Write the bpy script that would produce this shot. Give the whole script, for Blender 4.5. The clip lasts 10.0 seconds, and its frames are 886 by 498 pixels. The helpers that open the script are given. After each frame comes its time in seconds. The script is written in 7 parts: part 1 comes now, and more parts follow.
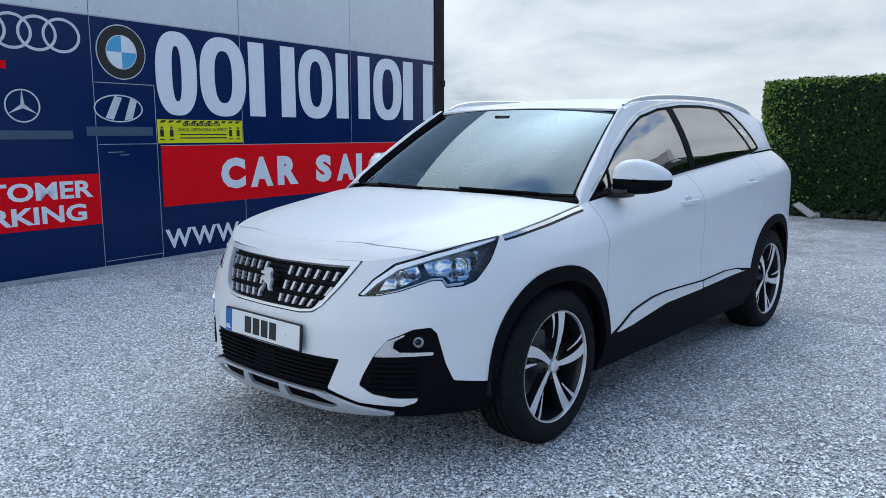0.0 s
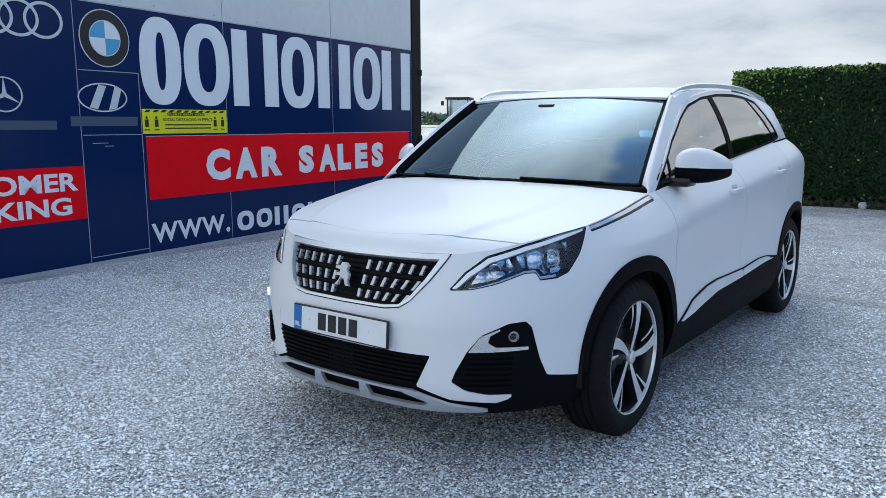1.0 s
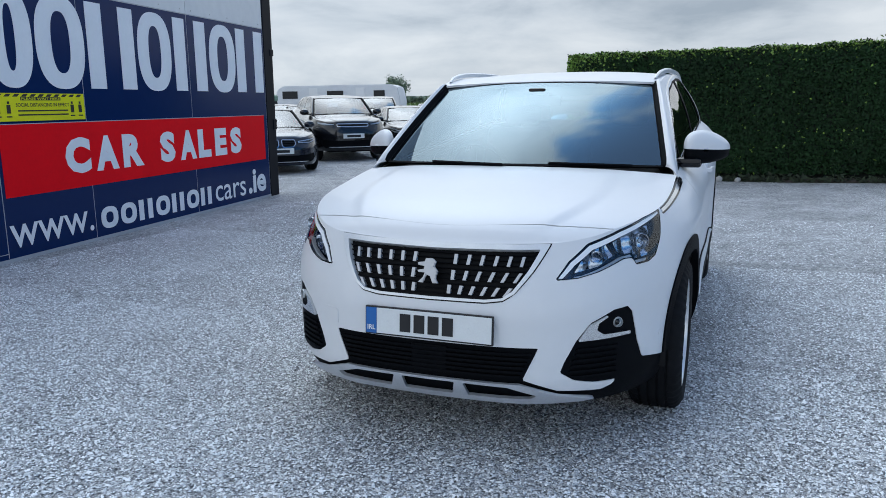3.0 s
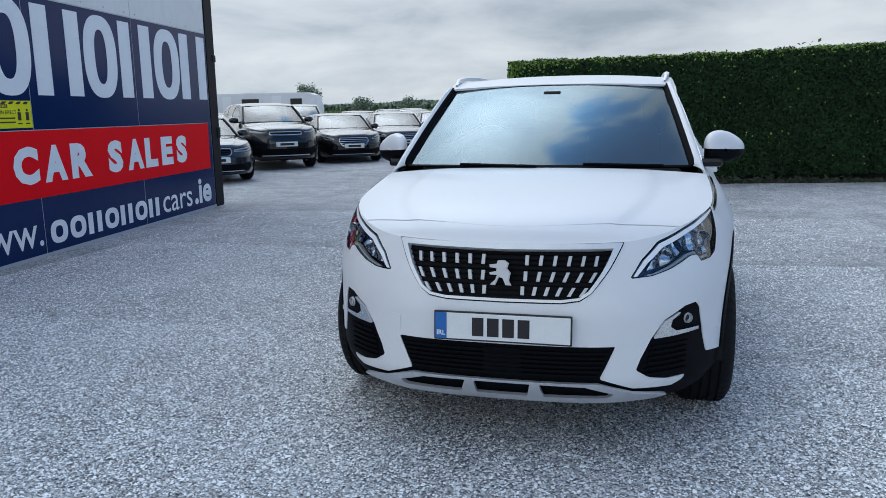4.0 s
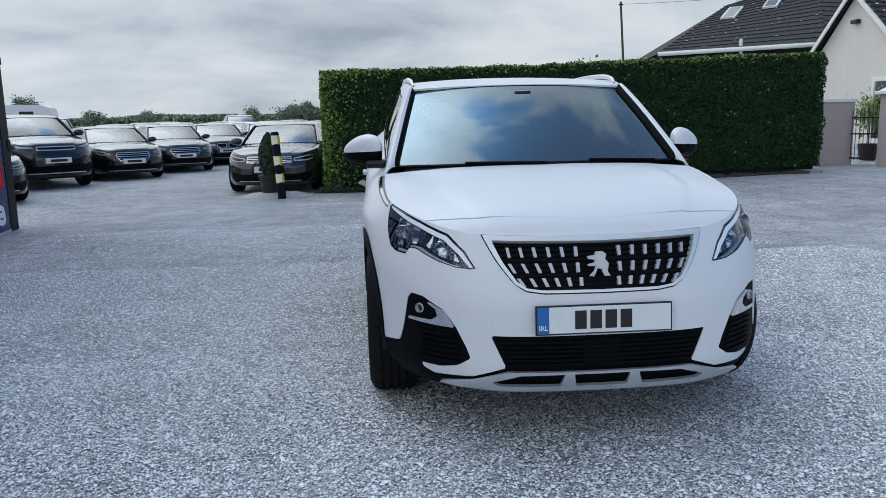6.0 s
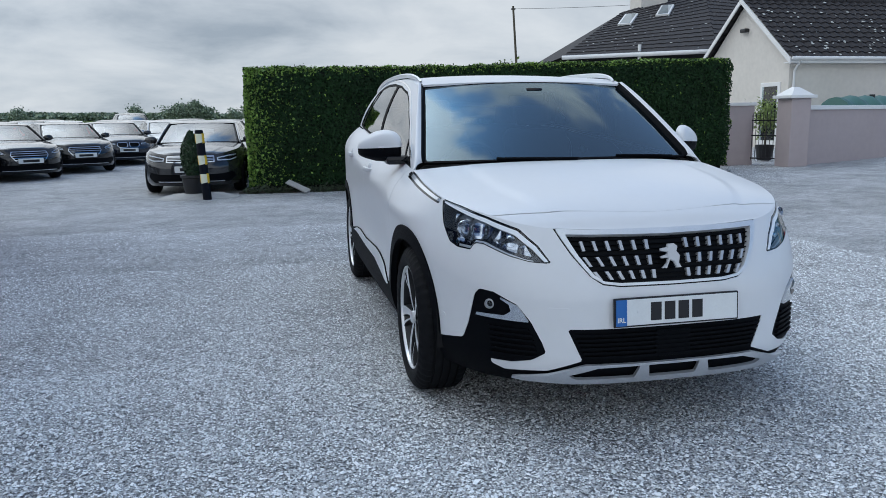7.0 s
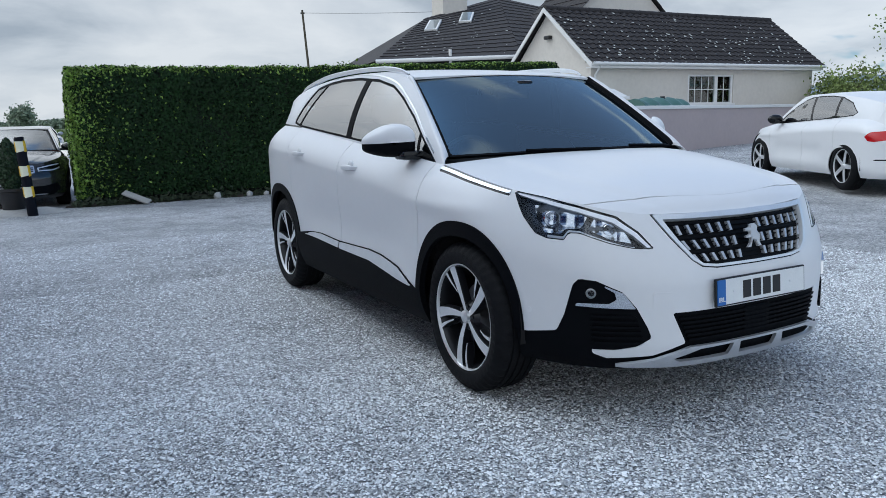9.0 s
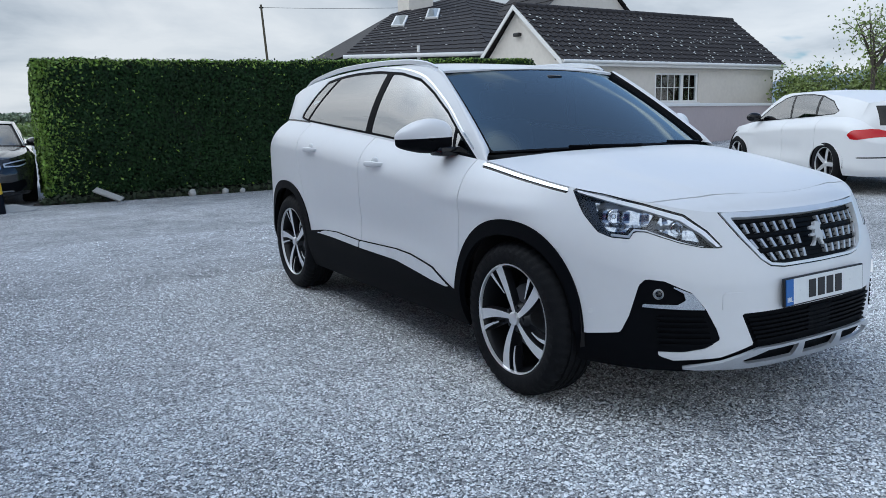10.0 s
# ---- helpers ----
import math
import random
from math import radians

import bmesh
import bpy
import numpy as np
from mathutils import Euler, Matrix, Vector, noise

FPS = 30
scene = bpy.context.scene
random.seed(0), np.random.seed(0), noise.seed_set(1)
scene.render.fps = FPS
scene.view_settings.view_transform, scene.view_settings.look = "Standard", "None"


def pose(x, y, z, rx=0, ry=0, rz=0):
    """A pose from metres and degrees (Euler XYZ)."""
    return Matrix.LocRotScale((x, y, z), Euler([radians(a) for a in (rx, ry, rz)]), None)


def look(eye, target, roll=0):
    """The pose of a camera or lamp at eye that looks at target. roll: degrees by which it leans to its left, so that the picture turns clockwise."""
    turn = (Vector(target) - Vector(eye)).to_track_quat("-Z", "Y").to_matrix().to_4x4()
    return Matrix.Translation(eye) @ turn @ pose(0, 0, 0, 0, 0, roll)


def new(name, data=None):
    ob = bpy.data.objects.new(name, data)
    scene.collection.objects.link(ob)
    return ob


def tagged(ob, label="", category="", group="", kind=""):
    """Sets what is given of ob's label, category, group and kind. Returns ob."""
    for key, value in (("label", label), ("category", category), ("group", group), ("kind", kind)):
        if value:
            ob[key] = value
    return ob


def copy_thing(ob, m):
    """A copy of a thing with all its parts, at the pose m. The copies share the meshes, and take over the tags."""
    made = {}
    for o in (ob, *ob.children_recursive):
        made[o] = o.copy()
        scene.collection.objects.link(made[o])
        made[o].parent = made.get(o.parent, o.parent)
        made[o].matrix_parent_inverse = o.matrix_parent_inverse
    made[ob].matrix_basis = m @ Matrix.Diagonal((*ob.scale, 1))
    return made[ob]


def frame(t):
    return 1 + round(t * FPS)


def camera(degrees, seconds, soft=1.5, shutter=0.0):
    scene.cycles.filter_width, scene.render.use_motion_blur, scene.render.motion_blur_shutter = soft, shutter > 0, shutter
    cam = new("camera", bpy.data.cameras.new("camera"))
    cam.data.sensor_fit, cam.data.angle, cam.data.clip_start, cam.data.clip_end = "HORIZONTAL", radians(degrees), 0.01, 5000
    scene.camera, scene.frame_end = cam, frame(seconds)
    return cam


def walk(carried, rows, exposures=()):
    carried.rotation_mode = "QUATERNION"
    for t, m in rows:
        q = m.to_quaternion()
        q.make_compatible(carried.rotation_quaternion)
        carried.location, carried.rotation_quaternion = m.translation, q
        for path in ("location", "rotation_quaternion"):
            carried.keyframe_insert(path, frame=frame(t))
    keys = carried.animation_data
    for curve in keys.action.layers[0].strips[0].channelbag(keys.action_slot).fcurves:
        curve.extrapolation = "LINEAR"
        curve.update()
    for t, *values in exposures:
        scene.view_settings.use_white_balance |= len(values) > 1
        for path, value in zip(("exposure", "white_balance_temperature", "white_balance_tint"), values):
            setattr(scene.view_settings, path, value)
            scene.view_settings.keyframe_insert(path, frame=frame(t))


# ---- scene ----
cam = camera(60.7, 10.0, soft=0.7)
PATH = [
    (0, (2.644, -2.681, 1.34), (1.328, -1.205, 1.04), -0.1),
    (0.5, (2.423, -2.807, 1.332), (1.155, -1.291, 1.022), -0.2),
    (1, (2.155, -2.976, 1.335), (0.956, -1.409, 1.01), -0.2),
    (1.5, (1.923, -3.116, 1.335), (0.823, -1.482, 0.99), -0.2),
    (2, (1.658, -3.215, 1.348), (0.684, -1.506, 0.985), -0.3),
    (2.5, (1.401, -3.328, 1.354), (0.559, -1.552, 0.981), -0.5),
    (2.7, (1.283, -3.373, 1.366), (0.491, -1.575, 0.991), -0.6),
    (3.8, (0.636, -3.573, 1.361), (0.086, -1.686, 0.994), -0.7),
    (4, (0.524, -3.587, 1.346), (0.017, -1.686, 0.986), -0.95),
    (4.5, (0.221, -3.625, 1.321), (-0.159, -1.694, 0.965), -1.25),
    (5, (-0.095, -3.649, 1.313), (-0.317, -1.692, 0.964), -1.5),
    (5.5, (-0.425, -3.617, 1.301), (-0.466, -1.647, 0.96), -1.5),
    (5.7, (-0.554, -3.607, 1.295), (-0.521, -1.636, 0.958), -1.4),
    (6.8, (-1.331, -3.526, 1.282), (-0.966, -1.589, 0.942), -0.9),
    (7, (-1.449, -3.466, 1.275), (-1.034, -1.539, 0.936), -0.8),
    (7.5, (-1.736, -3.357, 1.277), (-1.198, -1.46, 0.94), -0.7),
    (8, (-2.022, -3.236, 1.255), (-1.349, -1.381, 0.923), -0.9),
    (8.5, (-2.271, -3.055, 1.242), (-1.462, -1.256, 0.911), -1.2),
    (9, (-2.51, -2.925, 1.233), (-1.586, -1.183, 0.897), -1.5),
    (9.5, (-2.702, -2.825, 1.22), (-1.711, -1.122, 0.876), -1.5),
    (10, (-2.787, -2.614, 1.231), (-1.769, -0.928, 0.885), -1.2),
]
walk(cam, [(t, look(eye, target, roll)) for t, eye, target, roll in PATH], exposures=[(0, 0.60, 5950, 7), (5.5, 0.36, 5950, 7), (8.0, 0.38, 5950, 7), (10, 0.48, 5950, 7)])

SUN_DIR = Vector((-0.31, 0.56, 0.77)).normalized()   # towards the sun, behind thin cloud
sun_data = bpy.data.lights.new("sun", "SUN")
sun_data.energy, sun_data.angle, sun_data.color = 0.5, radians(170), (1.0, 0.95, 0.88)
sun = new("sun", sun_data)
sun.rotation_mode = "QUATERNION"
sun.rotation_quaternion = SUN_DIR.to_track_quat("Z", "Y")

world = bpy.data.worlds.new("sky")
scene.world = world
world.use_nodes = True
wn, wl = world.node_tree.nodes, world.node_tree.links
wn.clear()
w_out, w_bg = wn.new("ShaderNodeOutputWorld"), wn.new("ShaderNodeBackground")
w_sky = wn.new("ShaderNodeTexSky")
w_sky.sky_type, w_sky.sun_disc = "NISHITA", False
w_sky.sun_elevation, w_sky.sun_rotation = math.asin(SUN_DIR.z), math.atan2(SUN_DIR.x, SUN_DIR.y)
w_co = wn.new("ShaderNodeTexCoord")
w_sep = wn.new("ShaderNodeSeparateXYZ")
wl.new(w_co.outputs["Generated"], w_sep.inputs[0])
# project the direction on a cloud ceiling, so that clouds flatten towards the horizon
w_h = wn.new("ShaderNodeMath"); w_h.operation = "MAXIMUM"; w_h.inputs[1].default_value = 0.0
w_h2 = wn.new("ShaderNodeMath"); w_h2.operation = "ADD"; w_h2.inputs[1].default_value = 0.24
wl.new(w_sep.outputs["Z"], w_h.inputs[0]); wl.new(w_h.outputs[0], w_h2.inputs[0])
w_div = wn.new("ShaderNodeVectorMath"); w_div.operation = "DIVIDE"
w_comb = wn.new("ShaderNodeCombineXYZ")
wl.new(w_sep.outputs["X"], w_comb.inputs[0]); wl.new(w_sep.outputs["Y"], w_comb.inputs[1])
w_comb2 = wn.new("ShaderNodeCombineXYZ")
for k in range(3):
    wl.new(w_h2.outputs[0], w_comb2.inputs[k])
wl.new(w_comb.outputs[0], w_div.inputs[0]); wl.new(w_comb2.outputs[0], w_div.inputs[1])
w_n1 = wn.new("ShaderNodeTexNoise"); w_n1.inputs["Scale"].default_value = 1.45; w_n1.inputs["Detail"].default_value = 6; w_n1.inputs["Roughness"].default_value = 0.56
w_n1.inputs["Distortion"].default_value = 0.25
w_off = wn.new("ShaderNodeVectorMath"); w_off.operation = "ADD"; w_off.inputs[1].default_value = (3.3, 1.7, 0.4)
wl.new(w_div.outputs[0], w_off.inputs[0]); wl.new(w_off.outputs[0], w_n1.inputs["Vector"])
w_ramp = wn.new("ShaderNodeValToRGB")
w_ramp.color_ramp.elements[0].position, w_ramp.color_ramp.elements[0].color = 0.30, (0.48, 0.52, 0.57, 1)
w_ramp.color_ramp.elements[1].position, w_ramp.color_ramp.elements[1].color = 0.66, (0.95, 0.94, 0.93, 1)
el = w_ramp.color_ramp.elements.new(0.47); el.color = (0.74, 0.76, 0.785, 1)
wl.new(w_n1.outputs["Fac"], w_ramp.inputs[0])
w_gain = wn.new("ShaderNodeVectorMath"); w_gain.operation = "MULTIPLY"; w_gain.inputs[1].default_value = (0.046, 0.088, 0.120)
wl.new(w_sky.outputs[0], w_gain.inputs[0])
w_mix = wn.new("ShaderNodeMix"); w_mix.data_type = "RGBA"
w_up = wn.new("ShaderNodeMapRange"); w_up.interpolation_type = "SMOOTHSTEP"
# the cover breaks up high in the east, in patches
w_dot = wn.new("ShaderNodeVectorMath"); w_dot.operation = "DOT_PRODUCT"; w_dot.inputs[1].default_value = (0.62, -0.05, 0.78)
wl.new(w_co.outputs["Generated"], w_dot.inputs[0])
w_n2 = wn.new("ShaderNodeTexNoise"); w_n2.inputs["Scale"].default_value = 2.4; w_n2.inputs["Detail"].default_value = 3.5; w_n2.inputs["Distortion"].default_value = 0.6
wl.new(w_div.outputs[0], w_n2.inputs["Vector"])
w_pat = wn.new("ShaderNodeMath"); w_pat.operation = "MULTIPLY_ADD"; w_pat.inputs[1].default_value = 1.1
wl.new(w_n2.outputs["Fac"], w_pat.inputs[0]); wl.new(w_dot.outputs["Value"], w_pat.inputs[2])
w_up.inputs["From Min"].default_value, w_up.inputs["From Max"].default_value = 1.14, 1.30
w_up.inputs["To Min"].default_value, w_up.inputs["To Max"].default_value = 0.97, 0.02
wl.new(w_pat.outputs[0], w_up.inputs["Value"]); wl.new(w_up.outputs["Result"], w_mix.inputs["Factor"])
wl.new(w_gain.outputs[0], w_mix.inputs["A"]); wl.new(w_ramp.outputs[0], w_mix.inputs["B"])
# an overcast sky grows brighter towards the zenith
w_zen = wn.new("ShaderNodeMapRange"); w_zen.inputs["From Min"].default_value, w_zen.inputs["From Max"].default_value = 0.0, 0.75
w_zen.inputs["To Min"].default_value, w_zen.inputs["To Max"].default_value = 0.79, 0.88
w_scale = wn.new("ShaderNodeVectorMath"); w_scale.operation = "SCALE"
wl.new(w_sep.outputs["Z"], w_zen.inputs["Value"]); wl.new(w_zen.outputs["Result"], w_scale.inputs["Scale"])
wl.new(w_mix.outputs["Result"], w_scale.inputs[0])
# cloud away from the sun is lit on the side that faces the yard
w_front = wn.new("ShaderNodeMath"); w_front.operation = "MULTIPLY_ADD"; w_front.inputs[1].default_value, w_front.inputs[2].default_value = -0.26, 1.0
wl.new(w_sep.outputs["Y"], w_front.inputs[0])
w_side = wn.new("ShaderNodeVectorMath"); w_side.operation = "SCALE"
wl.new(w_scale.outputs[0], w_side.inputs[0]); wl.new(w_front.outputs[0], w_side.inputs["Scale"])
# the cloud glows round the hidden sun
w_near = wn.new("ShaderNodeVectorMath"); w_near.operation = "DOT_PRODUCT"; w_near.inputs[1].default_value = SUN_DIR
wl.new(w_co.outputs["Generated"], w_near.inputs[0])
w_pos = wn.new("ShaderNodeMath"); w_pos.operation = "MAXIMUM"; w_pos.inputs[1].default_value = 0.0
w_pow = wn.new("ShaderNodeMath"); w_pow.operation = "POWER"; w_pow.inputs[1].default_value = 15
w_glow = wn.new("ShaderNodeMath"); w_glow.operation = "MULTIPLY_ADD"; w_glow.inputs[1].default_value, w_glow.inputs[2].default_value = 4.0, 1.0
wl.new(w_near.outputs["Value"], w_pos.inputs[0]); wl.new(w_pos.outputs[0], w_pow.inputs[0]); wl.new(w_pow.outputs[0], w_glow.inputs[0])
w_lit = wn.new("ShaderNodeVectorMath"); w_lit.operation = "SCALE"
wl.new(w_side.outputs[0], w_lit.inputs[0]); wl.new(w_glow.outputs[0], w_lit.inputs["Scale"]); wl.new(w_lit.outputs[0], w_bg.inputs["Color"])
w_bg.inputs["Strength"].default_value = 1.0
wl.new(w_bg.outputs[0], w_out.inputs[0])

# ---- materials ----
def mat(name, color, rough=0.5, metal=0.0, var=0.0, scale=8.0, bump=0.0, bump_scale=60.0, coat=0.0, dark=None, spec=0.5, detail=6.0, island=False, objrand=0.0):
    """A surface with two scales of colour change and a fine relief. var: strength of the change towards the colour dark."""
    m = bpy.data.materials.new(name)
    m.use_nodes = True
    nt = m.node_tree
    b = nt.nodes["Principled BSDF"]
    b.inputs["Roughness"].default_value, b.inputs["Metallic"].default_value = rough, metal
    b.inputs["Coat Weight"].default_value, b.inputs["Coat Roughness"].default_value = coat, 0.06
    b.inputs["Specular IOR Level"].default_value = spec
    b.inputs["Base Color"].default_value = (*color, 1)
    co = nt.nodes.new("ShaderNodeTexCoord")
    if var > 0:
        dark = dark or tuple(c * 0.55 for c in color)
        n1, n2 = nt.nodes.new("ShaderNodeTexNoise"), nt.nodes.new("ShaderNodeTexNoise")
        n1.inputs["Scale"].default_value, n2.inputs["Scale"].default_value = scale, scale * 9.3
        n1.inputs["Detail"].default_value = n2.inputs["Detail"].default_value = detail
        mix1 = nt.nodes.new("ShaderNodeMath"); mix1.operation = "MULTIPLY_ADD"; mix1.inputs[1].default_value = 0.5
        half = nt.nodes.new("ShaderNodeMath"); half.operation = "MULTIPLY"; half.inputs[1].default_value = 0.5
        ramp = nt.nodes.new("ShaderNodeMapRange"); ramp.inputs["From Min"].default_value, ramp.inputs["From Max"].default_value = 0.36, 0.66
        ramp.inputs["To Max"].default_value = var
        nt.links.new(co.outputs["Object"], n1.inputs["Vector"]); nt.links.new(co.outputs["Object"], n2.inputs["Vector"])
        nt.links.new(n1.outputs["Fac"], half.inputs[0]); nt.links.new(n2.outputs["Fac"], mix1.inputs[0]); nt.links.new(half.outputs[0], mix1.inputs[2])
        nt.links.new(mix1.outputs[0], ramp.inputs["Value"])
        mx = nt.nodes.new("ShaderNodeMix"); mx.data_type = "RGBA"
        mx.inputs["A"].default_value, mx.inputs["B"].default_value = (*color, 1), (*dark, 1)
        nt.links.new(ramp.outputs["Result"], mx.inputs["Factor"])
        src = mx.outputs["Result"]
        if island or objrand:
            hsv = nt.nodes.new("ShaderNodeHueSaturation")
            mr = nt.nodes.new("ShaderNodeMapRange"); mr.inputs["To Min"].default_value, mr.inputs["To Max"].default_value = 1 - (objrand or 0.4), 1 + (objrand or 0.4)
            if island:
                ge = nt.nodes.new("ShaderNodeNewGeometry"); nt.links.new(ge.outputs["Random Per Island"], mr.inputs["Value"])
            else:
                oi = nt.nodes.new("ShaderNodeObjectInfo"); nt.links.new(oi.outputs["Random"], mr.inputs["Value"])
            nt.links.new(mr.outputs["Result"], hsv.inputs["Value"]); nt.links.new(src, hsv.inputs["Color"])
            src = hsv.outputs["Color"]
        nt.links.new(src, b.inputs["Base Color"])
    if bump > 0:
        n3 = nt.nodes.new("ShaderNodeTexNoise"); n3.inputs["Scale"].default_value = bump_scale; n3.inputs["Detail"].default_value = 4
        bp = nt.nodes.new("ShaderNodeBump"); bp.inputs["Strength"].default_value = bump; bp.inputs["Distance"].default_value = 0.01
        nt.links.new(co.outputs["Object"], n3.inputs["Vector"]); nt.links.new(n3.outputs["Fac"], bp.inputs["Height"]); nt.links.new(bp.outputs[0], b.inputs["Normal"])
    return m


def glass_mat(name, tint, gloss=1.5, sheen=(1, 1, 1)):
    """A pane: clear and tinted, with the mirror gloss of glass."""
    m = bpy.data.materials.new(name)
    m.use_nodes = True
    nt = m.node_tree
    nt.nodes.remove(nt.nodes["Principled BSDF"])
    tr, gl, mx, fr = (nt.nodes.new(k) for k in ("ShaderNodeBsdfTransparent", "ShaderNodeBsdfGlossy", "ShaderNodeMixShader", "ShaderNodeFresnel"))
    tr.inputs["Color"].default_value = (*tint, 1)
    gl.inputs["Roughness"].default_value = 0.01
    gl.inputs["Color"].default_value = (*sheen, 1)
    fr.inputs["IOR"].default_value = gloss
    nt.links.new(fr.outputs[0], mx.inputs[0]); nt.links.new(tr.outputs[0], mx.inputs[1]); nt.links.new(gl.outputs[0], mx.inputs[2])
    nt.links.new(mx.outputs[0], nt.nodes["Material Output"].inputs["Surface"])
    return m


def paint(name, color, coat=1.0, rough=0.35, metal=0.0, spec=0.5):
    """Car lacquer with a faint haze of road dust."""
    m = mat(name, color, rough, metal, var=0.10, scale=2.5, coat=coat, dark=tuple(c * 0.8 for c in color), spec=spec)
    return m


WHITE = paint("white_lacquer", (0.75, 0.76, 0.775), coat=0.18, spec=0.35)
CLAD = mat("black_plastic", (0.0035, 0.0042, 0.006), 0.6, var=0.4, scale=6, bump=0.12, bump_scale=400, spec=0.06)
GLOSS_BLACK = mat("gloss_black", (0.004, 0.005, 0.007), 0.12, spec=0.35)
CHROME = mat("chrome", (0.62, 0.64, 0.67), 0.10, 1.0, var=0.15, scale=20)
SILVER = mat("silver_plastic", (0.78, 0.80, 0.82), 0.36, 0.35, var=0.2, scale=15)
ALLOY = mat("machined_alloy", (0.80, 0.81, 0.82), 0.3, 0.65, var=0.15, scale=30)
RIM_DARK = mat("dark_rim", (0.012, 0.013, 0.016), 0.3, 0.2, var=0.3, scale=20)
RUBBER = mat("tyre_rubber", (0.005, 0.0055, 0.007), 0.7, var=0.5, scale=25, bump=0.2, bump_scale=300, dark=(0.013, 0.014, 0.016), spec=0.14)
GLASS = glass_mat("tinted_glass", (0.42, 0.62, 0.72), 2.3, (0.74, 0.91, 1.0))
GLASS_DARK = glass_mat("parked_glass", (0.62, 0.70, 0.74), 2.1)
GLASS_REAR = glass_mat("rear_glass", (0.25, 0.28, 0.30), 1.5)
GLASS_SIDE = glass_mat("side_glass", (0.80, 0.88, 0.89), 4.2)
# gloss black pillar; the pale base colour stands for reflected sky
PILLAR_GLOSS = mat("pillar_gloss", (0.50, 0.51, 0.52), 0.08, 0.6)
LENS = glass_mat("lamp_lens", (0.93, 0.96, 1.0))
LAMP_WHITE = mat("lamp_white", (0.85, 0.88, 0.92), 0.2)
LINER = mat("dark_liner", (0.004, 0.004, 0.005), 0.9)
CABIN = mat("cabin_cloth", (0.03, 0.033, 0.038), 0.8, var=0.4, scale=20, bump=0.2, bump_scale=200)
DASH = mat("dash_plastic", (0.022, 0.024, 0.028), 0.5, var=0.3, scale=20)
PLATE = mat("plate_white", (0.78, 0.80, 0.80), 0.35, var=0.15, scale=15)
PLATE_BLUE = mat("plate_blue", (0.02, 0.13, 0.42), 0.35)
INK = mat("ink_black", (0.008, 0.008, 0.010), 0.5)

# ---- mesh helpers ----
def mesh_of(name, v, f, material, smooth=True):
    me = bpy.data.meshes.new(name)
    me.from_pydata([tuple(p) for p in v], [], [tuple(int(i) for i in q) for q in f])
    if smooth:
        me.polygons.foreach_set("use_smooth", np.ones(len(me.polygons), bool))
    me.materials.append(material)
    me.update()
    return me


def under(ob, parent):
    ob.parent = parent
    return ob


def part(name, bm, material, parent, label="", smooth=False, at=None):
    """Links a bmesh as one mesh object under a thing or a part."""
    me = bpy.data.meshes.new(name)
    bm.to_mesh(me)
    bm.free()
    if smooth:
        me.polygons.foreach_set("use_smooth", np.ones(len(me.polygons), bool))
        me.set_sharp_from_angle(angle=radians(40))
    me.materials.append(material)
    ob = new(name, me)
    if at is not None:
        ob.matrix_basis = at
    if parent:
        ob.parent = parent
    if label:
        tagged(ob, label)
    return ob


def box(lo, hi, bevel=0.0, segs=2, bm=None):
    bm = bm or bmesh.new()
    c = [(a + b) / 2 for a, b in zip(lo, hi)]
    d = [max(b - a, 1e-4) for a, b in zip(lo, hi)]
    r = bmesh.ops.create_cube(bm, size=1, matrix=Matrix.Translation(c) @ Matrix.Diagonal((*d, 1)))
    if bevel:
        edges = list({e for v in r["verts"] for e in v.link_edges})
        bmesh.ops.bevel(bm, geom=edges, offset=bevel, segments=segs, affect="EDGES", profile=0.5)
    return bm


def rod(a, b, r1, r2=None, segs=12, bm=None, caps=True):
    bm = bm or bmesh.new()
    a, b = Vector(a), Vector(b)
    q = (b - a).to_track_quat("Z", "Y").to_matrix().to_4x4()
    bmesh.ops.create_cone(bm, cap_ends=caps, segments=segs, radius1=r1, radius2=r1 if r2 is None else r2, depth=(b - a).length,
                          matrix=Matrix.Translation((a + b) / 2) @ q)
    return bm


def lathe(profile, segs=48, axis="z", bm=None):
    """Turns (radius, height) pairs round an axis."""
    bm = bm or bmesh.new()
    rings = []
    for i in range(segs):
        a = 2 * math.pi * i / segs
        ring = []
        for r, h in profile:
            p = (r * math.cos(a), r * math.sin(a), h)
            if axis == "x":
                p = (h, p[0], p[1])
            ring.append(bm.verts.new(p))
        rings.append(ring)
    for i in range(segs):
        a, b = rings[i], rings[(i + 1) % segs]
        for k in range(len(profile) - 1):
            if profile[k][0] < 1e-6 and profile[k + 1][0] < 1e-6:
                continue
            bm.faces.new((a[k], b[k], b[k + 1], a[k + 1]))
    bmesh.ops.remove_doubles(bm, verts=bm.verts, dist=1e-5)
    bmesh.ops.recalc_face_normals(bm, faces=bm.faces)
    return bm


def plate_shape(outline, y0, y1, bm=None):
    """A flat outline in x and z, given depth from y0 to y1."""
    bm = bm or bmesh.new()
    f = bm.faces.new([bm.verts.new((x, y0, z)) for x, z in outline])
    r = bmesh.ops.extrude_face_region(bm, geom=[f])
    bmesh.ops.translate(bm, verts=[v for v in r["geom"] if isinstance(v, bmesh.types.BMVert)], vec=(0, y1 - y0, 0))
    bmesh.ops.recalc_face_normals(bm, faces=bm.faces)
    return bm


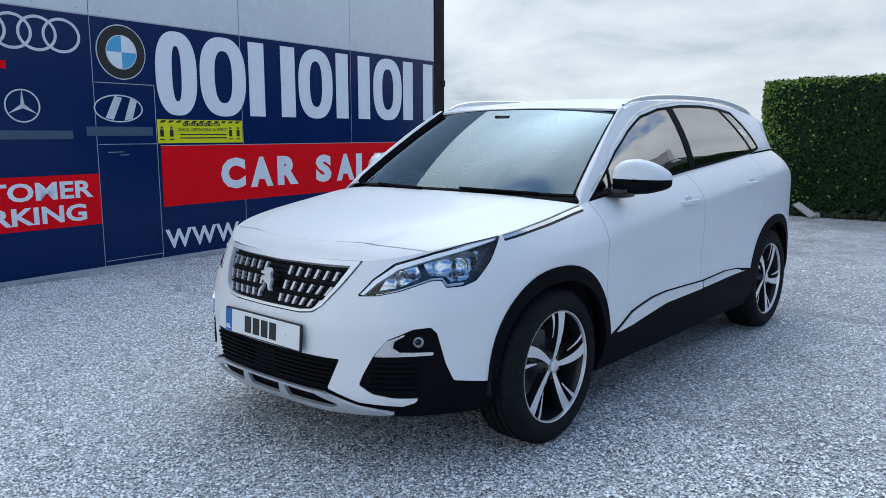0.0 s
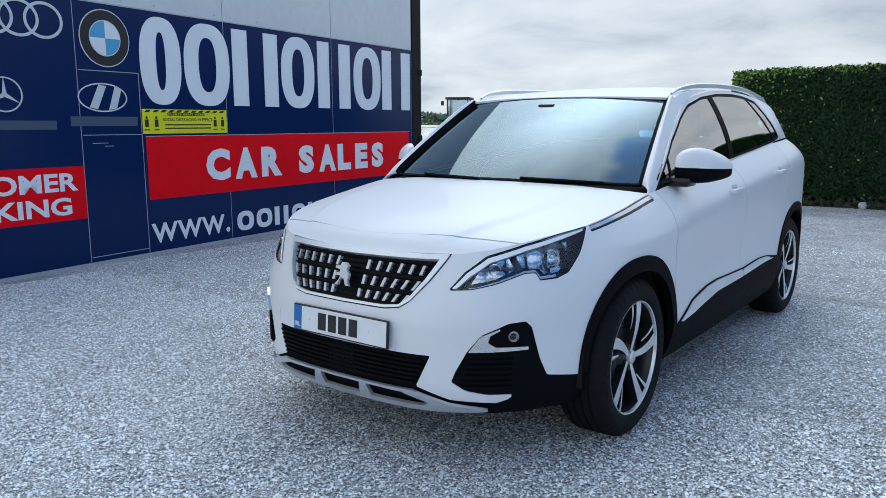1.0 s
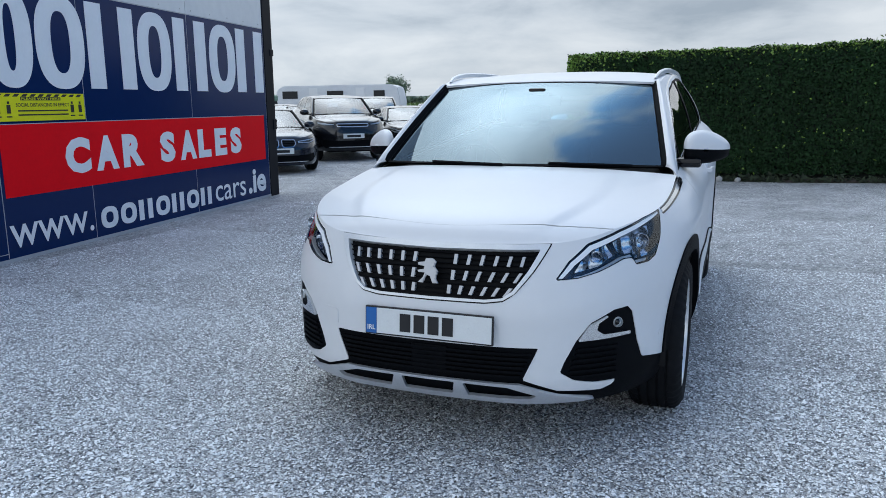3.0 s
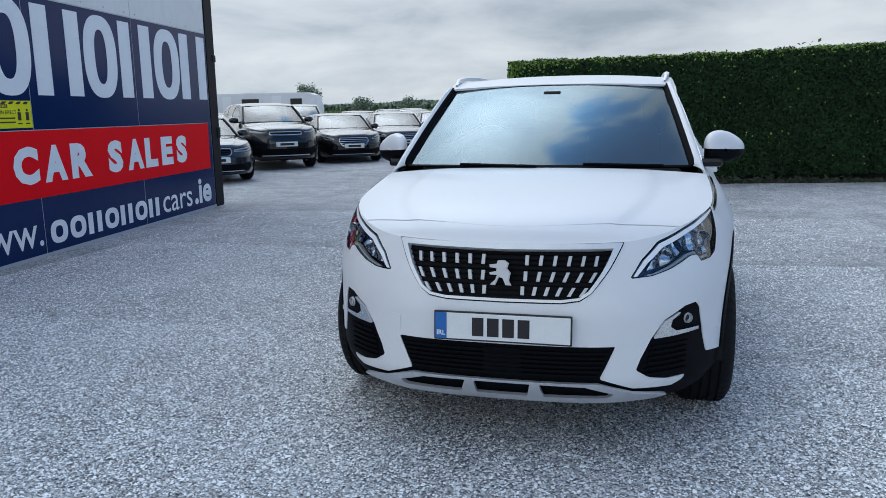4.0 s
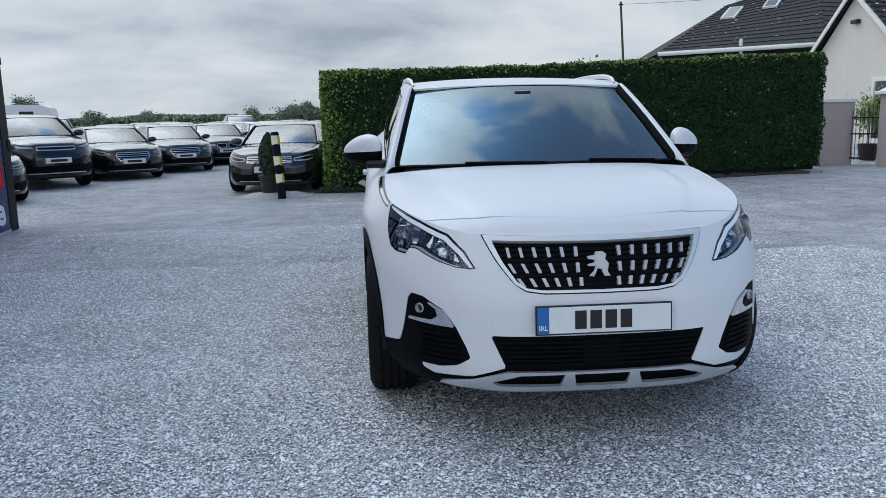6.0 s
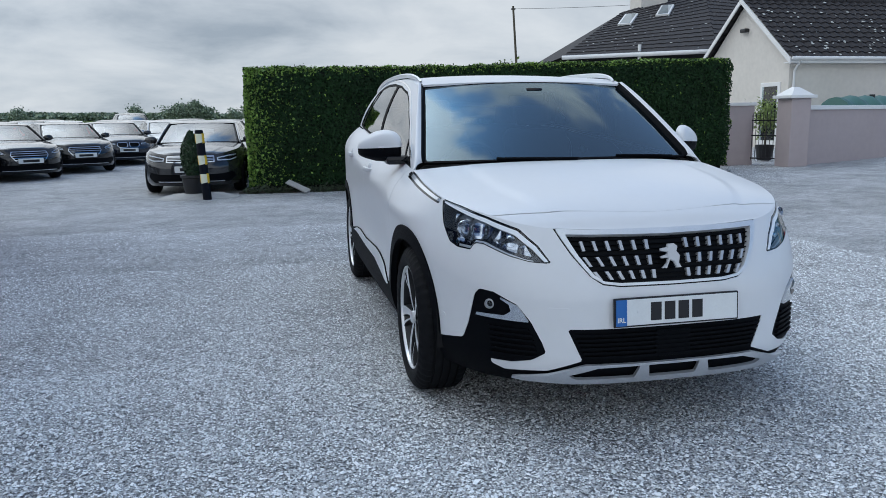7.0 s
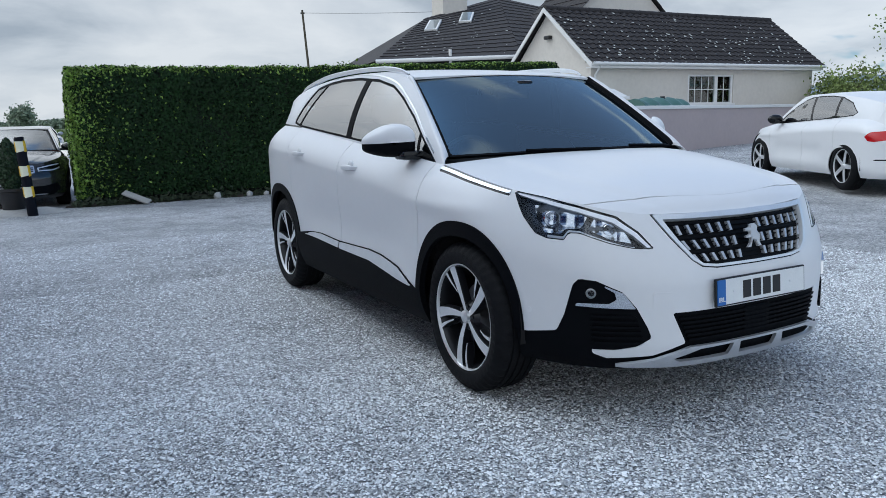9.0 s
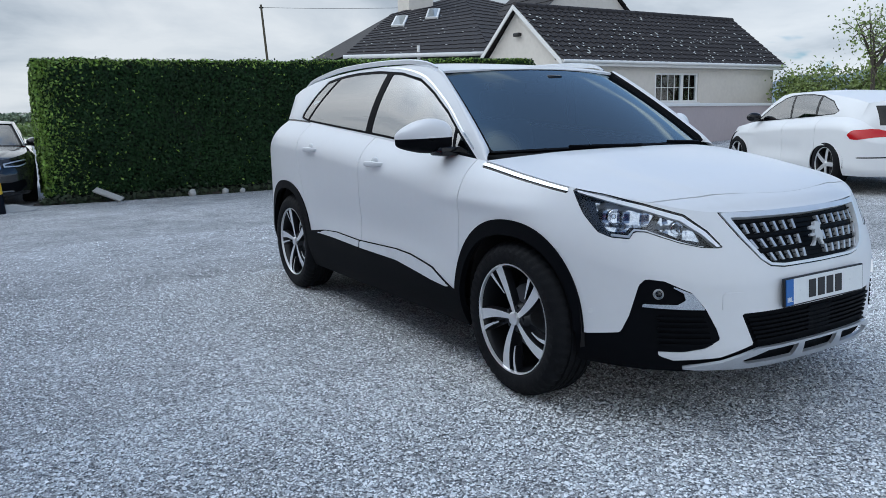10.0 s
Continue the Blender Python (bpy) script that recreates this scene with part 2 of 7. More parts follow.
def panel(name, sheet, material, parent, out=0.0, rim=0.010, label="", warp=None):
    """A sheet as a part of a thing, set out along its normals, with its edges turned in by rim."""
    if len(sheet.f) == 0:
        return None
    v = sheet.v + sheet.n * out
    f = sheet.f
    faces = [f]
    verts = [v]
    if rim:
        e = np.vstack([f[:, [0, 1]], f[:, [1, 2]], f[:, [2, 0]]])
        key = np.sort(e, axis=1)
        code = key[:, 0] * (len(v) + 1) + key[:, 1]
        _, idx, cnt = np.unique(code, return_index=True, return_counts=True)
        be = e[idx[cnt == 1]]
        used = np.unique(be)
        back = np.zeros(len(v), int)
        back[used] = np.arange(len(used))
        a0, a1 = len(v), len(v) + len(used)
        verts += [v[used], v[used] - sheet.n[used] * rim]
        i, j = back[be[:, 0]], back[be[:, 1]]
        faces += [np.stack([a0 + j, a0 + i, a1 + i], 1), np.stack([a0 + j, a1 + i, a1 + j], 1)]
    v = np.vstack(verts)
    if warp is not None:
        v = warp(v)
    me = bpy.data.meshes.new(name)
    f = np.vstack(faces)
    me.vertices.add(len(v)); me.vertices.foreach_set("co", v.ravel())
    me.loops.add(len(f) * 3); me.loops.foreach_set("vertex_index", f.ravel().astype(np.int32))
    me.polygons.add(len(f))
    me.polygons.foreach_set("loop_start", np.arange(0, len(f) * 3, 3, dtype=np.int32))
    me.polygons.foreach_set("use_smooth", np.ones(len(f), bool))
    me.update(calc_edges=True)
    me.validate()
    me.materials.append(material)
    ob = new(name, me)
    ob.parent = parent
    if label:
        tagged(ob, label)
    return ob


def words(name, text, material, parent, at, size, depth=0.004, bold=0.0, squeeze=1.0, align="LEFT", shear=0.0):
    """Raised lettering with the built-in font, turned into a mesh. at: pose of the baseline's start, letters upright in local x and y."""
    cu = bpy.data.curves.new(name, "FONT")
    cu.body, cu.size, cu.extrude, cu.offset, cu.align_x, cu.shear = text, size, depth / 2, bold, align, shear
    cu.resolution_u = 3
    ob = new(name, cu)
    bpy.context.view_layer.update()
    me = bpy.data.meshes.new_from_object(ob.evaluated_get(bpy.context.evaluated_depsgraph_get()))
    bpy.data.objects.remove(ob)
    me.materials.clear(); me.materials.append(material)
    for v in me.vertices:
        v.co.x *= squeeze
    done = new(name, me)
    done.parent = parent
    done.matrix_basis = at
    return done


def thing(name, label, category, at=None, group="", kind=""):
    ob = new(name)
    ob.empty_display_size = 0.2
    if at is not None:
        ob.matrix_basis = at
    return tagged(ob, label, category, group, kind)

# ---- car shell: smooth sheets in a car's own frame (front axle at y = 0, nose towards -y, x to the car's left) ----
def pchip(xs, ys, x):
    """Smooth curve through (xs, ys) without overshoot."""
    xs, ys, x = np.asarray(xs, float), np.asarray(ys, float), np.asarray(x, float)
    h = np.diff(xs)
    d = np.diff(ys) / h
    m = np.zeros(len(xs))
    for i in range(1, len(xs) - 1):
        if d[i - 1] * d[i] > 0:
            w1, w2 = 2 * h[i] + h[i - 1], h[i] + 2 * h[i - 1]
            m[i] = (w1 + w2) / (w1 / d[i - 1] + w2 / d[i])
    m[0], m[-1] = d[0], d[-1]
    k = np.clip(np.searchsorted(xs, x) - 1, 0, len(h) - 1)
    u = np.clip((x - xs[k]) / h[k], 0, 1)
    return (ys[k] * (1 + 2 * u) * (1 - u) ** 2 + m[k] * h[k] * u * (1 - u) ** 2
            + ys[k + 1] * u * u * (3 - 2 * u) - m[k + 1] * h[k] * u * u * (1 - u))


def rounded(pts, n, closed=False):
    """n points, evenly apart, on a smooth curve through pts."""
    p = np.asarray(pts, float)
    if closed:
        p = np.vstack([p, p[:1]])
    q = np.vstack([p[-2] if closed else 2 * p[0] - p[1], p, p[1] if closed else 2 * p[-1] - p[-2]])
    out = []
    u = np.linspace(0, 1, 40, endpoint=False)[:, None]
    for i in range(1, len(q) - 2):
        a, b, c, d = q[i - 1], q[i], q[i + 1], q[i + 2]
        out.append(0.5 * (2 * b + (c - a) * u + (2 * a - 5 * b + 4 * c - d) * u ** 2 + (3 * b - a - 3 * c + d) * u ** 3))
    out = np.vstack(out + [p[-1:]])
    s = np.r_[0, np.cumsum(np.linalg.norm(np.diff(out, axis=0), axis=1))]
    t = np.linspace(0, s[-1], n + 1 if closed else n)
    r = np.stack([np.interp(t, s, out[:, i]) for i in range(out.shape[1])], axis=1)
    return r[:-1] if closed else r


def smooth01(x):
    x = np.clip(x, 0, 1)
    return x * x * (3 - 2 * x)


class Sheet:
    """Triangles with a normal and two surface coordinates at each point."""
    def __init__(self, v, d, f, n=None):
        self.v, self.d, self.f = np.asarray(v, float), np.asarray(d, float), np.asarray(f, int).reshape(-1, 3)
        if n is None:
            t = self.v[self.f]
            fn = np.cross(t[:, 1] - t[:, 0], t[:, 2] - t[:, 0])
            n = np.zeros_like(self.v)
            for k in range(3):
                np.add.at(n, self.f[:, k], fn)
            n /= np.maximum(np.linalg.norm(n, axis=1, keepdims=True), 1e-12)
        self.n = n

    def take(self, f):
        f = np.asarray(f, int).reshape(-1, 3)
        used = np.unique(f)
        back = np.zeros(len(self.v), int)
        back[used] = np.arange(len(used))
        return Sheet(self.v[used], self.d[used], back[f], self.n[used])

    def cut(self, g):
        """The sheet where g < 0, and where g > 0; g is a value for each point."""
        g = np.where(np.abs(g) < 1e-6, 1e-6, g)
        sg = g[self.f] < 0
        k = sg.sum(1)
        inside, outside = [self.f[k == 3]], [self.f[k == 0]]
        v, d, n = [self.v], [self.d], [self.n]
        seen, total = {}, len(self.v)
        a_in, a_out = [], []
        nv, nd, nn = [], [], []

        def mid(i, j):
            nonlocal total
            key = (i, j) if i < j else (j, i)
            if key not in seen:
                i, j = key
                w = g[i] / (g[i] - g[j])
                nv.append(self.v[i] + (self.v[j] - self.v[i]) * w)
                nd.append(self.d[i] + (self.d[j] - self.d[i]) * w)
                m = self.n[i] + (self.n[j] - self.n[i]) * w
                nn.append(m / max(np.linalg.norm(m), 1e-9))
                seen[key] = total
                total += 1
            return seen[key]
        for tri, flags in zip(self.f[(k == 1) | (k == 2)], sg[(k == 1) | (k == 2)]):
            lone = flags if flags.sum() == 1 else ~flags
            i = int(np.argmax(lone))
            a, b, c = int(tri[i]), int(tri[(i + 1) % 3]), int(tri[(i + 2) % 3])
            p, q = mid(a, b), mid(a, c)
            one, two = [(a, p, q)], [(p, b, c), (p, c, q)]
            (a_in if flags.sum() == 1 else a_out).extend(one)
            (a_out if flags.sum() == 1 else a_in).extend(two)
        if nv:
            v.append(nv), d.append(nd), n.append(nn)
        whole = Sheet(np.vstack(v), np.vstack(d), self.f, np.vstack(n))
        put = lambda whole_faces, extra: whole.take(np.vstack([whole_faces, np.asarray(extra, int).reshape(-1, 3)]))
        return put(inside[0], a_in), put(outside[0], a_out)

    def refined(self):
        """The same sheet with each triangle in four."""
        e = np.sort(np.vstack([self.f[:, [0, 1]], self.f[:, [1, 2]], self.f[:, [2, 0]]]), axis=1)
        u, back = np.unique(e, axis=0, return_inverse=True)
        back = back.reshape(-1)
        m = len(self.f)
        ab, bc, ca = (len(self.v) + back[k * m:(k + 1) * m] for k in range(3))
        a, b, c = self.f.T
        n = self.n[u[:, 0]] + self.n[u[:, 1]]
        n /= np.maximum(np.linalg.norm(n, axis=1, keepdims=True), 1e-9)
        mid = lambda q: np.vstack([q, (q[u[:, 0]] + q[u[:, 1]]) / 2])
        f = np.vstack([np.stack(t, 1) for t in ((a, ab, ca), (ab, b, bc), (ca, bc, c), (ab, bc, ca))])
        return Sheet(mid(self.v), mid(self.d), f, np.vstack([self.n, n]))

    def moved(self, out):
        return Sheet(self.v + self.n * np.asarray(out).reshape(-1, 1), self.d, self.f, self.n)


def grid(points, dom):
    """A sheet from an array (rows, columns, 3)."""
    r, c = points.shape[:2]
    i = np.arange(r * c).reshape(r, c)
    a, b, d, e = i[:-1, :-1].ravel(), i[:-1, 1:].ravel(), i[1:, 1:].ravel(), i[1:, :-1].ravel()
    return Sheet(points.reshape(-1, 3), dom.reshape(-1, 2), np.vstack([np.stack([a, d, b], 1), np.stack([a, e, d], 1)]))


def inside(poly, p, round_n=0):
    """Signed distance of points p to a closed outline: negative inside."""
    q = np.asarray(poly, float)
    if round_n:
        q = rounded(q, round_n, True)
    best, sign = np.full(len(p), 1e9), np.ones(len(p))
    for a, b in zip(q, np.roll(q, -1, axis=0)):
        e, w = b - a, p - a
        t = np.clip((w @ e) / max(e @ e, 1e-12), 0, 1)
        best = np.minimum(best, np.linalg.norm(w - t[:, None] * e, axis=1))
        c1, c2 = (a[1] <= p[:, 1]), (b[1] > p[:, 1])
        crossed = e[0] * w[:, 1] - e[1] * w[:, 0]
        flip = (c1 & c2 & (crossed > 0)) | (~c1 & ~c2 & (crossed < 0))
        sign = np.where(flip, -sign, sign)
    return best * sign


# plan outline at bumper height, half a car, from the nose round the side to the tail: x, y, top height, inward lean at the top
OUTLINE = [
    (0.0, -0.872, 0.842, 0.105), (0.20, -0.865, 0.842, 0.105), (0.36, -0.843, 0.843, 0.105), (0.50, -0.790, 0.850, 0.100),
    (0.62, -0.712, 0.866, 0.094), (0.72, -0.605, 0.890, 0.09), (0.80, -0.465, 0.914, 0.087), (0.862, -0.280, 0.938, 0.086),
    (0.900, -0.02, 0.975, 0.098), (0.915, 0.30, 1.022, 0.113), (0.918, 0.80, 1.058, 0.118), (0.922, 1.40, 1.112, 0.120),
    (0.922, 2.00, 1.165, 0.122), (0.918, 2.60, 1.212, 0.125), (0.893, 2.95, 1.222, 0.13), (0.838, 3.20, 1.19, 0.14),
    (0.73, 3.38, 1.12, 0.12), (0.50, 3.48, 1.05, 0.09), (0.25, 3.52, 1.03, 0.08), (0.0, 3.53, 1.03, 0.08)]


class Shell:
    def __init__(self, step=0.014):
        o = np.array(OUTLINE)
        full = rounded(o[:, :2], 1200)
        s = np.r_[0, np.cumsum(np.linalg.norm(np.diff(full, axis=0), axis=1))]
        at = np.array([s[np.argmin(np.linalg.norm(full - p, axis=1))] for p in o[:, :2]])
        self.s, self.full, self.length = s, full, s[-1]
        t = np.gradient(full, axis=0)
        t /= np.linalg.norm(t, axis=1, keepdims=True)
        t[0], t[-1] = (1, 0), (-1, 0)
        self.inward = np.stack([-t[:, 1], t[:, 0]], 1)
        self.ztop, self.lean = pchip(at, o[:, 2], s), pchip(at, o[:, 3], s)
        n = int(2 * self.length / step)
        ss = np.linspace(-self.length, self.length, n)
        rows = 72
        vv = np.linspace(0, 1, rows)
        S, Vv = np.meshgrid(ss, vv, indexing="ij")
        zt = np.interp(np.abs(S), s, self.ztop)
        Z = 0.235 + Vv * (zt - 0.235)
        P = self.lower_point(S, Z)
        self.lower = grid(P, np.stack([S, Z], -1))
        # side length of the top edge at the grille corner and at the windscreen pillar
        self.s_corner, self.s_pillar = self.where(0.50, -0.79), self.where(0.915, 0.30)
        self.build_upper(step)

    def where(self, x, y):
        return self.s[np.argmin(np.hypot(self.full[:, 0] - x, self.full[:, 1] - y))]

    def lower_point(self, S, Z):
        a = np.abs(S)
        x, y = np.interp(a, self.s, self.full[:, 0]), np.interp(a, self.s, self.full[:, 1])
        nx, ny = np.interp(a, self.s, self.inward[:, 0]), np.interp(a, self.s, self.inward[:, 1])
        zt, lean = np.interp(a, self.s, self.ztop), np.interp(a, self.s, self.lean)
        side = smooth01((y + 0.55) / 0.7) * smooth01((3.45 - y) / 0.4)
        H = 0.27 + (0.19 - 0.27) * side
        u = np.clip((zt - Z) / H, 0, 1)
        off = lean * (1 - u) ** (1.55 + 0.65 * side)
        off = off + side * 0.055 * np.clip((0.44 - Z) / 0.2, 0, 1.2) ** 2
        off = off + (1 - side) * 0.045 * np.clip((0.36 - Z) / 0.12, 0, 1.2) ** 2
        door = smooth01((y - 0.40) / 0.35) * smooth01((2.25 - y) / 0.35)
        off = off + door * 0.020 * np.exp(-((Z - 0.60) / 0.15) ** 2)
        # crease that runs over the front wheel into the door
        crease = smooth01((y + 0.3) / 0.3) * smooth01((0.9 - y) / 0.7)
        off = off - crease * 0.008 * np.exp(-((Z - 0.845) / 0.035) ** 2)
        X, Y = x + nx * off, y + ny * off
        return np.stack([np.where(S < 0, -X, X), Y, Z], -1)

    def top(self, s):
        return self.lower_point(np.asarray(s, float), np.interp(np.abs(s), self.s, self.ztop))

    def build_upper(self, step):
        w = np.linspace(-1, 1, 110)
        aw = np.abs(w)
        # bonnet
        u = np.linspace(0, 1, 90)
        edge = self.top(self.s_corner + u * (self.s_pillar - self.s_corner))
        cy = pchip([0, 0.06, 0.2, 0.5, 0.8, 1], [-0.767, -0.735, -0.62, -0.33, -0.04, 0.115], u)
        cz = pchip([-0.767, -0.72, -0.6, -0.3, 0.0, 0.115], [0.842, 0.888, 0.938, 1.002, 1.048, 1.062], cy)
        E, A = edge[:, None, :], aw[None, :]
        X = E[..., 0] * w[None, :]
        Y = cy[:, None] + (E[..., 1] - cy[:, None]) * A ** 2.0
        Z = cz[:, None] + (E[..., 2] - cz[:, None]) * A ** 2.6
        bulge = 0.010 * smooth01((0.74 - A) / 0.10) * (smooth01(u * 3) * smooth01((1 - u) * 4 + 0.25))[:, None]
        self.bonnet = grid(np.stack([X, Y, Z + bulge], -1)[:, ::-1], np.stack([X, Y], -1)[:, ::-1])
        # windscreen
        v = np.linspace(0, 1, 60)[:, None]
        bx, by, bz = 0.742 * w, 0.125 + 0.235 * aw ** 2, 1.070 - 0.014 * aw ** 2
        tx, ty, tz = 0.612 * w, 0.870 + 0.115 * aw ** 2.2, 1.484 - 0.018 * aw ** 2
        belly = 0.022 * 4 * v * (1 - v) * (1 - 0.5 * aw ** 4)
        X, Y, Z = bx + (tx - bx) * v, by + (ty - by) * v - belly * 0.5, bz + (tz - bz) * v + belly * 0.86
        self.windscreen = grid(np.stack([X, Y, Z], -1)[:, ::-1], np.stack([X, np.broadcast_to(v, X.shape)], -1)[:, ::-1])
        # roof rail line, from the foot of the pillar to the tail
        self.rail = rounded([(0.802, 0.30, 1.022), (0.742, 0.56, 1.215), (0.682, 0.80, 1.380), (0.648, 0.98, 1.470), (0.655, 1.20, 1.512), (0.662, 1.50, 1.526),
                             (0.660, 2.00, 1.526), (0.648, 2.50, 1.503), (0.635, 2.92, 1.460), (0.612, 3.18, 1.415)], 240)
        k = int(np.argmin(np.abs(self.rail[:, 1] - 0.975)))
        back = self.rail[k:]
        roof_u = np.linspace(0, 1, 100)
        ed = np.stack([np.interp(roof_u, np.linspace(0, 1, len(back)), back[:, i]) for i in range(3)], 1)
        cy = 0.87 + roof_u * (3.30 - 0.87)
        cz = pchip([0.87, 1.2, 1.7, 2.3, 2.9, 3.30], [1.484, 1.530, 1.562, 1.560, 1.515, 1.458], cy)
        X = ed[:, None, 0] * w
        Y = cy[:, None] + (ed[:, None, 1] - cy[:, None]) * A ** 2.2
        Z = cz[:, None] + (ed[:, None, 2] - cz[:, None]) * A ** 2.4
        self.roof = grid(np.stack([X, Y, Z], -1)[:, ::-1], np.stack([X, Y], -1)[:, ::-1])
        # hatch, from the roof's tail down to the body's top edge
        tail = np.stack([X[-1], Y[-1], Z[-1]], -1)
        s_tail = self.where(0.838, 3.20)
        low = self.top(np.where(w < 0, -1, 1) * (self.length - aw * (self.length - s_tail)))
        v = np.linspace(0, 1, 40)[:, None, None]
        H = tail[None] + (low[None] - tail[None]) * v
        H[..., 1] += 0.05 * 4 * v[..., 0] * (1 - v[..., 0]) * (1 - aw ** 4)[None, :]
        self.hatch = grid(H[:, ::-1], np.stack([H[..., 0], H[..., 2]], -1)[:, ::-1])
        # side of the cabin
        s0, s1 = self.s_pillar, s_tail
        uu = np.linspace(0, 1, 260)
        foot = self.top(s0 + uu * (s1 - s0))
        head = np.stack([np.interp(uu, np.linspace(0, 1, len(self.rail)), self.rail[:, i]) for i in range(3)], 1)
        v = np.linspace(0, 1, 50)[None, :, None]
        G = foot[:, None] + (head[:, None] - foot[:, None]) * v
        G[..., 0] += 0.025 * 4 * v[..., 0] * (1 - v[..., 0]) * (smooth01(uu * 4) * smooth01((1 - uu) * 5))[:, None]
        self.side_left = grid(G, np.stack([G[..., 1], G[..., 2]], -1))
        M = G[:, ::-1] * np.array([-1, 1, 1])
        self.side_right = grid(M, np.stack([M[..., 1], M[..., 2]], -1))
        # pillar between windscreen and cabin side
        r = self.rail[:k + 1]
        q = np.linspace(0, 1, 60)
        outer = np.stack([np.interp(q, np.linspace(0, 1, len(r)), r[:, i]) for i in range(3)], 1)
        vv = np.clip((outer[:, 2] - 1.056) / (1.466 - 1.056), 0, 1)
        inner = np.stack([0.742 + (0.612 - 0.742) * vv, 0.36 + (0.985 - 0.36) * vv - 0.005 * 4 * vv * (1 - vv), 1.056 + 0.41 * vv + 0.009 * 4 * vv * (1 - vv)], 1)
        v = np.linspace(0, 1, 8)[None, :, None]
        B = outer[:, None] + (inner[:, None] - outer[:, None]) * v
        nrm = np.array([0.45, -0.6, 0.66])
        B = B + nrm * (0.012 * 4 * v * (1 - v) + 0.024 * v * smooth01(q * 8)[:, None, None])
        seal = np.stack([B[:, -1], B[:, -1] * 0.4 + (inner + np.array([-0.014, 0, -0.004])) * 0.6, inner + np.array([-0.022, 0.006, -0.010])], axis=1)
        self.seal_left = grid(seal, np.stack([seal[..., 1], seal[..., 2]], -1))
        M = seal[:, ::-1] * np.array([-1, 1, 1])
        self.seal_right = grid(M, np.stack([M[..., 1], M[..., 2]], -1))
        self.pillar_left = grid(B, np.stack([B[..., 1], B[..., 2]], -1))
        M = B[:, ::-1] * np.array([-1, 1, 1])
        self.pillar_right = grid(M, np.stack([M[..., 1], M[..., 2]], -1))

# ---- ground ----
def gz(x, y):
    """Height of the yard: level under the car, rising a little to the house, then gently to the fields."""
    r = math.hypot(x, y)
    k = max(0.0, x - 1.0)
    side = 0.023 * (k * k / (k + 1.2)) if k < 13 else 0.27
    far = max(0.0, r - 16)
    return side + far * (0.0100 - 0.0040 * x / max(r, 1)) * (far / (far + 10))


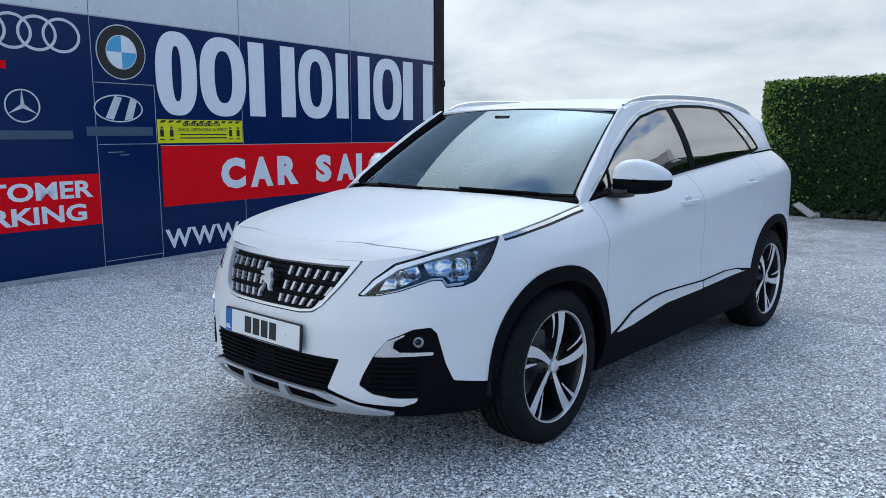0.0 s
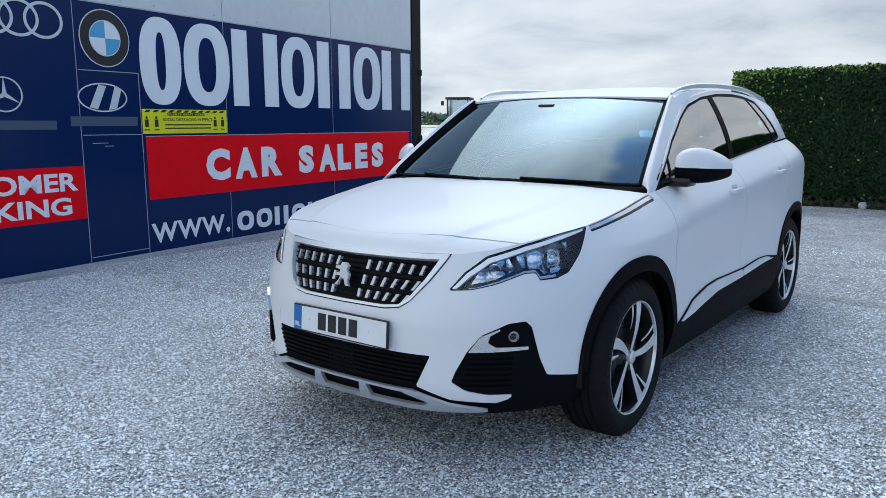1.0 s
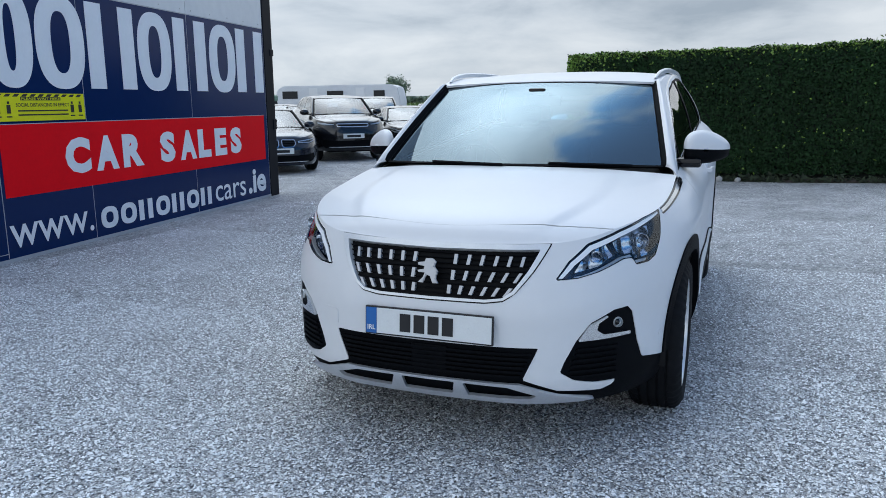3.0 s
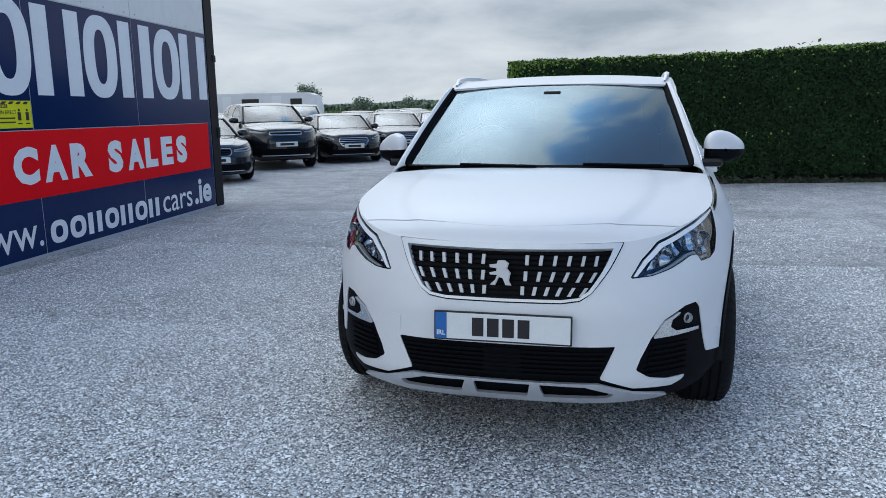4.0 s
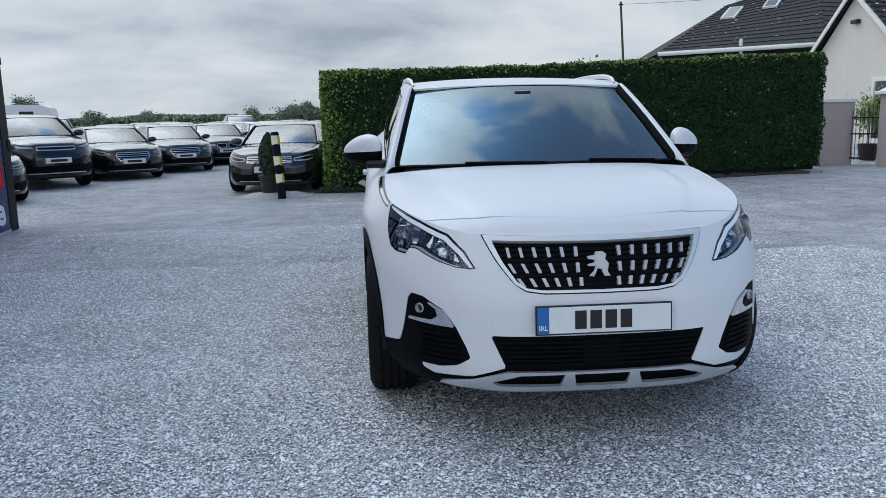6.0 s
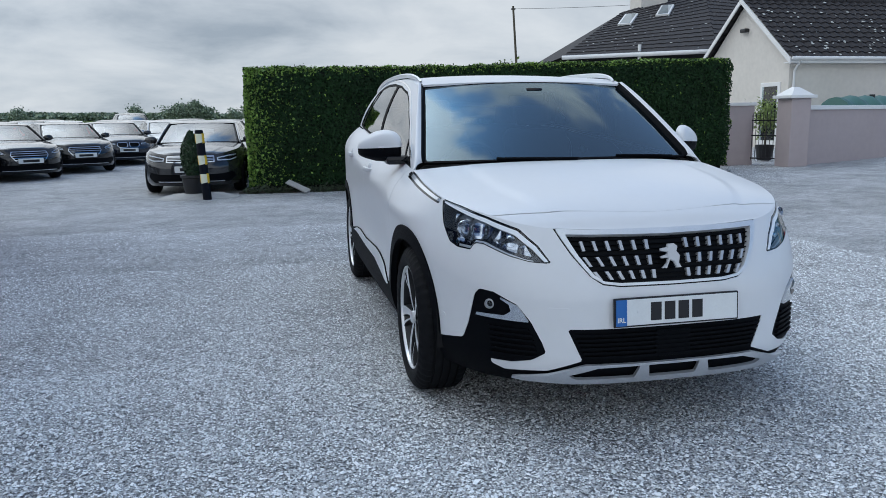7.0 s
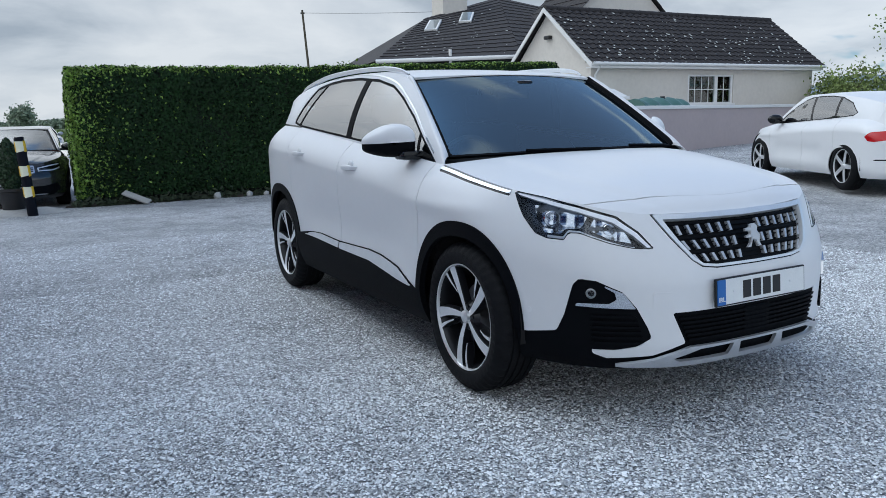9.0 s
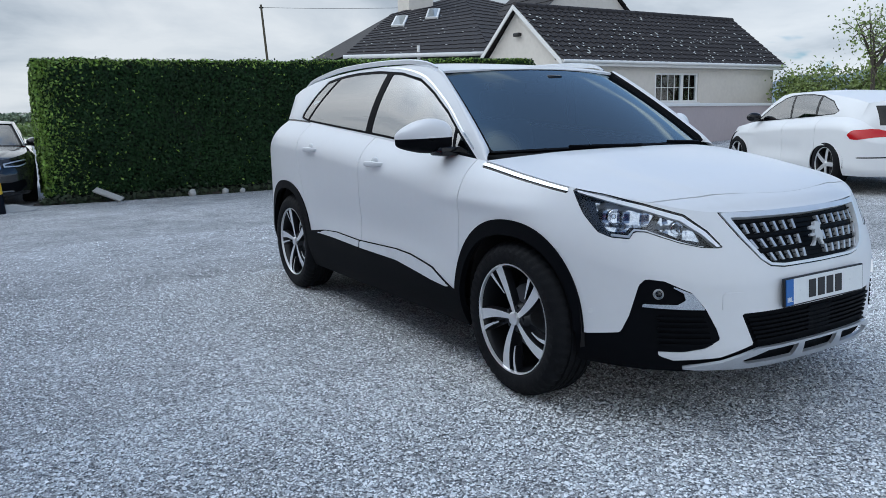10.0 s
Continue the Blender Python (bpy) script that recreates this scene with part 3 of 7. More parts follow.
def ground_material():
    m = bpy.data.materials.new("gravel_ground")
    m.use_nodes = True
    nt = m.node_tree
    N, Lk = nt.nodes.new, nt.links.new
    b = nt.nodes["Principled BSDF"]
    b.inputs["Roughness"].default_value = 0.9
    co = N("ShaderNodeTexCoord")
    def vor(scale, feature="F1"):
        v = N("ShaderNodeTexVoronoi"); v.feature = feature; v.inputs["Scale"].default_value = scale
        Lk(co.outputs["Object"], v.inputs["Vector"])
        return v
    def noi(scale, detail=5, rough=0.6):
        v = N("ShaderNodeTexNoise"); v.inputs["Scale"].default_value = scale; v.inputs["Detail"].default_value = detail; v.inputs["Roughness"].default_value = rough
        Lk(co.outputs["Object"], v.inputs["Vector"])
        return v
    v1, v2 = vor(112), vor(50)
    sep = N("ShaderNodeSeparateColor"); Lk(v1.outputs["Color"], sep.inputs[0])
    ramp = N("ShaderNodeValToRGB")
    ramp.color_ramp.elements[0].color, ramp.color_ramp.elements[0].position = (0.20, 0.21, 0.225, 1), 0.0
    ramp.color_ramp.elements[1].color, ramp.color_ramp.elements[1].position = (0.88, 0.89, 0.90, 1), 1.0
    e = ramp.color_ramp.elements.new(0.55); e.color = (0.70, 0.715, 0.735, 1)
    Lk(sep.outputs[0], ramp.inputs[0])
    # fines and the shade between the stones, both darkened in the colour
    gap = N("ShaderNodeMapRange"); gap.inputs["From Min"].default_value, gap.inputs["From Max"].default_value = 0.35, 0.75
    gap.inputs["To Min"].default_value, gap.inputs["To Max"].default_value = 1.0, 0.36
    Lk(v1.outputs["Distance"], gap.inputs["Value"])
    # clusters of paler and darker stone, a hand's width and less
    clump = noi(24, 4, 0.8)
    cm = N("ShaderNodeMapRange"); cm.inputs["From Min"].default_value, cm.inputs["From Max"].default_value = 0.3, 0.7
    cm.inputs["To Min"].default_value, cm.inputs["To Max"].default_value = 0.64, 1.36
    Lk(clump.outputs["Fac"], cm.inputs["Value"])
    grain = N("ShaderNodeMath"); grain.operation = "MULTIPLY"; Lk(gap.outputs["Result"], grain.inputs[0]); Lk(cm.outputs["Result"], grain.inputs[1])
    # worn and washed patches
    n1, n2 = noi(0.45), noi(2.6)
    add = N("ShaderNodeMath"); add.operation = "ADD"; Lk(n1.outputs["Fac"], add.inputs[0]); Lk(n2.outputs["Fac"], add.inputs[1])
    mr = N("ShaderNodeMapRange"); mr.inputs["From Min"].default_value, mr.inputs["From Max"].default_value = 0.75, 1.25
    mr.inputs["To Min"].default_value, mr.inputs["To Max"].default_value = 0.72, 1.25
    Lk(add.outputs[0], mr.inputs["Value"])
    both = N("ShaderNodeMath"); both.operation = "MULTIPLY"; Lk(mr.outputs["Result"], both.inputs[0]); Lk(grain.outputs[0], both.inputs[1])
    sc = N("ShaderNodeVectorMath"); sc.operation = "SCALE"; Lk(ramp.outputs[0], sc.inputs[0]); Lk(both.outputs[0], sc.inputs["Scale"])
    # fields far off
    grass = N("ShaderNodeValToRGB")
    grass.color_ramp.elements[0].color, grass.color_ramp.elements[1].color = (0.09, 0.15, 0.045, 1), (0.19, 0.23, 0.095, 1)
    n3 = noi(0.06); Lk(n3.outputs["Fac"], grass.inputs[0])
    sy = N("ShaderNodeSeparateXYZ"); Lk(co.outputs["Object"], sy.inputs[0])
    fm = N("ShaderNodeMapRange"); fm.inputs["From Min"].default_value, fm.inputs["From Max"].default_value = 52, 55
    Lk(sy.outputs["Y"], fm.inputs["Value"])
    mx = N("ShaderNodeMix"); mx.data_type = "RGBA"
    Lk(fm.outputs["Result"], mx.inputs["Factor"]); Lk(sc.outputs[0], mx.inputs["A"]); Lk(grass.outputs[0], mx.inputs["B"])
    Lk(mx.outputs["Result"], b.inputs["Base Color"])
    inv = N("ShaderNodeMath"); inv.operation = "SUBTRACT"; inv.inputs[0].default_value = 1.0
    Lk(v1.outputs["Distance"], inv.inputs[1])
    i2 = N("ShaderNodeMath"); i2.operation = "MULTIPLY_ADD"; i2.inputs[1].default_value = -0.7; Lk(v2.outputs["Distance"], i2.inputs[0]); Lk(inv.outputs[0], i2.inputs[2])
    bp = N("ShaderNodeBump"); bp.inputs["Strength"].default_value = 1.0; bp.inputs["Distance"].default_value = 0.010
    Lk(i2.outputs[0], bp.inputs["Height"]); Lk(bp.outputs[0], b.inputs["Normal"])
    return m


def ground():
    ax = np.sinh(np.linspace(-6.2, 6.2, 191)) * 3.2
    v, f = [], []
    n = len(ax)
    for i, x in enumerate(ax):
        for j, y in enumerate(ax):
            lump = 0.006 * noise.noise((x * 0.9, y * 0.9, 0)) if abs(x) < 30 and abs(y) < 30 else 0
            v.append((x, y, gz(x, y) + lump - 0.004))
    for i in range(n - 1):
        for j in range(n - 1):
            a = i * n + j
            f.append((a, a + n, a + n + 1, a + 1))
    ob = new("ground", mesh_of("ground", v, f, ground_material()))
    tagged(ob, "pale grey crushed stone yard with worn patches", "gravel", kind="structure")


def gravel():
    """Loose chippings, thickest along the near side of the car."""
    rng = np.random.default_rng(5)
    pts = []
    for (x0, x1, y0, y1, per) in ((-4.6, 3.8, -3.2, 0.6, 8000), (-4.8, -0.7, 0.6, 3.4, 4200), (0.7, 3.6, 0.6, 3.2, 4200), (-4.9, 3.0, 3.4, 6.0, 1500)):
        k = int((x1 - x0) * (y1 - y0) * per)
        pts.append(np.stack([rng.uniform(x0, x1, k), rng.uniform(y0, y1, k)], 1))
    p = np.vstack(pts)
    n = len(p)
    base = np.array([(1, 0, 0), (-1, 0, 0), (0, 1, 0), (0, -1, 0), (0, 0, 1), (0, 0, -1)], float)
    faces = np.array([(0, 2, 4), (2, 1, 4), (1, 3, 4), (3, 0, 4)])   # the undersides lie in the ground
    size = rng.gamma(6.0, 0.00056, n)[:, None, None] + 0.0018
    v = base[None] * rng.uniform(0.55, 1.25, (n, 6, 1)) + rng.normal(0, 0.28, (n, 6, 3))
    v *= size * np.array([1.15, 0.95, 0.75])
    a = rng.uniform(0, 2 * np.pi, n)
    c, s = np.cos(a)[:, None], np.sin(a)[:, None]
    x, y = v[..., 0] * c - v[..., 1] * s, v[..., 0] * s + v[..., 1] * c
    h = np.array([gz(px, py) for px, py in p])
    w = np.stack([x + p[:, :1], y + p[:, 1:], v[..., 2] + (h + 0.002)[:, None]], -1).reshape(-1, 3)
    f = (faces[None] + np.arange(n)[:, None, None] * 6).reshape(-1, 3)
    me = bpy.data.meshes.new("gravel")
    me.vertices.add(len(w)); me.vertices.foreach_set("co", w.ravel())
    me.loops.add(len(f) * 3); me.loops.foreach_set("vertex_index", f.ravel().astype(np.int32))
    me.polygons.add(len(f)); me.polygons.foreach_set("loop_start", np.arange(0, len(f) * 3, 3, dtype=np.int32))
    me.polygons.foreach_set("use_smooth", np.ones(len(f), bool))
    me.update(calc_edges=True)
    me.materials.append(mat("stone_chip", (0.84, 0.855, 0.87), 0.8, var=0.5, scale=3, island=True, objrand=0.52, dark=(0.60, 0.635, 0.655)))
    tagged(new("gravel", me), "loose grey stone chippings over the yard", "gravel", kind="stuff")


# ---- sign wall ----
NAVY = mat("navy_panel", (0.006, 0.022, 0.095), 0.18, var=0.35, scale=1.2, dark=(0.008, 0.028, 0.11), spec=0.14)
GREY_PANEL = mat("grey_panel", (0.66, 0.70, 0.75), 0.35, 0.3, var=0.5, scale=0.9, bump=0.06, bump_scale=14, dark=(0.50, 0.54, 0.60))
RED_VINYL = mat("red_vinyl", (0.92, 0.006, 0.015), 0.5, var=0.15, scale=3, spec=0.04)
YELLOW = mat("yellow_vinyl", (0.85, 0.82, 0.02), 0.5, var=0.15, scale=6, spec=0.08)
SIGN_WHITE = mat("sign_white", (0.90, 0.92, 0.95), 0.4, var=0.10, scale=3, spec=0.3)
SEAM = mat("seam_white", (0.45, 0.48, 0.52), 0.5, var=0.3, scale=5)
PRINT_SILVER = mat("printed_silver", (0.72, 0.76, 0.79), 0.35, var=0.3, scale=9, spec=0.3)
SIGN_BLUE = mat("sign_blue", (0.10, 0.42, 0.70), 0.3)
DIM_TEXT = mat("dim_text", (0.05, 0.09, 0.15), 0.4)
POST = mat("dark_post", (0.006, 0.008, 0.014), 0.5, var=0.4, scale=4, spec=0.1)


def sign_words(parent, text, d0, d1, z0, z1, material, bold=0.03, depth=0.004, out=0.004):
    """Lettering stretched to fill a field of the wall."""
    ob = words("lettering", text, material, parent, Matrix(), 1.0, 0.0, bold)
    co = np.array([v.co[:] for v in ob.data.vertices])
    lo, hi = co.min(0), co.max(0)
    for v in ob.data.vertices:
        v.co.x = (v.co.x - lo[0]) / (hi[0] - lo[0]) * (d1 - d0)
        v.co.y = (v.co.y - lo[1]) / (hi[1] - lo[1]) * (z1 - z0)
    ob.matrix_basis = pose(out, d0, z0, 90, 0, 90)
    return ob


def slab(name, parent, d0, d1, z0, z1, material, out=0.0, thick=0.004, label=""):
    return part(name, box((out - thick, d0, z0), (out, d1, z1)), material, parent, label)


def flat(name, parent, outline, material, out, thick=0.003):
    """A flat shape on the wall from (d, z) points."""
    bm = bmesh.new()
    f = bm.faces.new([bm.verts.new((out, d, z)) for d, z in outline])
    if f.normal.x < 0:
        f.normal_update()
    r = bmesh.ops.extrude_face_region(bm, geom=[f])
    bmesh.ops.translate(bm, verts=[q for q in r["geom"] if isinstance(q, bmesh.types.BMVert)], vec=(-thick, 0, 0))
    bmesh.ops.recalc_face_normals(bm, faces=bm.faces)
    return part(name, bm, material, parent)


def ring_on(name, parent, d, z, rd, rz, wide, material, out=0.006, n=40):
    bm = bmesh.new()
    a = [bm.verts.new((out, d + rd * math.cos(t), z + rz * math.sin(t))) for t in np.linspace(0, 2 * math.pi, n, endpoint=False)]
    b = [bm.verts.new((out, d + (rd - wide) * math.cos(t), z + (rz - wide) * math.sin(t))) for t in np.linspace(0, 2 * math.pi, n, endpoint=False)]
    for i in range(n):
        bm.faces.new((a[i], a[(i + 1) % n], b[(i + 1) % n], b[i]))
    r = bmesh.ops.extrude_face_region(bm, geom=list(bm.faces))
    bmesh.ops.translate(bm, verts=[q for q in r["geom"] if isinstance(q, bmesh.types.BMVert)], vec=(-0.004, 0, 0))
    bmesh.ops.recalc_face_normals(bm, faces=bm.faces)
    return part(name, bm, material, parent)


def disc_on(name, parent, d, z, rd, rz, material, out=0.005, a0=0.0, a1=2 * math.pi):
    whole = a1 - a0 > 6.2
    pts = [] if whole else [(d, z)]
    pts += [(d + rd * math.cos(t), z + rz * math.sin(t)) for t in np.linspace(a0, a1, 40, endpoint=not whole)]
    return flat(name, parent, pts, material, out)


def name_ring(w, d0, d1, z0, z1, wide):
    """A plain thick ring, taller than wide."""
    rd, rz = (d1 - d0) / 2, (z1 - z0) / 2
    bm = bmesh.new()
    n = 44
    sgn = lambda c, e: math.copysign(abs(c) ** e, c)
    T = np.linspace(0, 2 * math.pi, n, endpoint=False)
    a = [bm.verts.new((0.0045, d0 + rd + rd * sgn(math.cos(t), 0.8), z0 + rz + rz * sgn(math.sin(t), 0.8))) for t in T]
    b = [bm.verts.new((0.0045, d0 + rd + (rd - wide) * sgn(math.cos(t), 0.8), z0 + rz + (rz - wide * 0.75) * sgn(math.sin(t), 0.8))) for t in T]
    for i in range(n):
        bm.faces.new((a[i], a[(i + 1) % n], b[(i + 1) % n], b[i]))
    r = bmesh.ops.extrude_face_region(bm, geom=list(bm.faces))
    bmesh.ops.translate(bm, verts=[q for q in r["geom"] if isinstance(q, bmesh.types.BMVert)], vec=(-0.003, 0, 0))
    bmesh.ops.recalc_face_normals(bm, faces=bm.faces)
    return part("name_ring", bm, SIGN_WHITE, w)


def sign_wall():
    w = thing("wall_sign", "navy and grey panelled sign wall of a sales yard", "wall", pose(-4.93, 1.0, 0, 0, 0, 7.27), kind="structure")
    seams = [-4.2, -2.27, -0.34, 1.50, 3.43, 5.42]
    part("wall_backing", box((-0.30, -4.2, -0.15), (-0.022, 5.70, 5.6)), POST, w)
    for a, b in zip(seams, seams[1:]):
        slab("navy_panel", w, a + 0.004, b - 0.004, 0.03, 2.472, NAVY, 0.0, 0.02)
        slab("grey_panel", w, a + 0.004, b - 0.004, 2.484, 5.58, GREY_PANEL, -0.002, 0.02)
        slab("panel_trim", w, a + 0.002, b - 0.002, 2.472, 2.484, SEAM, 0.002, 0.006)
        for k in range(5):
            dk = a + 0.12 + (b - a - 0.24) * k / 4
            part("screw", rod((-0.002, dk, 2.53), (0.003, dk, 2.53), 0.008, segs=8), SEAM, w)
    for s in seams[1:]:
        slab("seam_strip", w, s - 0.004, s + 0.004, 0.03, 2.47, SEAM, -0.001, 0.006)
    slab("base_rail", w, -4.2, 5.45, -0.04, 0.03, SEAM, 0.006, 0.03)
    part("corner_post", box((-0.30, 5.426, -0.12), (0.010, 5.70, 5.6), 0.012), POST, w, "dark steel corner post")
    part("post_bracket", box((-0.05, 5.60, 1.0), (0.02, 5.715, 1.16), 0.01), POST, w)
    part("post_bracket", box((-0.05, 5.60, 2.1), (0.02, 5.715, 2.2), 0.01), POST, w)
    # white outlines of the small panels
    for d0, d1, z0, z1 in ((-0.325, 0.335, 1.845, 1.852), (-0.325, 0.335, 1.243, 1.249), (0.330, 0.336, 0.04, 1.849), (-0.325, 0.33, 0.075, 0.081)):
        slab("panel_outline", w, d0, d1, z0, z1, SEAM, 0.003)
    # firm's name: plain rings and upright bars of the letters' size
    for d0, d1 in ((0.36, 0.88), (0.92, 1.57), (2.43, 3.06), (3.91, 4.57)):
        name_ring(w, d0, d1, 1.545, 2.425, 0.20)
    for d0, d1 in ((1.62, 1.86), (2.13, 2.37), (3.13, 3.37), (3.58, 3.83), (4.61, 4.85), (5.12, 5.37)):
        slab("name_bar", w, d0, d1, 1.555, 2.415, SIGN_WHITE, 0.0045)
    slab("red_panel", w, 0.375, 5.32, 0.575, 1.222, RED_VINYL, 0.003)
    slab("panel_outline", w, 0.375, 5.34, 1.222, 1.229, SEAM, 0.0035)
    for d0, cell, text in ((1.15, 0.435, "CAR"), (2.70, 0.402, "SALES")):   # heavy letters, set apart
        for k, ch in enumerate(text):
            sign_words(w, ch, d0 + k * cell, d0 + k * cell + (0.36 if ch in "CAR" else 0.30), 0.715, 1.075, SIGN_WHITE, 0.062, out=0.0045)
    sign_words(w, "www.", 0.37, 1.46, 0.115, 0.325, SIGN_WHITE, 0.004)
    for k in range(7):   # the name in the web address, in the same way
        d0 = 1.58 + k * 0.318
        if k in (0, 1, 3, 5):
            name_ring(w, d0, d0 + 0.27, 0.10, 0.33, 0.075)
        else:
            slab("name_bar", w, d0, d0 + 0.085, 0.10, 0.33, SIGN_WHITE, 0.004)
            slab("name_bar", w, d0 + 0.165, d0 + 0.25, 0.10, 0.33, SIGN_WHITE, 0.004)
    sign_words(w, "cars", 3.84, 4.66, 0.105, 0.315, SIGN_WHITE, 0.004)
    sign_words(w, ".ie", 4.74, 5.28, 0.105, 0.455, SIGN_WHITE, 0.03)
    # customer parking panel
    slab("red_panel", w, -2.05, -0.345, 0.465, 0.962, RED_VINYL, 0.003)
    sign_words(w, "CUSTOMER", -1.97, -0.42, 0.735, 0.905, SIGN_WHITE, 0.03, out=0.0045)
    sign_words(w, "PARKING", -1.76, -0.50, 0.515, 0.680, SIGN_WHITE, 0.03, out=0.0045)
    # distance notice
    slab("yellow_notice", w, 0.345, 1.485, 1.250, 1.500, YELLOW, 0.006)
    for k in range(11):
        d0 = 0.37 + k * 0.1
        flat("chevron", w, [(d0, 1.468), (d0 + 0.055, 1.468), (d0 + 0.085, 1.492), (d0 + 0.03, 1.492)], INK, 0.0075)
    slab("notice_band", w, 0.66, 1.16, 1.435, 1.466, INK, 0.0078)
    sign_words(w, "PLEASE WAIT HERE", 0.67, 1.15, 1.440, 1.461, YELLOW, 0.01, out=0.009)
    sign_words(w, "SOCIAL DISTANCING IN EFFECT", 0.60, 1.27, 1.378, 1.412, INK, 0.012, out=0.0078)
    for z0 in (1.335, 1.298):
        slab("text_bar", w, 0.62, 1.25, z0, z0 + 0.013, INK, 0.0078)
    for d0 in (0.395, 0.515, 1.31, 1.42):   # plain upright marks
        slab("notice_mark", w, d0 - 0.022, d0 + 0.022, 1.32, 1.395, INK, 0.0078)
        slab("notice_mark", w, d0 - 0.012, d0 + 0.012, 1.402, 1.426, INK, 0.0078)
        slab("notice_mark", w, d0 - 0.03, d0 + 0.03, 1.285, 1.296, INK, 0.0078)
    # makers' signs as plain shapes
    disc_on("roundel", w, -0.02, 2.155, 0.272, 0.268, PRINT_SILVER, 0.005)
    disc_on("roundel", w, -0.02, 2.155, 0.262, 0.258, INK, 0.007)
    disc_on("roundel", w, -0.02, 2.155, 0.170, 0.168, PRINT_SILVER, 0.0085)
    for q in range(4):
        disc_on("roundel", w, -0.02, 2.155, 0.160, 0.158, SIGN_BLUE if q % 2 else SIGN_WHITE, 0.010, q * math.pi / 2, (q + 1) * math.pi / 2)
    ring_on("oval_badge", w, -0.085, 1.60, 0.268, 0.137, 0.013, PRINT_SILVER)
    for shape in ([(-0.235, 1.505), (-0.150, 1.488), (-0.045, 1.708), (-0.125, 1.722)],
                  [(-0.030, 1.482), (0.060, 1.500), (0.122, 1.682), (0.050, 1.708)]):
        flat("oval_badge", w, shape, PRINT_SILVER, 0.006)
    for k in range(5):
        ring_on("linked_ring", w, -0.625 - 0.228 * k, 2.255, 0.183, 0.160, 0.026, PRINT_SILVER, 0.005 + 0.002 * (k % 2))
    ring_on("round_badge", w, -1.035, 1.60, 0.160, 0.150, 0.013, PRINT_SILVER)
    for t in (90, 210, 330):
        a = radians(t)
        flat("round_badge", w, [(-1.035 + 0.02 * math.cos(a + 1.57), 1.60 + 0.02 * math.sin(a + 1.57)), (-1.035 + 0.150 * math.cos(a), 1.60 + 0.143 * math.sin(a)), (-1.035 + 0.02 * math.cos(a - 1.57), 1.60 + 0.02 * math.sin(a - 1.57))], PRINT_SILVER, 0.006)
    slab("text_bar", w, -0.44, 0.29, 1.33, 1.42, DIM_TEXT, 0.003)
    slab("text_bar", w, -1.75, -0.58, 1.30, 1.38, DIM_TEXT, 0.003)
    slab("text_bar", w, -1.64, -1.15, 1.92, 1.99, RED_VINYL, 0.003)
    for d0, z0, l in ((-0.23, 1.165, 0.17), (-0.10, 1.135, 0.10)):
        slab("scratch", w, d0, d0 + l, z0, z0 + 0.006, SEAM, 0.002)


# ---- leaves and trees ----
def leaf_mesh(name, p, nrm, size, rng, material, ratio=1.6):
    """Small folded leaves at the points p, facing roughly along nrm."""
    n = len(p)
    t = rng.normal(size=(n, 3))
    d = nrm + rng.normal(0, 0.55, (n, 3))
    d /= np.linalg.norm(d, axis=1, keepdims=True)
    t = np.cross(d, t); t /= np.maximum(np.linalg.norm(t, axis=1, keepdims=True), 1e-6)
    b = np.cross(d, t)
    s = (size * rng.uniform(0.6, 1.35, n))[:, None]
    v = np.stack([p - t * s * ratio / 2, p + b * s * 0.5 + d * s * 0.14, p + t * s * ratio / 2, p - b * s * 0.5 + d * s * 0.14], 1).reshape(-1, 3)
    i = np.arange(n)[:, None] * 4
    f = np.concatenate([i + np.array([[0, 1, 2]]), i + np.array([[0, 2, 3]])])
    me = bpy.data.meshes.new(name)
    me.vertices.add(len(v)); me.vertices.foreach_set("co", v.ravel())
    me.loops.add(len(f) * 3); me.loops.foreach_set("vertex_index", f.ravel().astype(np.int32))
    me.polygons.add(len(f)); me.polygons.foreach_set("loop_start", np.arange(0, len(f) * 3, 3, dtype=np.int32))
    me.update(calc_edges=True)
    me.materials.append(material)
    return me


# two copies of one leaf: dark for the shaded front, pale where lit
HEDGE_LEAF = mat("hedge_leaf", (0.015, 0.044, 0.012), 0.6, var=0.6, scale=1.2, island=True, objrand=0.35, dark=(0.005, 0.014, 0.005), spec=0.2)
HEDGE_LIT = mat("hedge_lit_leaf", (0.23, 0.37, 0.06), 0.5, var=0.6, scale=1.5, island=True, objrand=0.5, dark=(0.05, 0.11, 0.02), spec=0.4)
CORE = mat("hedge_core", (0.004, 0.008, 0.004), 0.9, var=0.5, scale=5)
BARK = mat("bark", (0.10, 0.085, 0.065), 0.9, var=0.6, scale=6, bump=0.5, bump_scale=30)
# far foliage, with the haze mixed into a paler leaf colour
HAZY_LEAF = mat("hazy_leaf", (0.22, 0.28, 0.20), 0.7, var=0.5, scale=0.3, island=True, objrand=0.4)
SPRING_LEAF = mat("spring_leaf", (0.22, 0.29, 0.085), 0.55, var=0.4, scale=1, island=True, objrand=0.4)


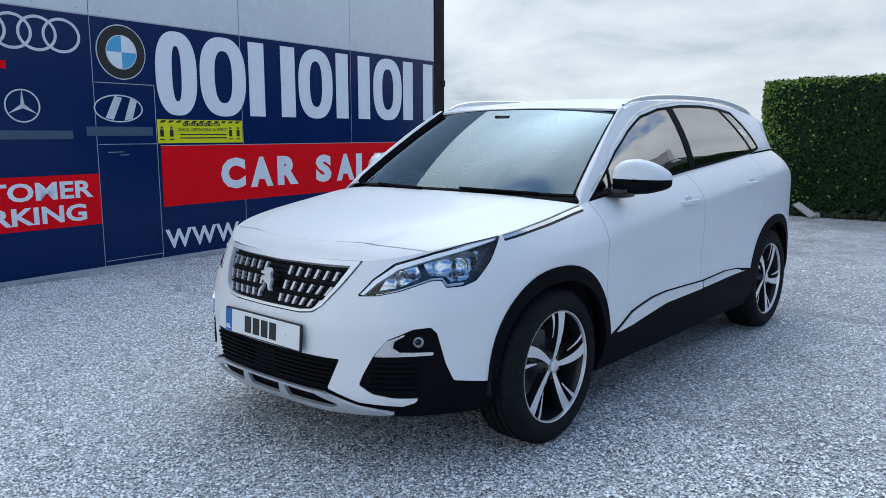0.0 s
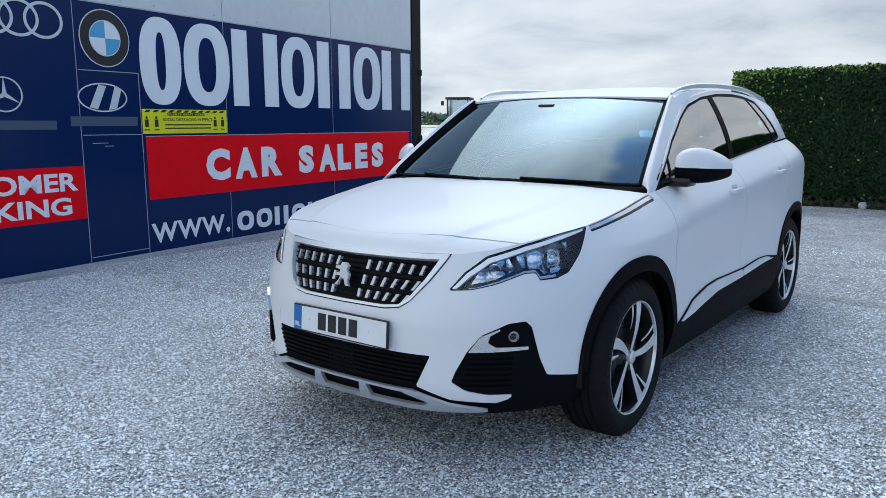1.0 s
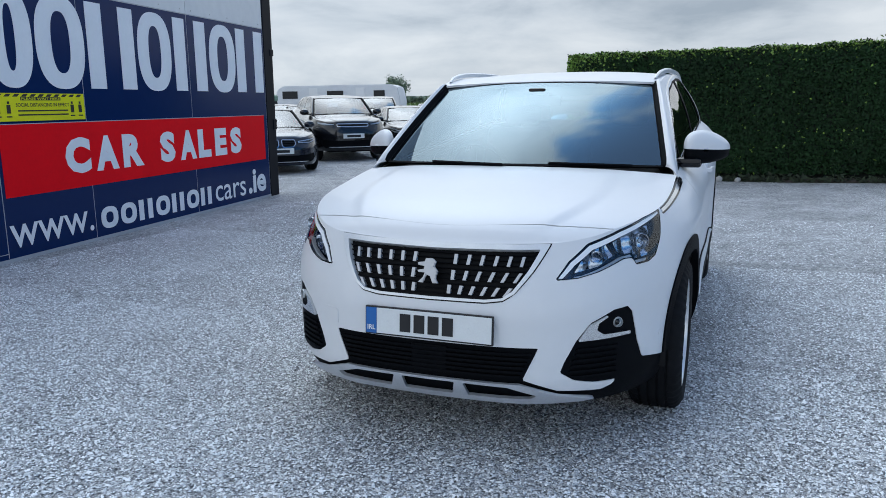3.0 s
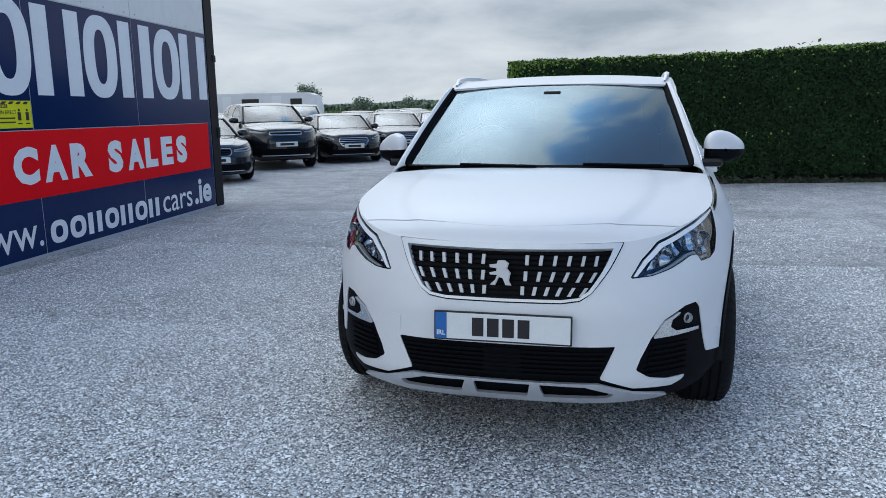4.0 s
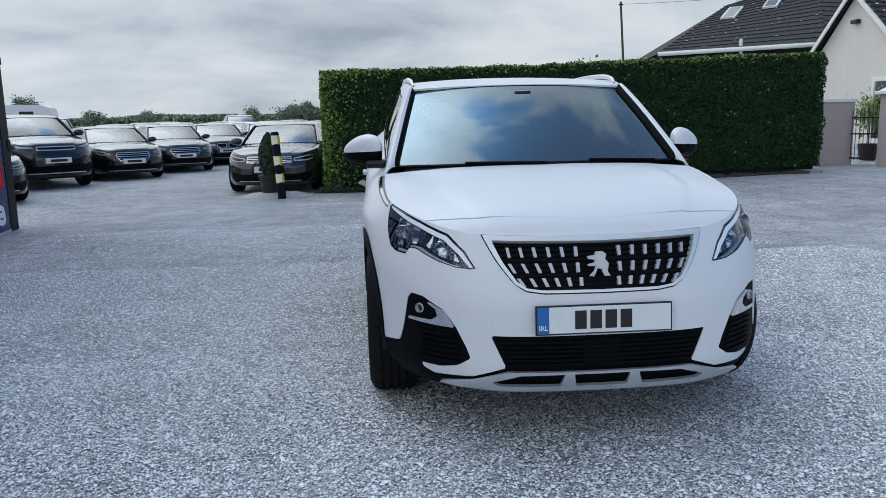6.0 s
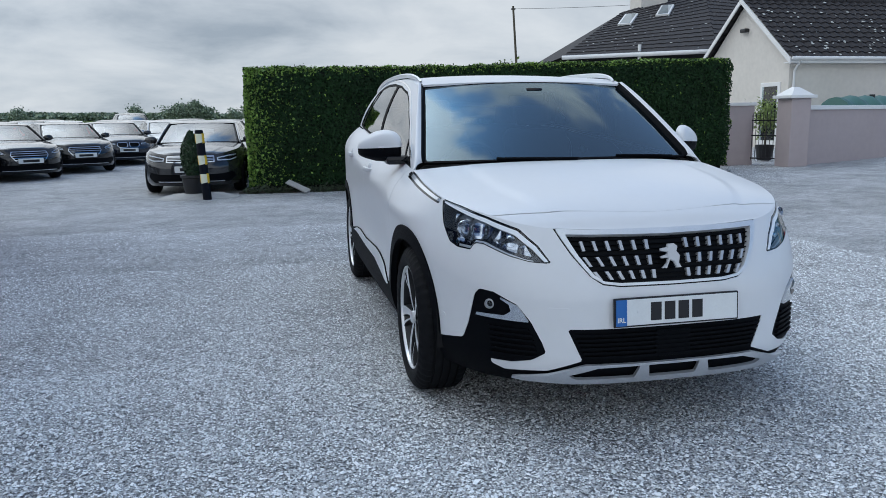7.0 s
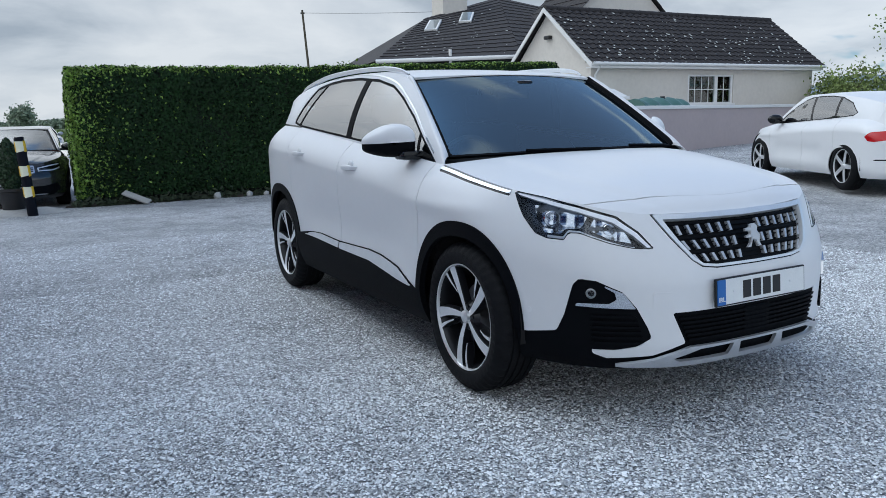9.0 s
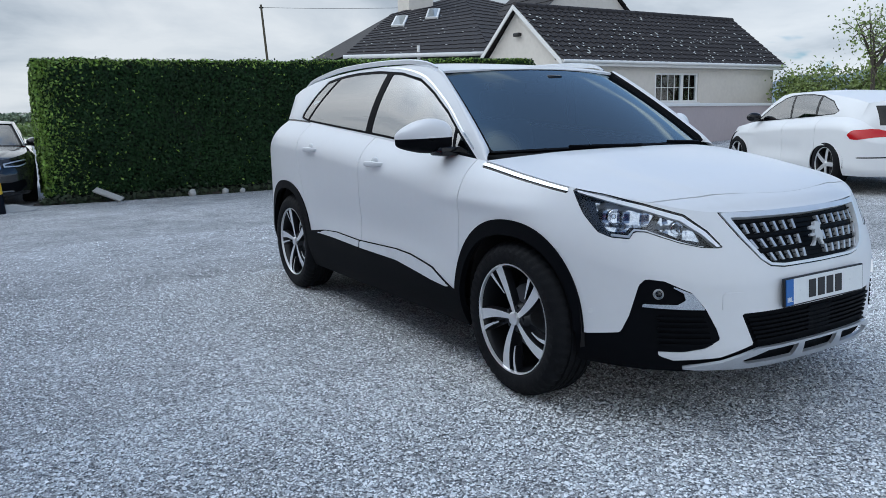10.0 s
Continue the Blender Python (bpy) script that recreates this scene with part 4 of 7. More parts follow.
def hedge():
    rng = np.random.default_rng(11)
    h = thing("hedge", "tall clipped dark green hedge along the yard's edge", "hedge", pose(0, 0, 0))
    x0, x1, y0, y1, top = -1.97, 7.62, 10.62, 12.0, 2.20
    bump = lambda a, b, k: 0.07 * noise.noise((a * 1.1, b * 1.1, k)) + 0.035 * noise.noise((a * 4.1, b * 4.1, k + 7))
    # young, fresh: pale leaves that paint light on the top and ends
    P, Nn, young = [], [], []
    def put(n, make):
        for _ in range(n):
            p, q, fresh = make()
            P.append(p); Nn.append(q); young.append(fresh)
    def front():
        x, z = rng.uniform(x0, x1), rng.uniform(0.12, top)
        lift = 1 + 0.004 * (x - x0)
        k = max(0, z - 2.0) / 0.2
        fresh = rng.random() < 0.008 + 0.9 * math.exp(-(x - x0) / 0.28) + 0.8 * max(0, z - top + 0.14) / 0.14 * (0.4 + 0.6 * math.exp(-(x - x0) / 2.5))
        return (x, y0 + bump(x, z, 0) + 0.10 * k * k + abs(rng.normal(0, 0.045)) + 0.10 * max(0, 0.5 - z), z * lift + gz(x, y0)), (0, -1, 0.15), fresh
    def left():
        y, z = rng.uniform(y0, y1), rng.uniform(0.1, top)
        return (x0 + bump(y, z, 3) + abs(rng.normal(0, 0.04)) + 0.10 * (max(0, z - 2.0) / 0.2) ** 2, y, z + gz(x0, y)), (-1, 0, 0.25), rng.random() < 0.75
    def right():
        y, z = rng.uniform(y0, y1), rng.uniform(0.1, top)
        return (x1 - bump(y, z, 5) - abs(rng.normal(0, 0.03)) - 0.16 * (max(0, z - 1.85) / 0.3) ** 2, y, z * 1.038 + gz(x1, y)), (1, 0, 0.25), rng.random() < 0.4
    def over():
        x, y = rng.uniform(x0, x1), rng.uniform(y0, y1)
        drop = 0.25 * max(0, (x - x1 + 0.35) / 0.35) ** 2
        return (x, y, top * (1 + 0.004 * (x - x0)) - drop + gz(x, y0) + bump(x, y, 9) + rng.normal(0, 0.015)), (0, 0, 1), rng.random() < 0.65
    put(84000, front); put(14000, left); put(7000, right); put(20000, over)
    P, Nn, young = np.array(P), np.array(Nn, float), np.array(young)
    for nm, pick, m_, lab in (("foliage", ~young, HEDGE_LEAF, "dense dark green leaves"), ("new_growth", young, HEDGE_LIT, "paler green leaves that paint the lit top and ends")):
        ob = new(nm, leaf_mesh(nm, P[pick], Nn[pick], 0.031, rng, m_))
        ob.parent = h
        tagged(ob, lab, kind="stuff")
    # solid near-black core: stands for the shade inside the hedge
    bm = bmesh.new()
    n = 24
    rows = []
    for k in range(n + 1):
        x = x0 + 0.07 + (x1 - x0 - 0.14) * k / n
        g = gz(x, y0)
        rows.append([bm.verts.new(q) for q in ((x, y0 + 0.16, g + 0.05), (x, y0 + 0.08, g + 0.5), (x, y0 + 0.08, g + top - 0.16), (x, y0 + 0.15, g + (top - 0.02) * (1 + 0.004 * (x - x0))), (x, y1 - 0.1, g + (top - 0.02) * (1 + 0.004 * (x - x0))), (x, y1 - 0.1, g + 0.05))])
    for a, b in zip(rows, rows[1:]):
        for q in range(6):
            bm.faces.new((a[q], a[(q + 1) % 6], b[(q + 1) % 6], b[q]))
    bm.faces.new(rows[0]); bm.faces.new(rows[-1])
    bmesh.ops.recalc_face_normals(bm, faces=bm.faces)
    part("dark_core", bm, CORE, h, "near-black core that stands for the hedge's inner shade")
    for k in range(26):
        x = x0 + 0.2 + k * 0.355 + rng.uniform(-0.05, 0.05)
        part("stem", rod((x, y0 + 0.22, gz(x, y0) - 0.02), (x + rng.uniform(-0.06, 0.06), y0 + 0.3, gz(x, y0) + 0.55), 0.022, 0.012, 6), BARK, h)
    # shoots above the clipped top
    Q = []
    for cx, cy, w_, hh in ((3.45, 12.3, 0.36, 0.26), (3.0, 12.3, 0.22, 0.16), (1.3, 12.2, 0.3, 0.12)):
        for _ in range(260):
            Q.append((cx + rng.normal(0, w_ * 0.5), cy + rng.normal(0, 0.2), gz(cx, cy) + 2.1 + abs(rng.normal(0, hh * 0.5))))
    Q = np.array(Q)
    for k in range(14):
        a = Q[rng.integers(0, 300)]
        part("shoot_stem", rod((a[0], a[1], 1.9), tuple(a), 0.008, 0.003, 5), BARK, h)
    ob = new("shoots", leaf_mesh("shoots", Q, np.tile((0, 0, 1.0), (len(Q), 1)), 0.05, rng, SPRING_LEAF))
    ob.parent = h
    tagged(ob, "fresh green shoots", kind="stuff")
    # weeds and litter at the foot
    g = tagged(new("weeds", leaf_mesh("weeds", np.stack([rng.uniform(x0 - 0.1, x1, 2600), 10.45 + abs(rng.normal(0, 0.10, 2600)), np.zeros(2600)], 1)
                                      + np.array([(0, 0, abs(rng.normal(0.02, 0.05))) for _ in range(2600)]), np.tile((0, -0.6, 0.8), (2600, 1)), 0.04, rng, mat("weed", (0.028, 0.042, 0.018), 0.8, var=0.5, scale=3, island=True), 2.6)),
               "straggling weeds along the foot of the hedge", "weeds", kind="stuff")
    soil = bmesh.new()
    for k in range(60):
        x = x0 - 0.1 + k * 0.157
        r = rng.uniform(0.08, 0.17)
        bmesh.ops.create_icosphere(soil, subdivisions=1, radius=1, matrix=Matrix.Translation((x, 10.62 + rng.uniform(-0.06, 0.1), gz(x, 10.5))) @ Matrix.Diagonal((r * 1.4, r, r * 0.45, 1)))
    tagged(part("soil", soil, mat("soil", (0.05, 0.042, 0.035), 0.95, var=0.6, scale=6, bump=0.6, bump_scale=40), None, smooth=True), "dark soil bank under the hedge", "soil", kind="stuff")
    pl = part("plank", box((-0.24, -0.06, -0.015), (0.24, 0.06, 0.015), 0.005), mat("weathered_board", (0.42, 0.42, 0.40), 0.8, var=0.5, scale=8), None, at=pose(-1.12, 10.36, 0.115, 25, 20, -38))
    tagged(pl, "weathered pale board leaning at the hedge's foot", "board")
    for x, z, r in ((-0.95, 0.28, 0.05), (0.75, 0.2, 0.06), (0.2, 0.08, 0.07), (1.05, 0.1, 0.05)):
        bm = bmesh.new()
        bmesh.ops.create_icosphere(bm, subdivisions=2, radius=r)
        for v in bm.verts:
            v.co *= 1 + 0.35 * noise.noise(v.co * 20 + Vector((x, 0, 0)))
        tagged(part("rubble_stone", bm, mat("pale_stone", (0.45, 0.45, 0.44), 0.9, var=0.4, scale=8), None, at=pose(x, 10.45, gz(x, 10.4) + r * 0.55)), "pale broken stone lying by the hedge", "stone", group="stones by the hedge")


def tree(x, y, height, spread, leaves, leaf, material, seed, label, lean=0.0, crown_low=0.3, category="tree"):
    rng = np.random.default_rng(seed)
    t = thing("tree", label, category, pose(x, y, gz(x, y)))
    bm = bmesh.new()
    rod((0, 0, -0.1), (lean * height * 0.5, 0, height * 0.55), height * 0.022, height * 0.011, 8, bm)
    tips = []
    for k in range(11):
        a, e = rng.uniform(0, 2 * math.pi), rng.uniform(0.35, 1.1)
        base = Vector((lean * height * 0.4, 0, height * rng.uniform(crown_low, 0.6)))
        tip = base + Vector((math.cos(a) * math.cos(e) * spread, math.sin(a) * math.cos(e) * spread, math.sin(e) * (height - base.z))) * rng.uniform(0.6, 0.95)
        rod(base, tip, height * 0.010, height * 0.003, 5, bm)
        tips.append(tip)
        for _ in range(3):
            u = rng.uniform(0.4, 0.9)
            m_ = base.lerp(tip, u)
            t2 = m_ + Vector(rng.normal(0, 1, 3)).normalized() * spread * 0.4
            rod(m_, t2, height * 0.005, height * 0.0015, 4, bm)
            tips.append(t2)
    part("trunk", bm, BARK, t, smooth=True)
    tips = np.array([tuple(q) for q in tips])
    c = tips[rng.integers(0, len(tips), leaves)] + rng.normal(0, spread * 0.17, (leaves, 3))
    ob = new("crown", leaf_mesh("crown", c, rng.normal(size=(leaves, 3)), leaf, rng, material))
    ob.parent = t
    return t


def far_woods():
    """Rows of trees and hedges along the fields' far edge."""
    rng = np.random.default_rng(3)
    P = []
    for row, (dist, h0, dens) in enumerate(((165, 1.5, 1400), (230, 2.1, 1400))):
        for k in range(dens):
            a = rng.uniform(radians(-48), radians(40))
            hh = h0 * (0.55 + 0.75 * max(0, noise.noise((a * 14, row * 5, 0.3)) + 0.35))
            n = 14
            r = dist * (1 + 0.05 * noise.noise((a * 6, 1, 1)))
            x, y = r * math.sin(a), r * math.cos(a)
            g = gz(x, y)
            for _ in range(n):
                P.append((x + rng.normal(0, 0.9), y + rng.normal(0, 0.9), g + hh * rng.uniform(0, 1) ** 0.8))
    P = np.array(P)
    ob = new("far_woods", leaf_mesh("far_woods", P, rng.normal(size=(len(P), 3)), 0.6, rng, HAZY_LEAF, 1.3))
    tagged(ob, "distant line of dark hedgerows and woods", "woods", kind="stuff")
    # nearer field hedge
    P = []
    for k in range(24000):
        x = rng.uniform(-75, 12)
        y = 62 + 0.06 * x + rng.normal(0, 0.6)
        P.append((x, y, gz(x, y) + 1.15 * rng.uniform(0, 1) * (0.8 + 0.4 * noise.noise((x * 0.2, 0, 0)))))
    P = np.array(P)
    tagged(new("field_hedge", leaf_mesh("field_hedge", P, rng.normal(size=(len(P), 3)), 0.17, rng, mat("field_leaf", (0.20, 0.28, 0.09), 0.7, var=0.5, scale=0.3, island=True), 1.4)),
           "low green hedge at the edge of the field", "hedge", kind="stuff")
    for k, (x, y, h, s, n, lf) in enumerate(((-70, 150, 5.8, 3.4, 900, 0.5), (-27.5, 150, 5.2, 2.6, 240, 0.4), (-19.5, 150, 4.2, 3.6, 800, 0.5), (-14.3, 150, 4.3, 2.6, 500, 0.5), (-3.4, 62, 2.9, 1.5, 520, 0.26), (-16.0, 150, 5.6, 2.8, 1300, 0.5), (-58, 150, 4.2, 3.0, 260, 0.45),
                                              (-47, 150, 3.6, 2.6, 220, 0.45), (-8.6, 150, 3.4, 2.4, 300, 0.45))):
        tree(x, y, h * (0.62 if k not in (0, 4) else 1.0), s * 0.8, n * 3, lf * 0.55, HAZY_LEAF, 40 + k, "distant tree with a thin dark crown", crown_low=0.2)
    tree(24.0, 12.6, 4.9, 1.9, 1100, 0.075, SPRING_LEAF, 91, "slender young tree with sparse spring leaves", crown_low=0.1)
    tree(25.5, 10.4, 5.4, 1.7, 900, 0.075, SPRING_LEAF, 92, "slender young tree with sparse spring leaves", crown_low=0.1)
    for k, (x, y, h, s) in enumerate(((24.5, 15.4, 2.6, 1.5), (26, 14.0, 2.6, 1.6), (27.5, 12.0, 2.5, 1.6), (29, 9.0, 2.6, 1.9))):
        tree(x, y, h, s, 3600, 0.085, SPRING_LEAF, 95 + k, "low bushy shrub with fresh green leaves", crown_low=0.05, category="shrub")
    # hills on the skyline to the east
    v, f = [], []
    n = 60
    for k in range(n + 1):
        a = radians(46 + 44 * k / n)
        r = 1500
        hh = 95 * (0.5 + 0.5 * math.sin(k / n * 3.1)) * (0.8 + 0.35 * noise.noise((k * 0.16, 0, 0)))
        v += [(r * math.sin(a), r * math.cos(a), -5), (r * 1.1 * math.sin(a), r * 1.1 * math.cos(a), hh)]
    f = [(2 * k, 2 * k + 2, 2 * k + 3, 2 * k + 1) for k in range(n)]
    tagged(new("hill", mesh_of("hill", v, f, mat("hill_haze", (0.20, 0.25, 0.30), 0.95, var=0.3, scale=0.01))), "hazy blue hills on the skyline", "hill", kind="structure")


ground()
gravel()
sign_wall()
hedge()
far_woods()

# ---- house and boundary ----
RENDER_WALL = mat("house_render", (0.71, 0.67, 0.61), 0.85, var=0.25, scale=0.8, bump=0.3, bump_scale=120)
PINK_WALL = mat("boundary_render", (0.45, 0.385, 0.385), 0.85, var=0.35, scale=0.7, bump=0.3, bump_scale=100, dark=(0.34, 0.29, 0.29))
UPVC = mat("white_frame", (0.78, 0.78, 0.77), 0.35, var=0.1, scale=4)
ROOF_TILE = mat("roof_tile", (0.034, 0.030, 0.031), 0.85, var=0.6, scale=1.2, bump=0.3, bump_scale=60, dark=(0.018, 0.016, 0.018), detail=10)
LICHEN = mat("lichen", (0.52, 0.53, 0.50), 0.9, var=0.3, scale=20)
PANE = glass_mat("house_pane", (0.62, 0.70, 0.74), 1.6)
# board behind the panes; its grey-blue stands for sky reflected in them
PANE_BACKING = mat("pane_grey_blue", (0.48, 0.58, 0.62), 0.8, var=0.5, scale=1.5)
CONCRETE = mat("concrete", (0.42, 0.42, 0.41), 0.9, var=0.5, scale=3, bump=0.4, bump_scale=80)
IRON = mat("black_iron", (0.012, 0.012, 0.014), 0.5)
TANK_GREEN = mat("tank_green", (0.07, 0.16, 0.14), 0.4, var=0.3, scale=2)


def tiled(name, a, b, c, d, parent, courses, wave=0.30, amp=0.022, step=0.03, lichen=0, seed=1):
    """Courses of interlocking tiles on the quad a (eave start), b (eave end), c (ridge end), d (ridge start)."""
    a, b, c, d = (np.array(q, float) for q in (a, b, c, d))
    nrm = np.cross(b - a, d - a); nrm /= np.linalg.norm(nrm)
    if nrm[2] < 0:
        nrm = -nrm
    length = np.linalg.norm(b - a)
    n = max(8, int(length / wave * 6))
    v, f = [], []
    for k in range(courses):
        base = len(v)
        for t, lift in ((k / courses - 0.004, step), ((k + 1) / courses, 0.002)):
            p, q = a + (d - a) * t, b + (c - b) * t
            for i in range(n + 1):
                u = i / n
                ph = (u * length / wave) % 1.0
                w = amp * (math.sin(ph * 2 * math.pi) if amp else 0)
                v.append(p + (q - p) * u + nrm * (lift + w + 0.02))
        p, q = a + (d - a) * (k / courses - 0.004), b + (c - b) * (k / courses - 0.004)
        for i in range(n + 1):
            u = i / n
            ph = (u * length / wave) % 1.0
            v.append(p + (q - p) * u + nrm * (amp * math.sin(ph * 2 * math.pi) + 0.012))
        m = n + 1
        for i in range(n):
            f += [(base + i, base + i + 1, base + m + i + 1, base + m + i), (base + 2 * m + i, base + 2 * m + i + 1, base + i + 1, base + i)]
    ob = new(name, mesh_of(name, v, f, ROOF_TILE, False))
    ob.parent = parent
    tagged(ob, "dark brown interlocking roof tiles", kind="stuff")
    if lichen:
        rng = np.random.default_rng(seed)
        bm = bmesh.new()
        for _ in range(lichen):
            u, t = rng.uniform(0.02, 0.98), rng.beta(1.2, 2.0)
            p, q = a + (d - a) * t, b + (c - b) * t
            o = p + (q - p) * u + nrm * (0.052 + amp * 0.8)
            ex = (b - a) / length
            ey = np.cross(nrm, ex)
            r = rng.uniform(0.02, 0.06)
            bm.faces.new([bm.verts.new(o + r * (math.cos(w) * ex + 0.8 * math.sin(w) * ey) * rng.uniform(0.7, 1.2)) for w in np.linspace(0, 2 * math.pi, 7, endpoint=False)])
        ob = part("lichen", bm, LICHEN, parent, "pale lichen spots")
        tagged(ob, kind="stuff")


def window_unit(parent, x0, x1, z0, z1, y, panes, name="window"):
    """A white window facing -y: panes is a list of (x0, x1, columns, rows)."""
    w = thing(name, "", "")
    w.parent = parent
    part("sill", box((x0 - 0.08, y - 0.10, z0 - 0.08), (x1 + 0.08, y + 0.05, z0), 0.01), UPVC, w)
    for a0, a1, b0, b1 in ((x0, x1, z1 - 0.06, z1), (x0, x1, z0, z0 + 0.06), (x0, x0 + 0.06, z0 + 0.06, z1 - 0.06), (x1 - 0.06, x1, z0 + 0.06, z1 - 0.06)):
        part("window_frame", box((a0, y - 0.03, b0), (a1, y + 0.04, b1), 0.006), UPVC, w)
    for p0, p1, cols, rows in panes:
        part("pane", box((p0, y + 0.012, z0 + 0.05), (p1, y + 0.02, z1 - 0.05)), PANE, w).visible_shadow = False
        part("pane_backing", box((p0, y + 0.05, z0 + 0.05), (p1, y + 0.06, z1 - 0.05)), PANE_BACKING, w)
        for k in range(1, cols):
            xk = p0 + (p1 - p0) * k / cols
            part("glazing_bar", box((xk - 0.012, y - 0.005, z0 + 0.05), (xk + 0.012, y + 0.012, z1 - 0.05)), UPVC, w)
        for k in range(1, rows):
            zk = z0 + (z1 - z0) * k / rows
            part("glazing_bar", box((p0, y - 0.004, zk - 0.012), (p1, y + 0.012, zk + 0.012)), UPVC, w)
        for xk in (p0, p1):
            part("mullion", box((xk - 0.035, y - 0.028, z0 + 0.05), (xk + 0.035, y + 0.03, z1 - 0.05)), UPVC, w)
    return w


def house():
    h = thing("house", "low cream rendered house with dark tiled roofs and white fascias", "house", pose(0, 0, 0.1))
    x0, x1, y0, y1, ez, rz, ry = 13.2, 23.85, 16.42, 20.75, 2.82, 4.72, 18.62
    # annex walls with the window's opening
    wx0, wx1, wz0, wz1 = 17.4, 19.6, 1.45, 2.45
    for nm, lo, hi in (("wall", (x0, y0, -0.2), (wx0, y0 + 0.3, ez)), ("wall", (wx1, y0, -0.2), (x1, y0 + 0.3, ez)), ("wall", (wx0, y0, -0.2), (wx1, y0 + 0.3, wz0)), ("wall", (wx0, y0, wz1), (wx1, y0 + 0.3, ez))):
        part(nm, box(lo, hi), RENDER_WALL, h)
    for xx in (x0, x1 - 0.3):
        bm = bmesh.new()
        pts = [(y0 + 0.3, -0.2), (y1, -0.2), (y1, ez), (ry, rz - 0.05), (y0 + 0.3, ez + 0.15)]
        a = [bm.verts.new((xx, p, q)) for p, q in pts]
        b = [bm.verts.new((xx + 0.3, p, q)) for p, q in pts]
        bm.faces.new(a); bm.faces.new(b)
        for i in range(5):
            bm.faces.new((a[i], a[(i + 1) % 5], b[(i + 1) % 5], b[i]))
        bmesh.ops.recalc_face_normals(bm, faces=bm.faces)
        part("gable_wall", bm, RENDER_WALL, h)
    window_unit(h, wx0, wx1, wz0, wz1, y0 + 0.06, [(wx0 + 0.06, wx0 + 1.35, 4, 2), (wx0 + 1.42, wx1 - 0.06, 2, 2)])
    tiled("roof_tiles", (x0 - 0.22, y0 - 0.32, ez - 0.06), (x1 + 0.25, y0 - 0.32, ez - 0.06), (x1 + 0.25, ry, rz), (x0 - 0.22, ry, rz), h, 12, 0.30, 0.022, 0.035, 220, 4)
    tiled("roof_tiles", (x0 - 0.22, y1 + 0.3, ez - 0.06), (x1 + 0.25, y1 + 0.3, ez - 0.06), (x1 + 0.25, ry, rz), (x0 - 0.22, ry, rz), h, 10)
    for k in range(24):
        xa = x0 - 0.2 + k * 0.461
        part("ridge_tile", rod((xa, ry, rz + 0.01), (xa + 0.45, ry, rz + 0.01), 0.11, 0.105, 10), ROOF_TILE, h, smooth=True)
    # fascia, gutter, barge boards, downpipe
    part("fascia", box((x0 - 0.2, y0 - 0.30, ez - 0.20), (x1 + 0.2, y0 - 0.27, ez - 0.02)), UPVC, h)
    part("soffit", box((x0 - 0.2, y0 - 0.27, ez - 0.20), (x1 + 0.2, y0, ez - 0.17)), UPVC, h)
    part("gutter", rod((x0 - 0.2, y0 - 0.35, ez - 0.07), (x1 + 0.25, y0 - 0.35, ez - 0.07), 0.055, segs=10), UPVC, h, smooth=True)
    bm = rod((x0 + 0.12, y0 - 0.33, ez - 0.12), (x0 + 0.12, y0 - 0.06, ez - 0.42), 0.035, segs=8)
    rod((x0 + 0.12, y0 - 0.06, ez - 0.40), (x0 + 0.12, y0 - 0.06, -0.1), 0.035, segs=8, bm=bm)
    part("downpipe", bm, UPVC, h, smooth=True)
    for ya, yb in ((y0 - 0.34, ry), (y1 + 0.34, ry)):
        bm = bmesh.new()
        q = [(ya, ez - 0.22), (yb, rz - 0.12), (yb, rz + 0.03), (ya, ez - 0.06)]
        a = [bm.verts.new((x0 - 0.26, p, z)) for p, z in q]
        b = [bm.verts.new((x0 - 0.22, p, z)) for p, z in q]
        bm.faces.new(a); bm.faces.new(b)
        for i in range(4):
            bm.faces.new((a[i], a[(i + 1) % 4], b[(i + 1) % 4], b[i]))
        bmesh.ops.recalc_face_normals(bm, faces=bm.faces)
        part("barge_board", bm, UPVC, h)
    d = thing("door", "", "")
    d.parent = h
    part("door_frame", box((x0 - 0.03, 16.75, -0.1), (x0 + 0.02, 17.70, 2.12), 0.01), UPVC, d)
    part("door_glass", box((x0 - 0.04, 16.88, 0.4), (x0 - 0.032, 17.58, 2.0)), PANE, d)
    part("wall_lamp", box((x0 - 0.16, 18.45, 3.72), (x0, 18.75, 3.84), 0.03), IRON, h)
    # main house behind, set at an angle
    A_, B_, C_, K_ = (9.15, 24.0, 3.4), (13.6, 20.9, 3.4), (18.7, 30.5, 7.1), (13.85, 29.0, 5.73)
    tiled("roof_tiles", A_, B_, C_, K_, h, 17, 0.33, 0.006, 0.035, 60, 9)
    tiled("roof_tiles", B_, (22.5, 20.9, 3.4), (21.0, 29.0, 6.4), C_, h, 15, 0.33, 0.006, 0.035)
    bm = bmesh.new()
    vs = [bm.verts.new(q) for q in (A_, K_, C_, (21.0, 29.0, 6.4), (24.5, 36, 3.3), (11.0, 36, 3.3))]
    bm.faces.new((vs[0], vs[1], vs[5])); bm.faces.new((vs[1], vs[2], vs[5])); bm.faces.new((vs[2], vs[3], vs[4], vs[5]))
    part("roof_back", bm, ROOF_TILE, h)
    part("wall", box((12.0, 25.0, -0.2), (23.5, 35.0, 3.2)), RENDER_WALL, h)
    part("wall", box((13.6, 20.8, -0.2), (22.5, 25.0, 3.2)), RENDER_WALL, h)
    part("gutter", rod((A_[0] - 0.05, A_[1] - 0.06, 3.36), (B_[0], B_[1] - 0.06, 3.36), 0.075, segs=10), UPVC, h, smooth=True)
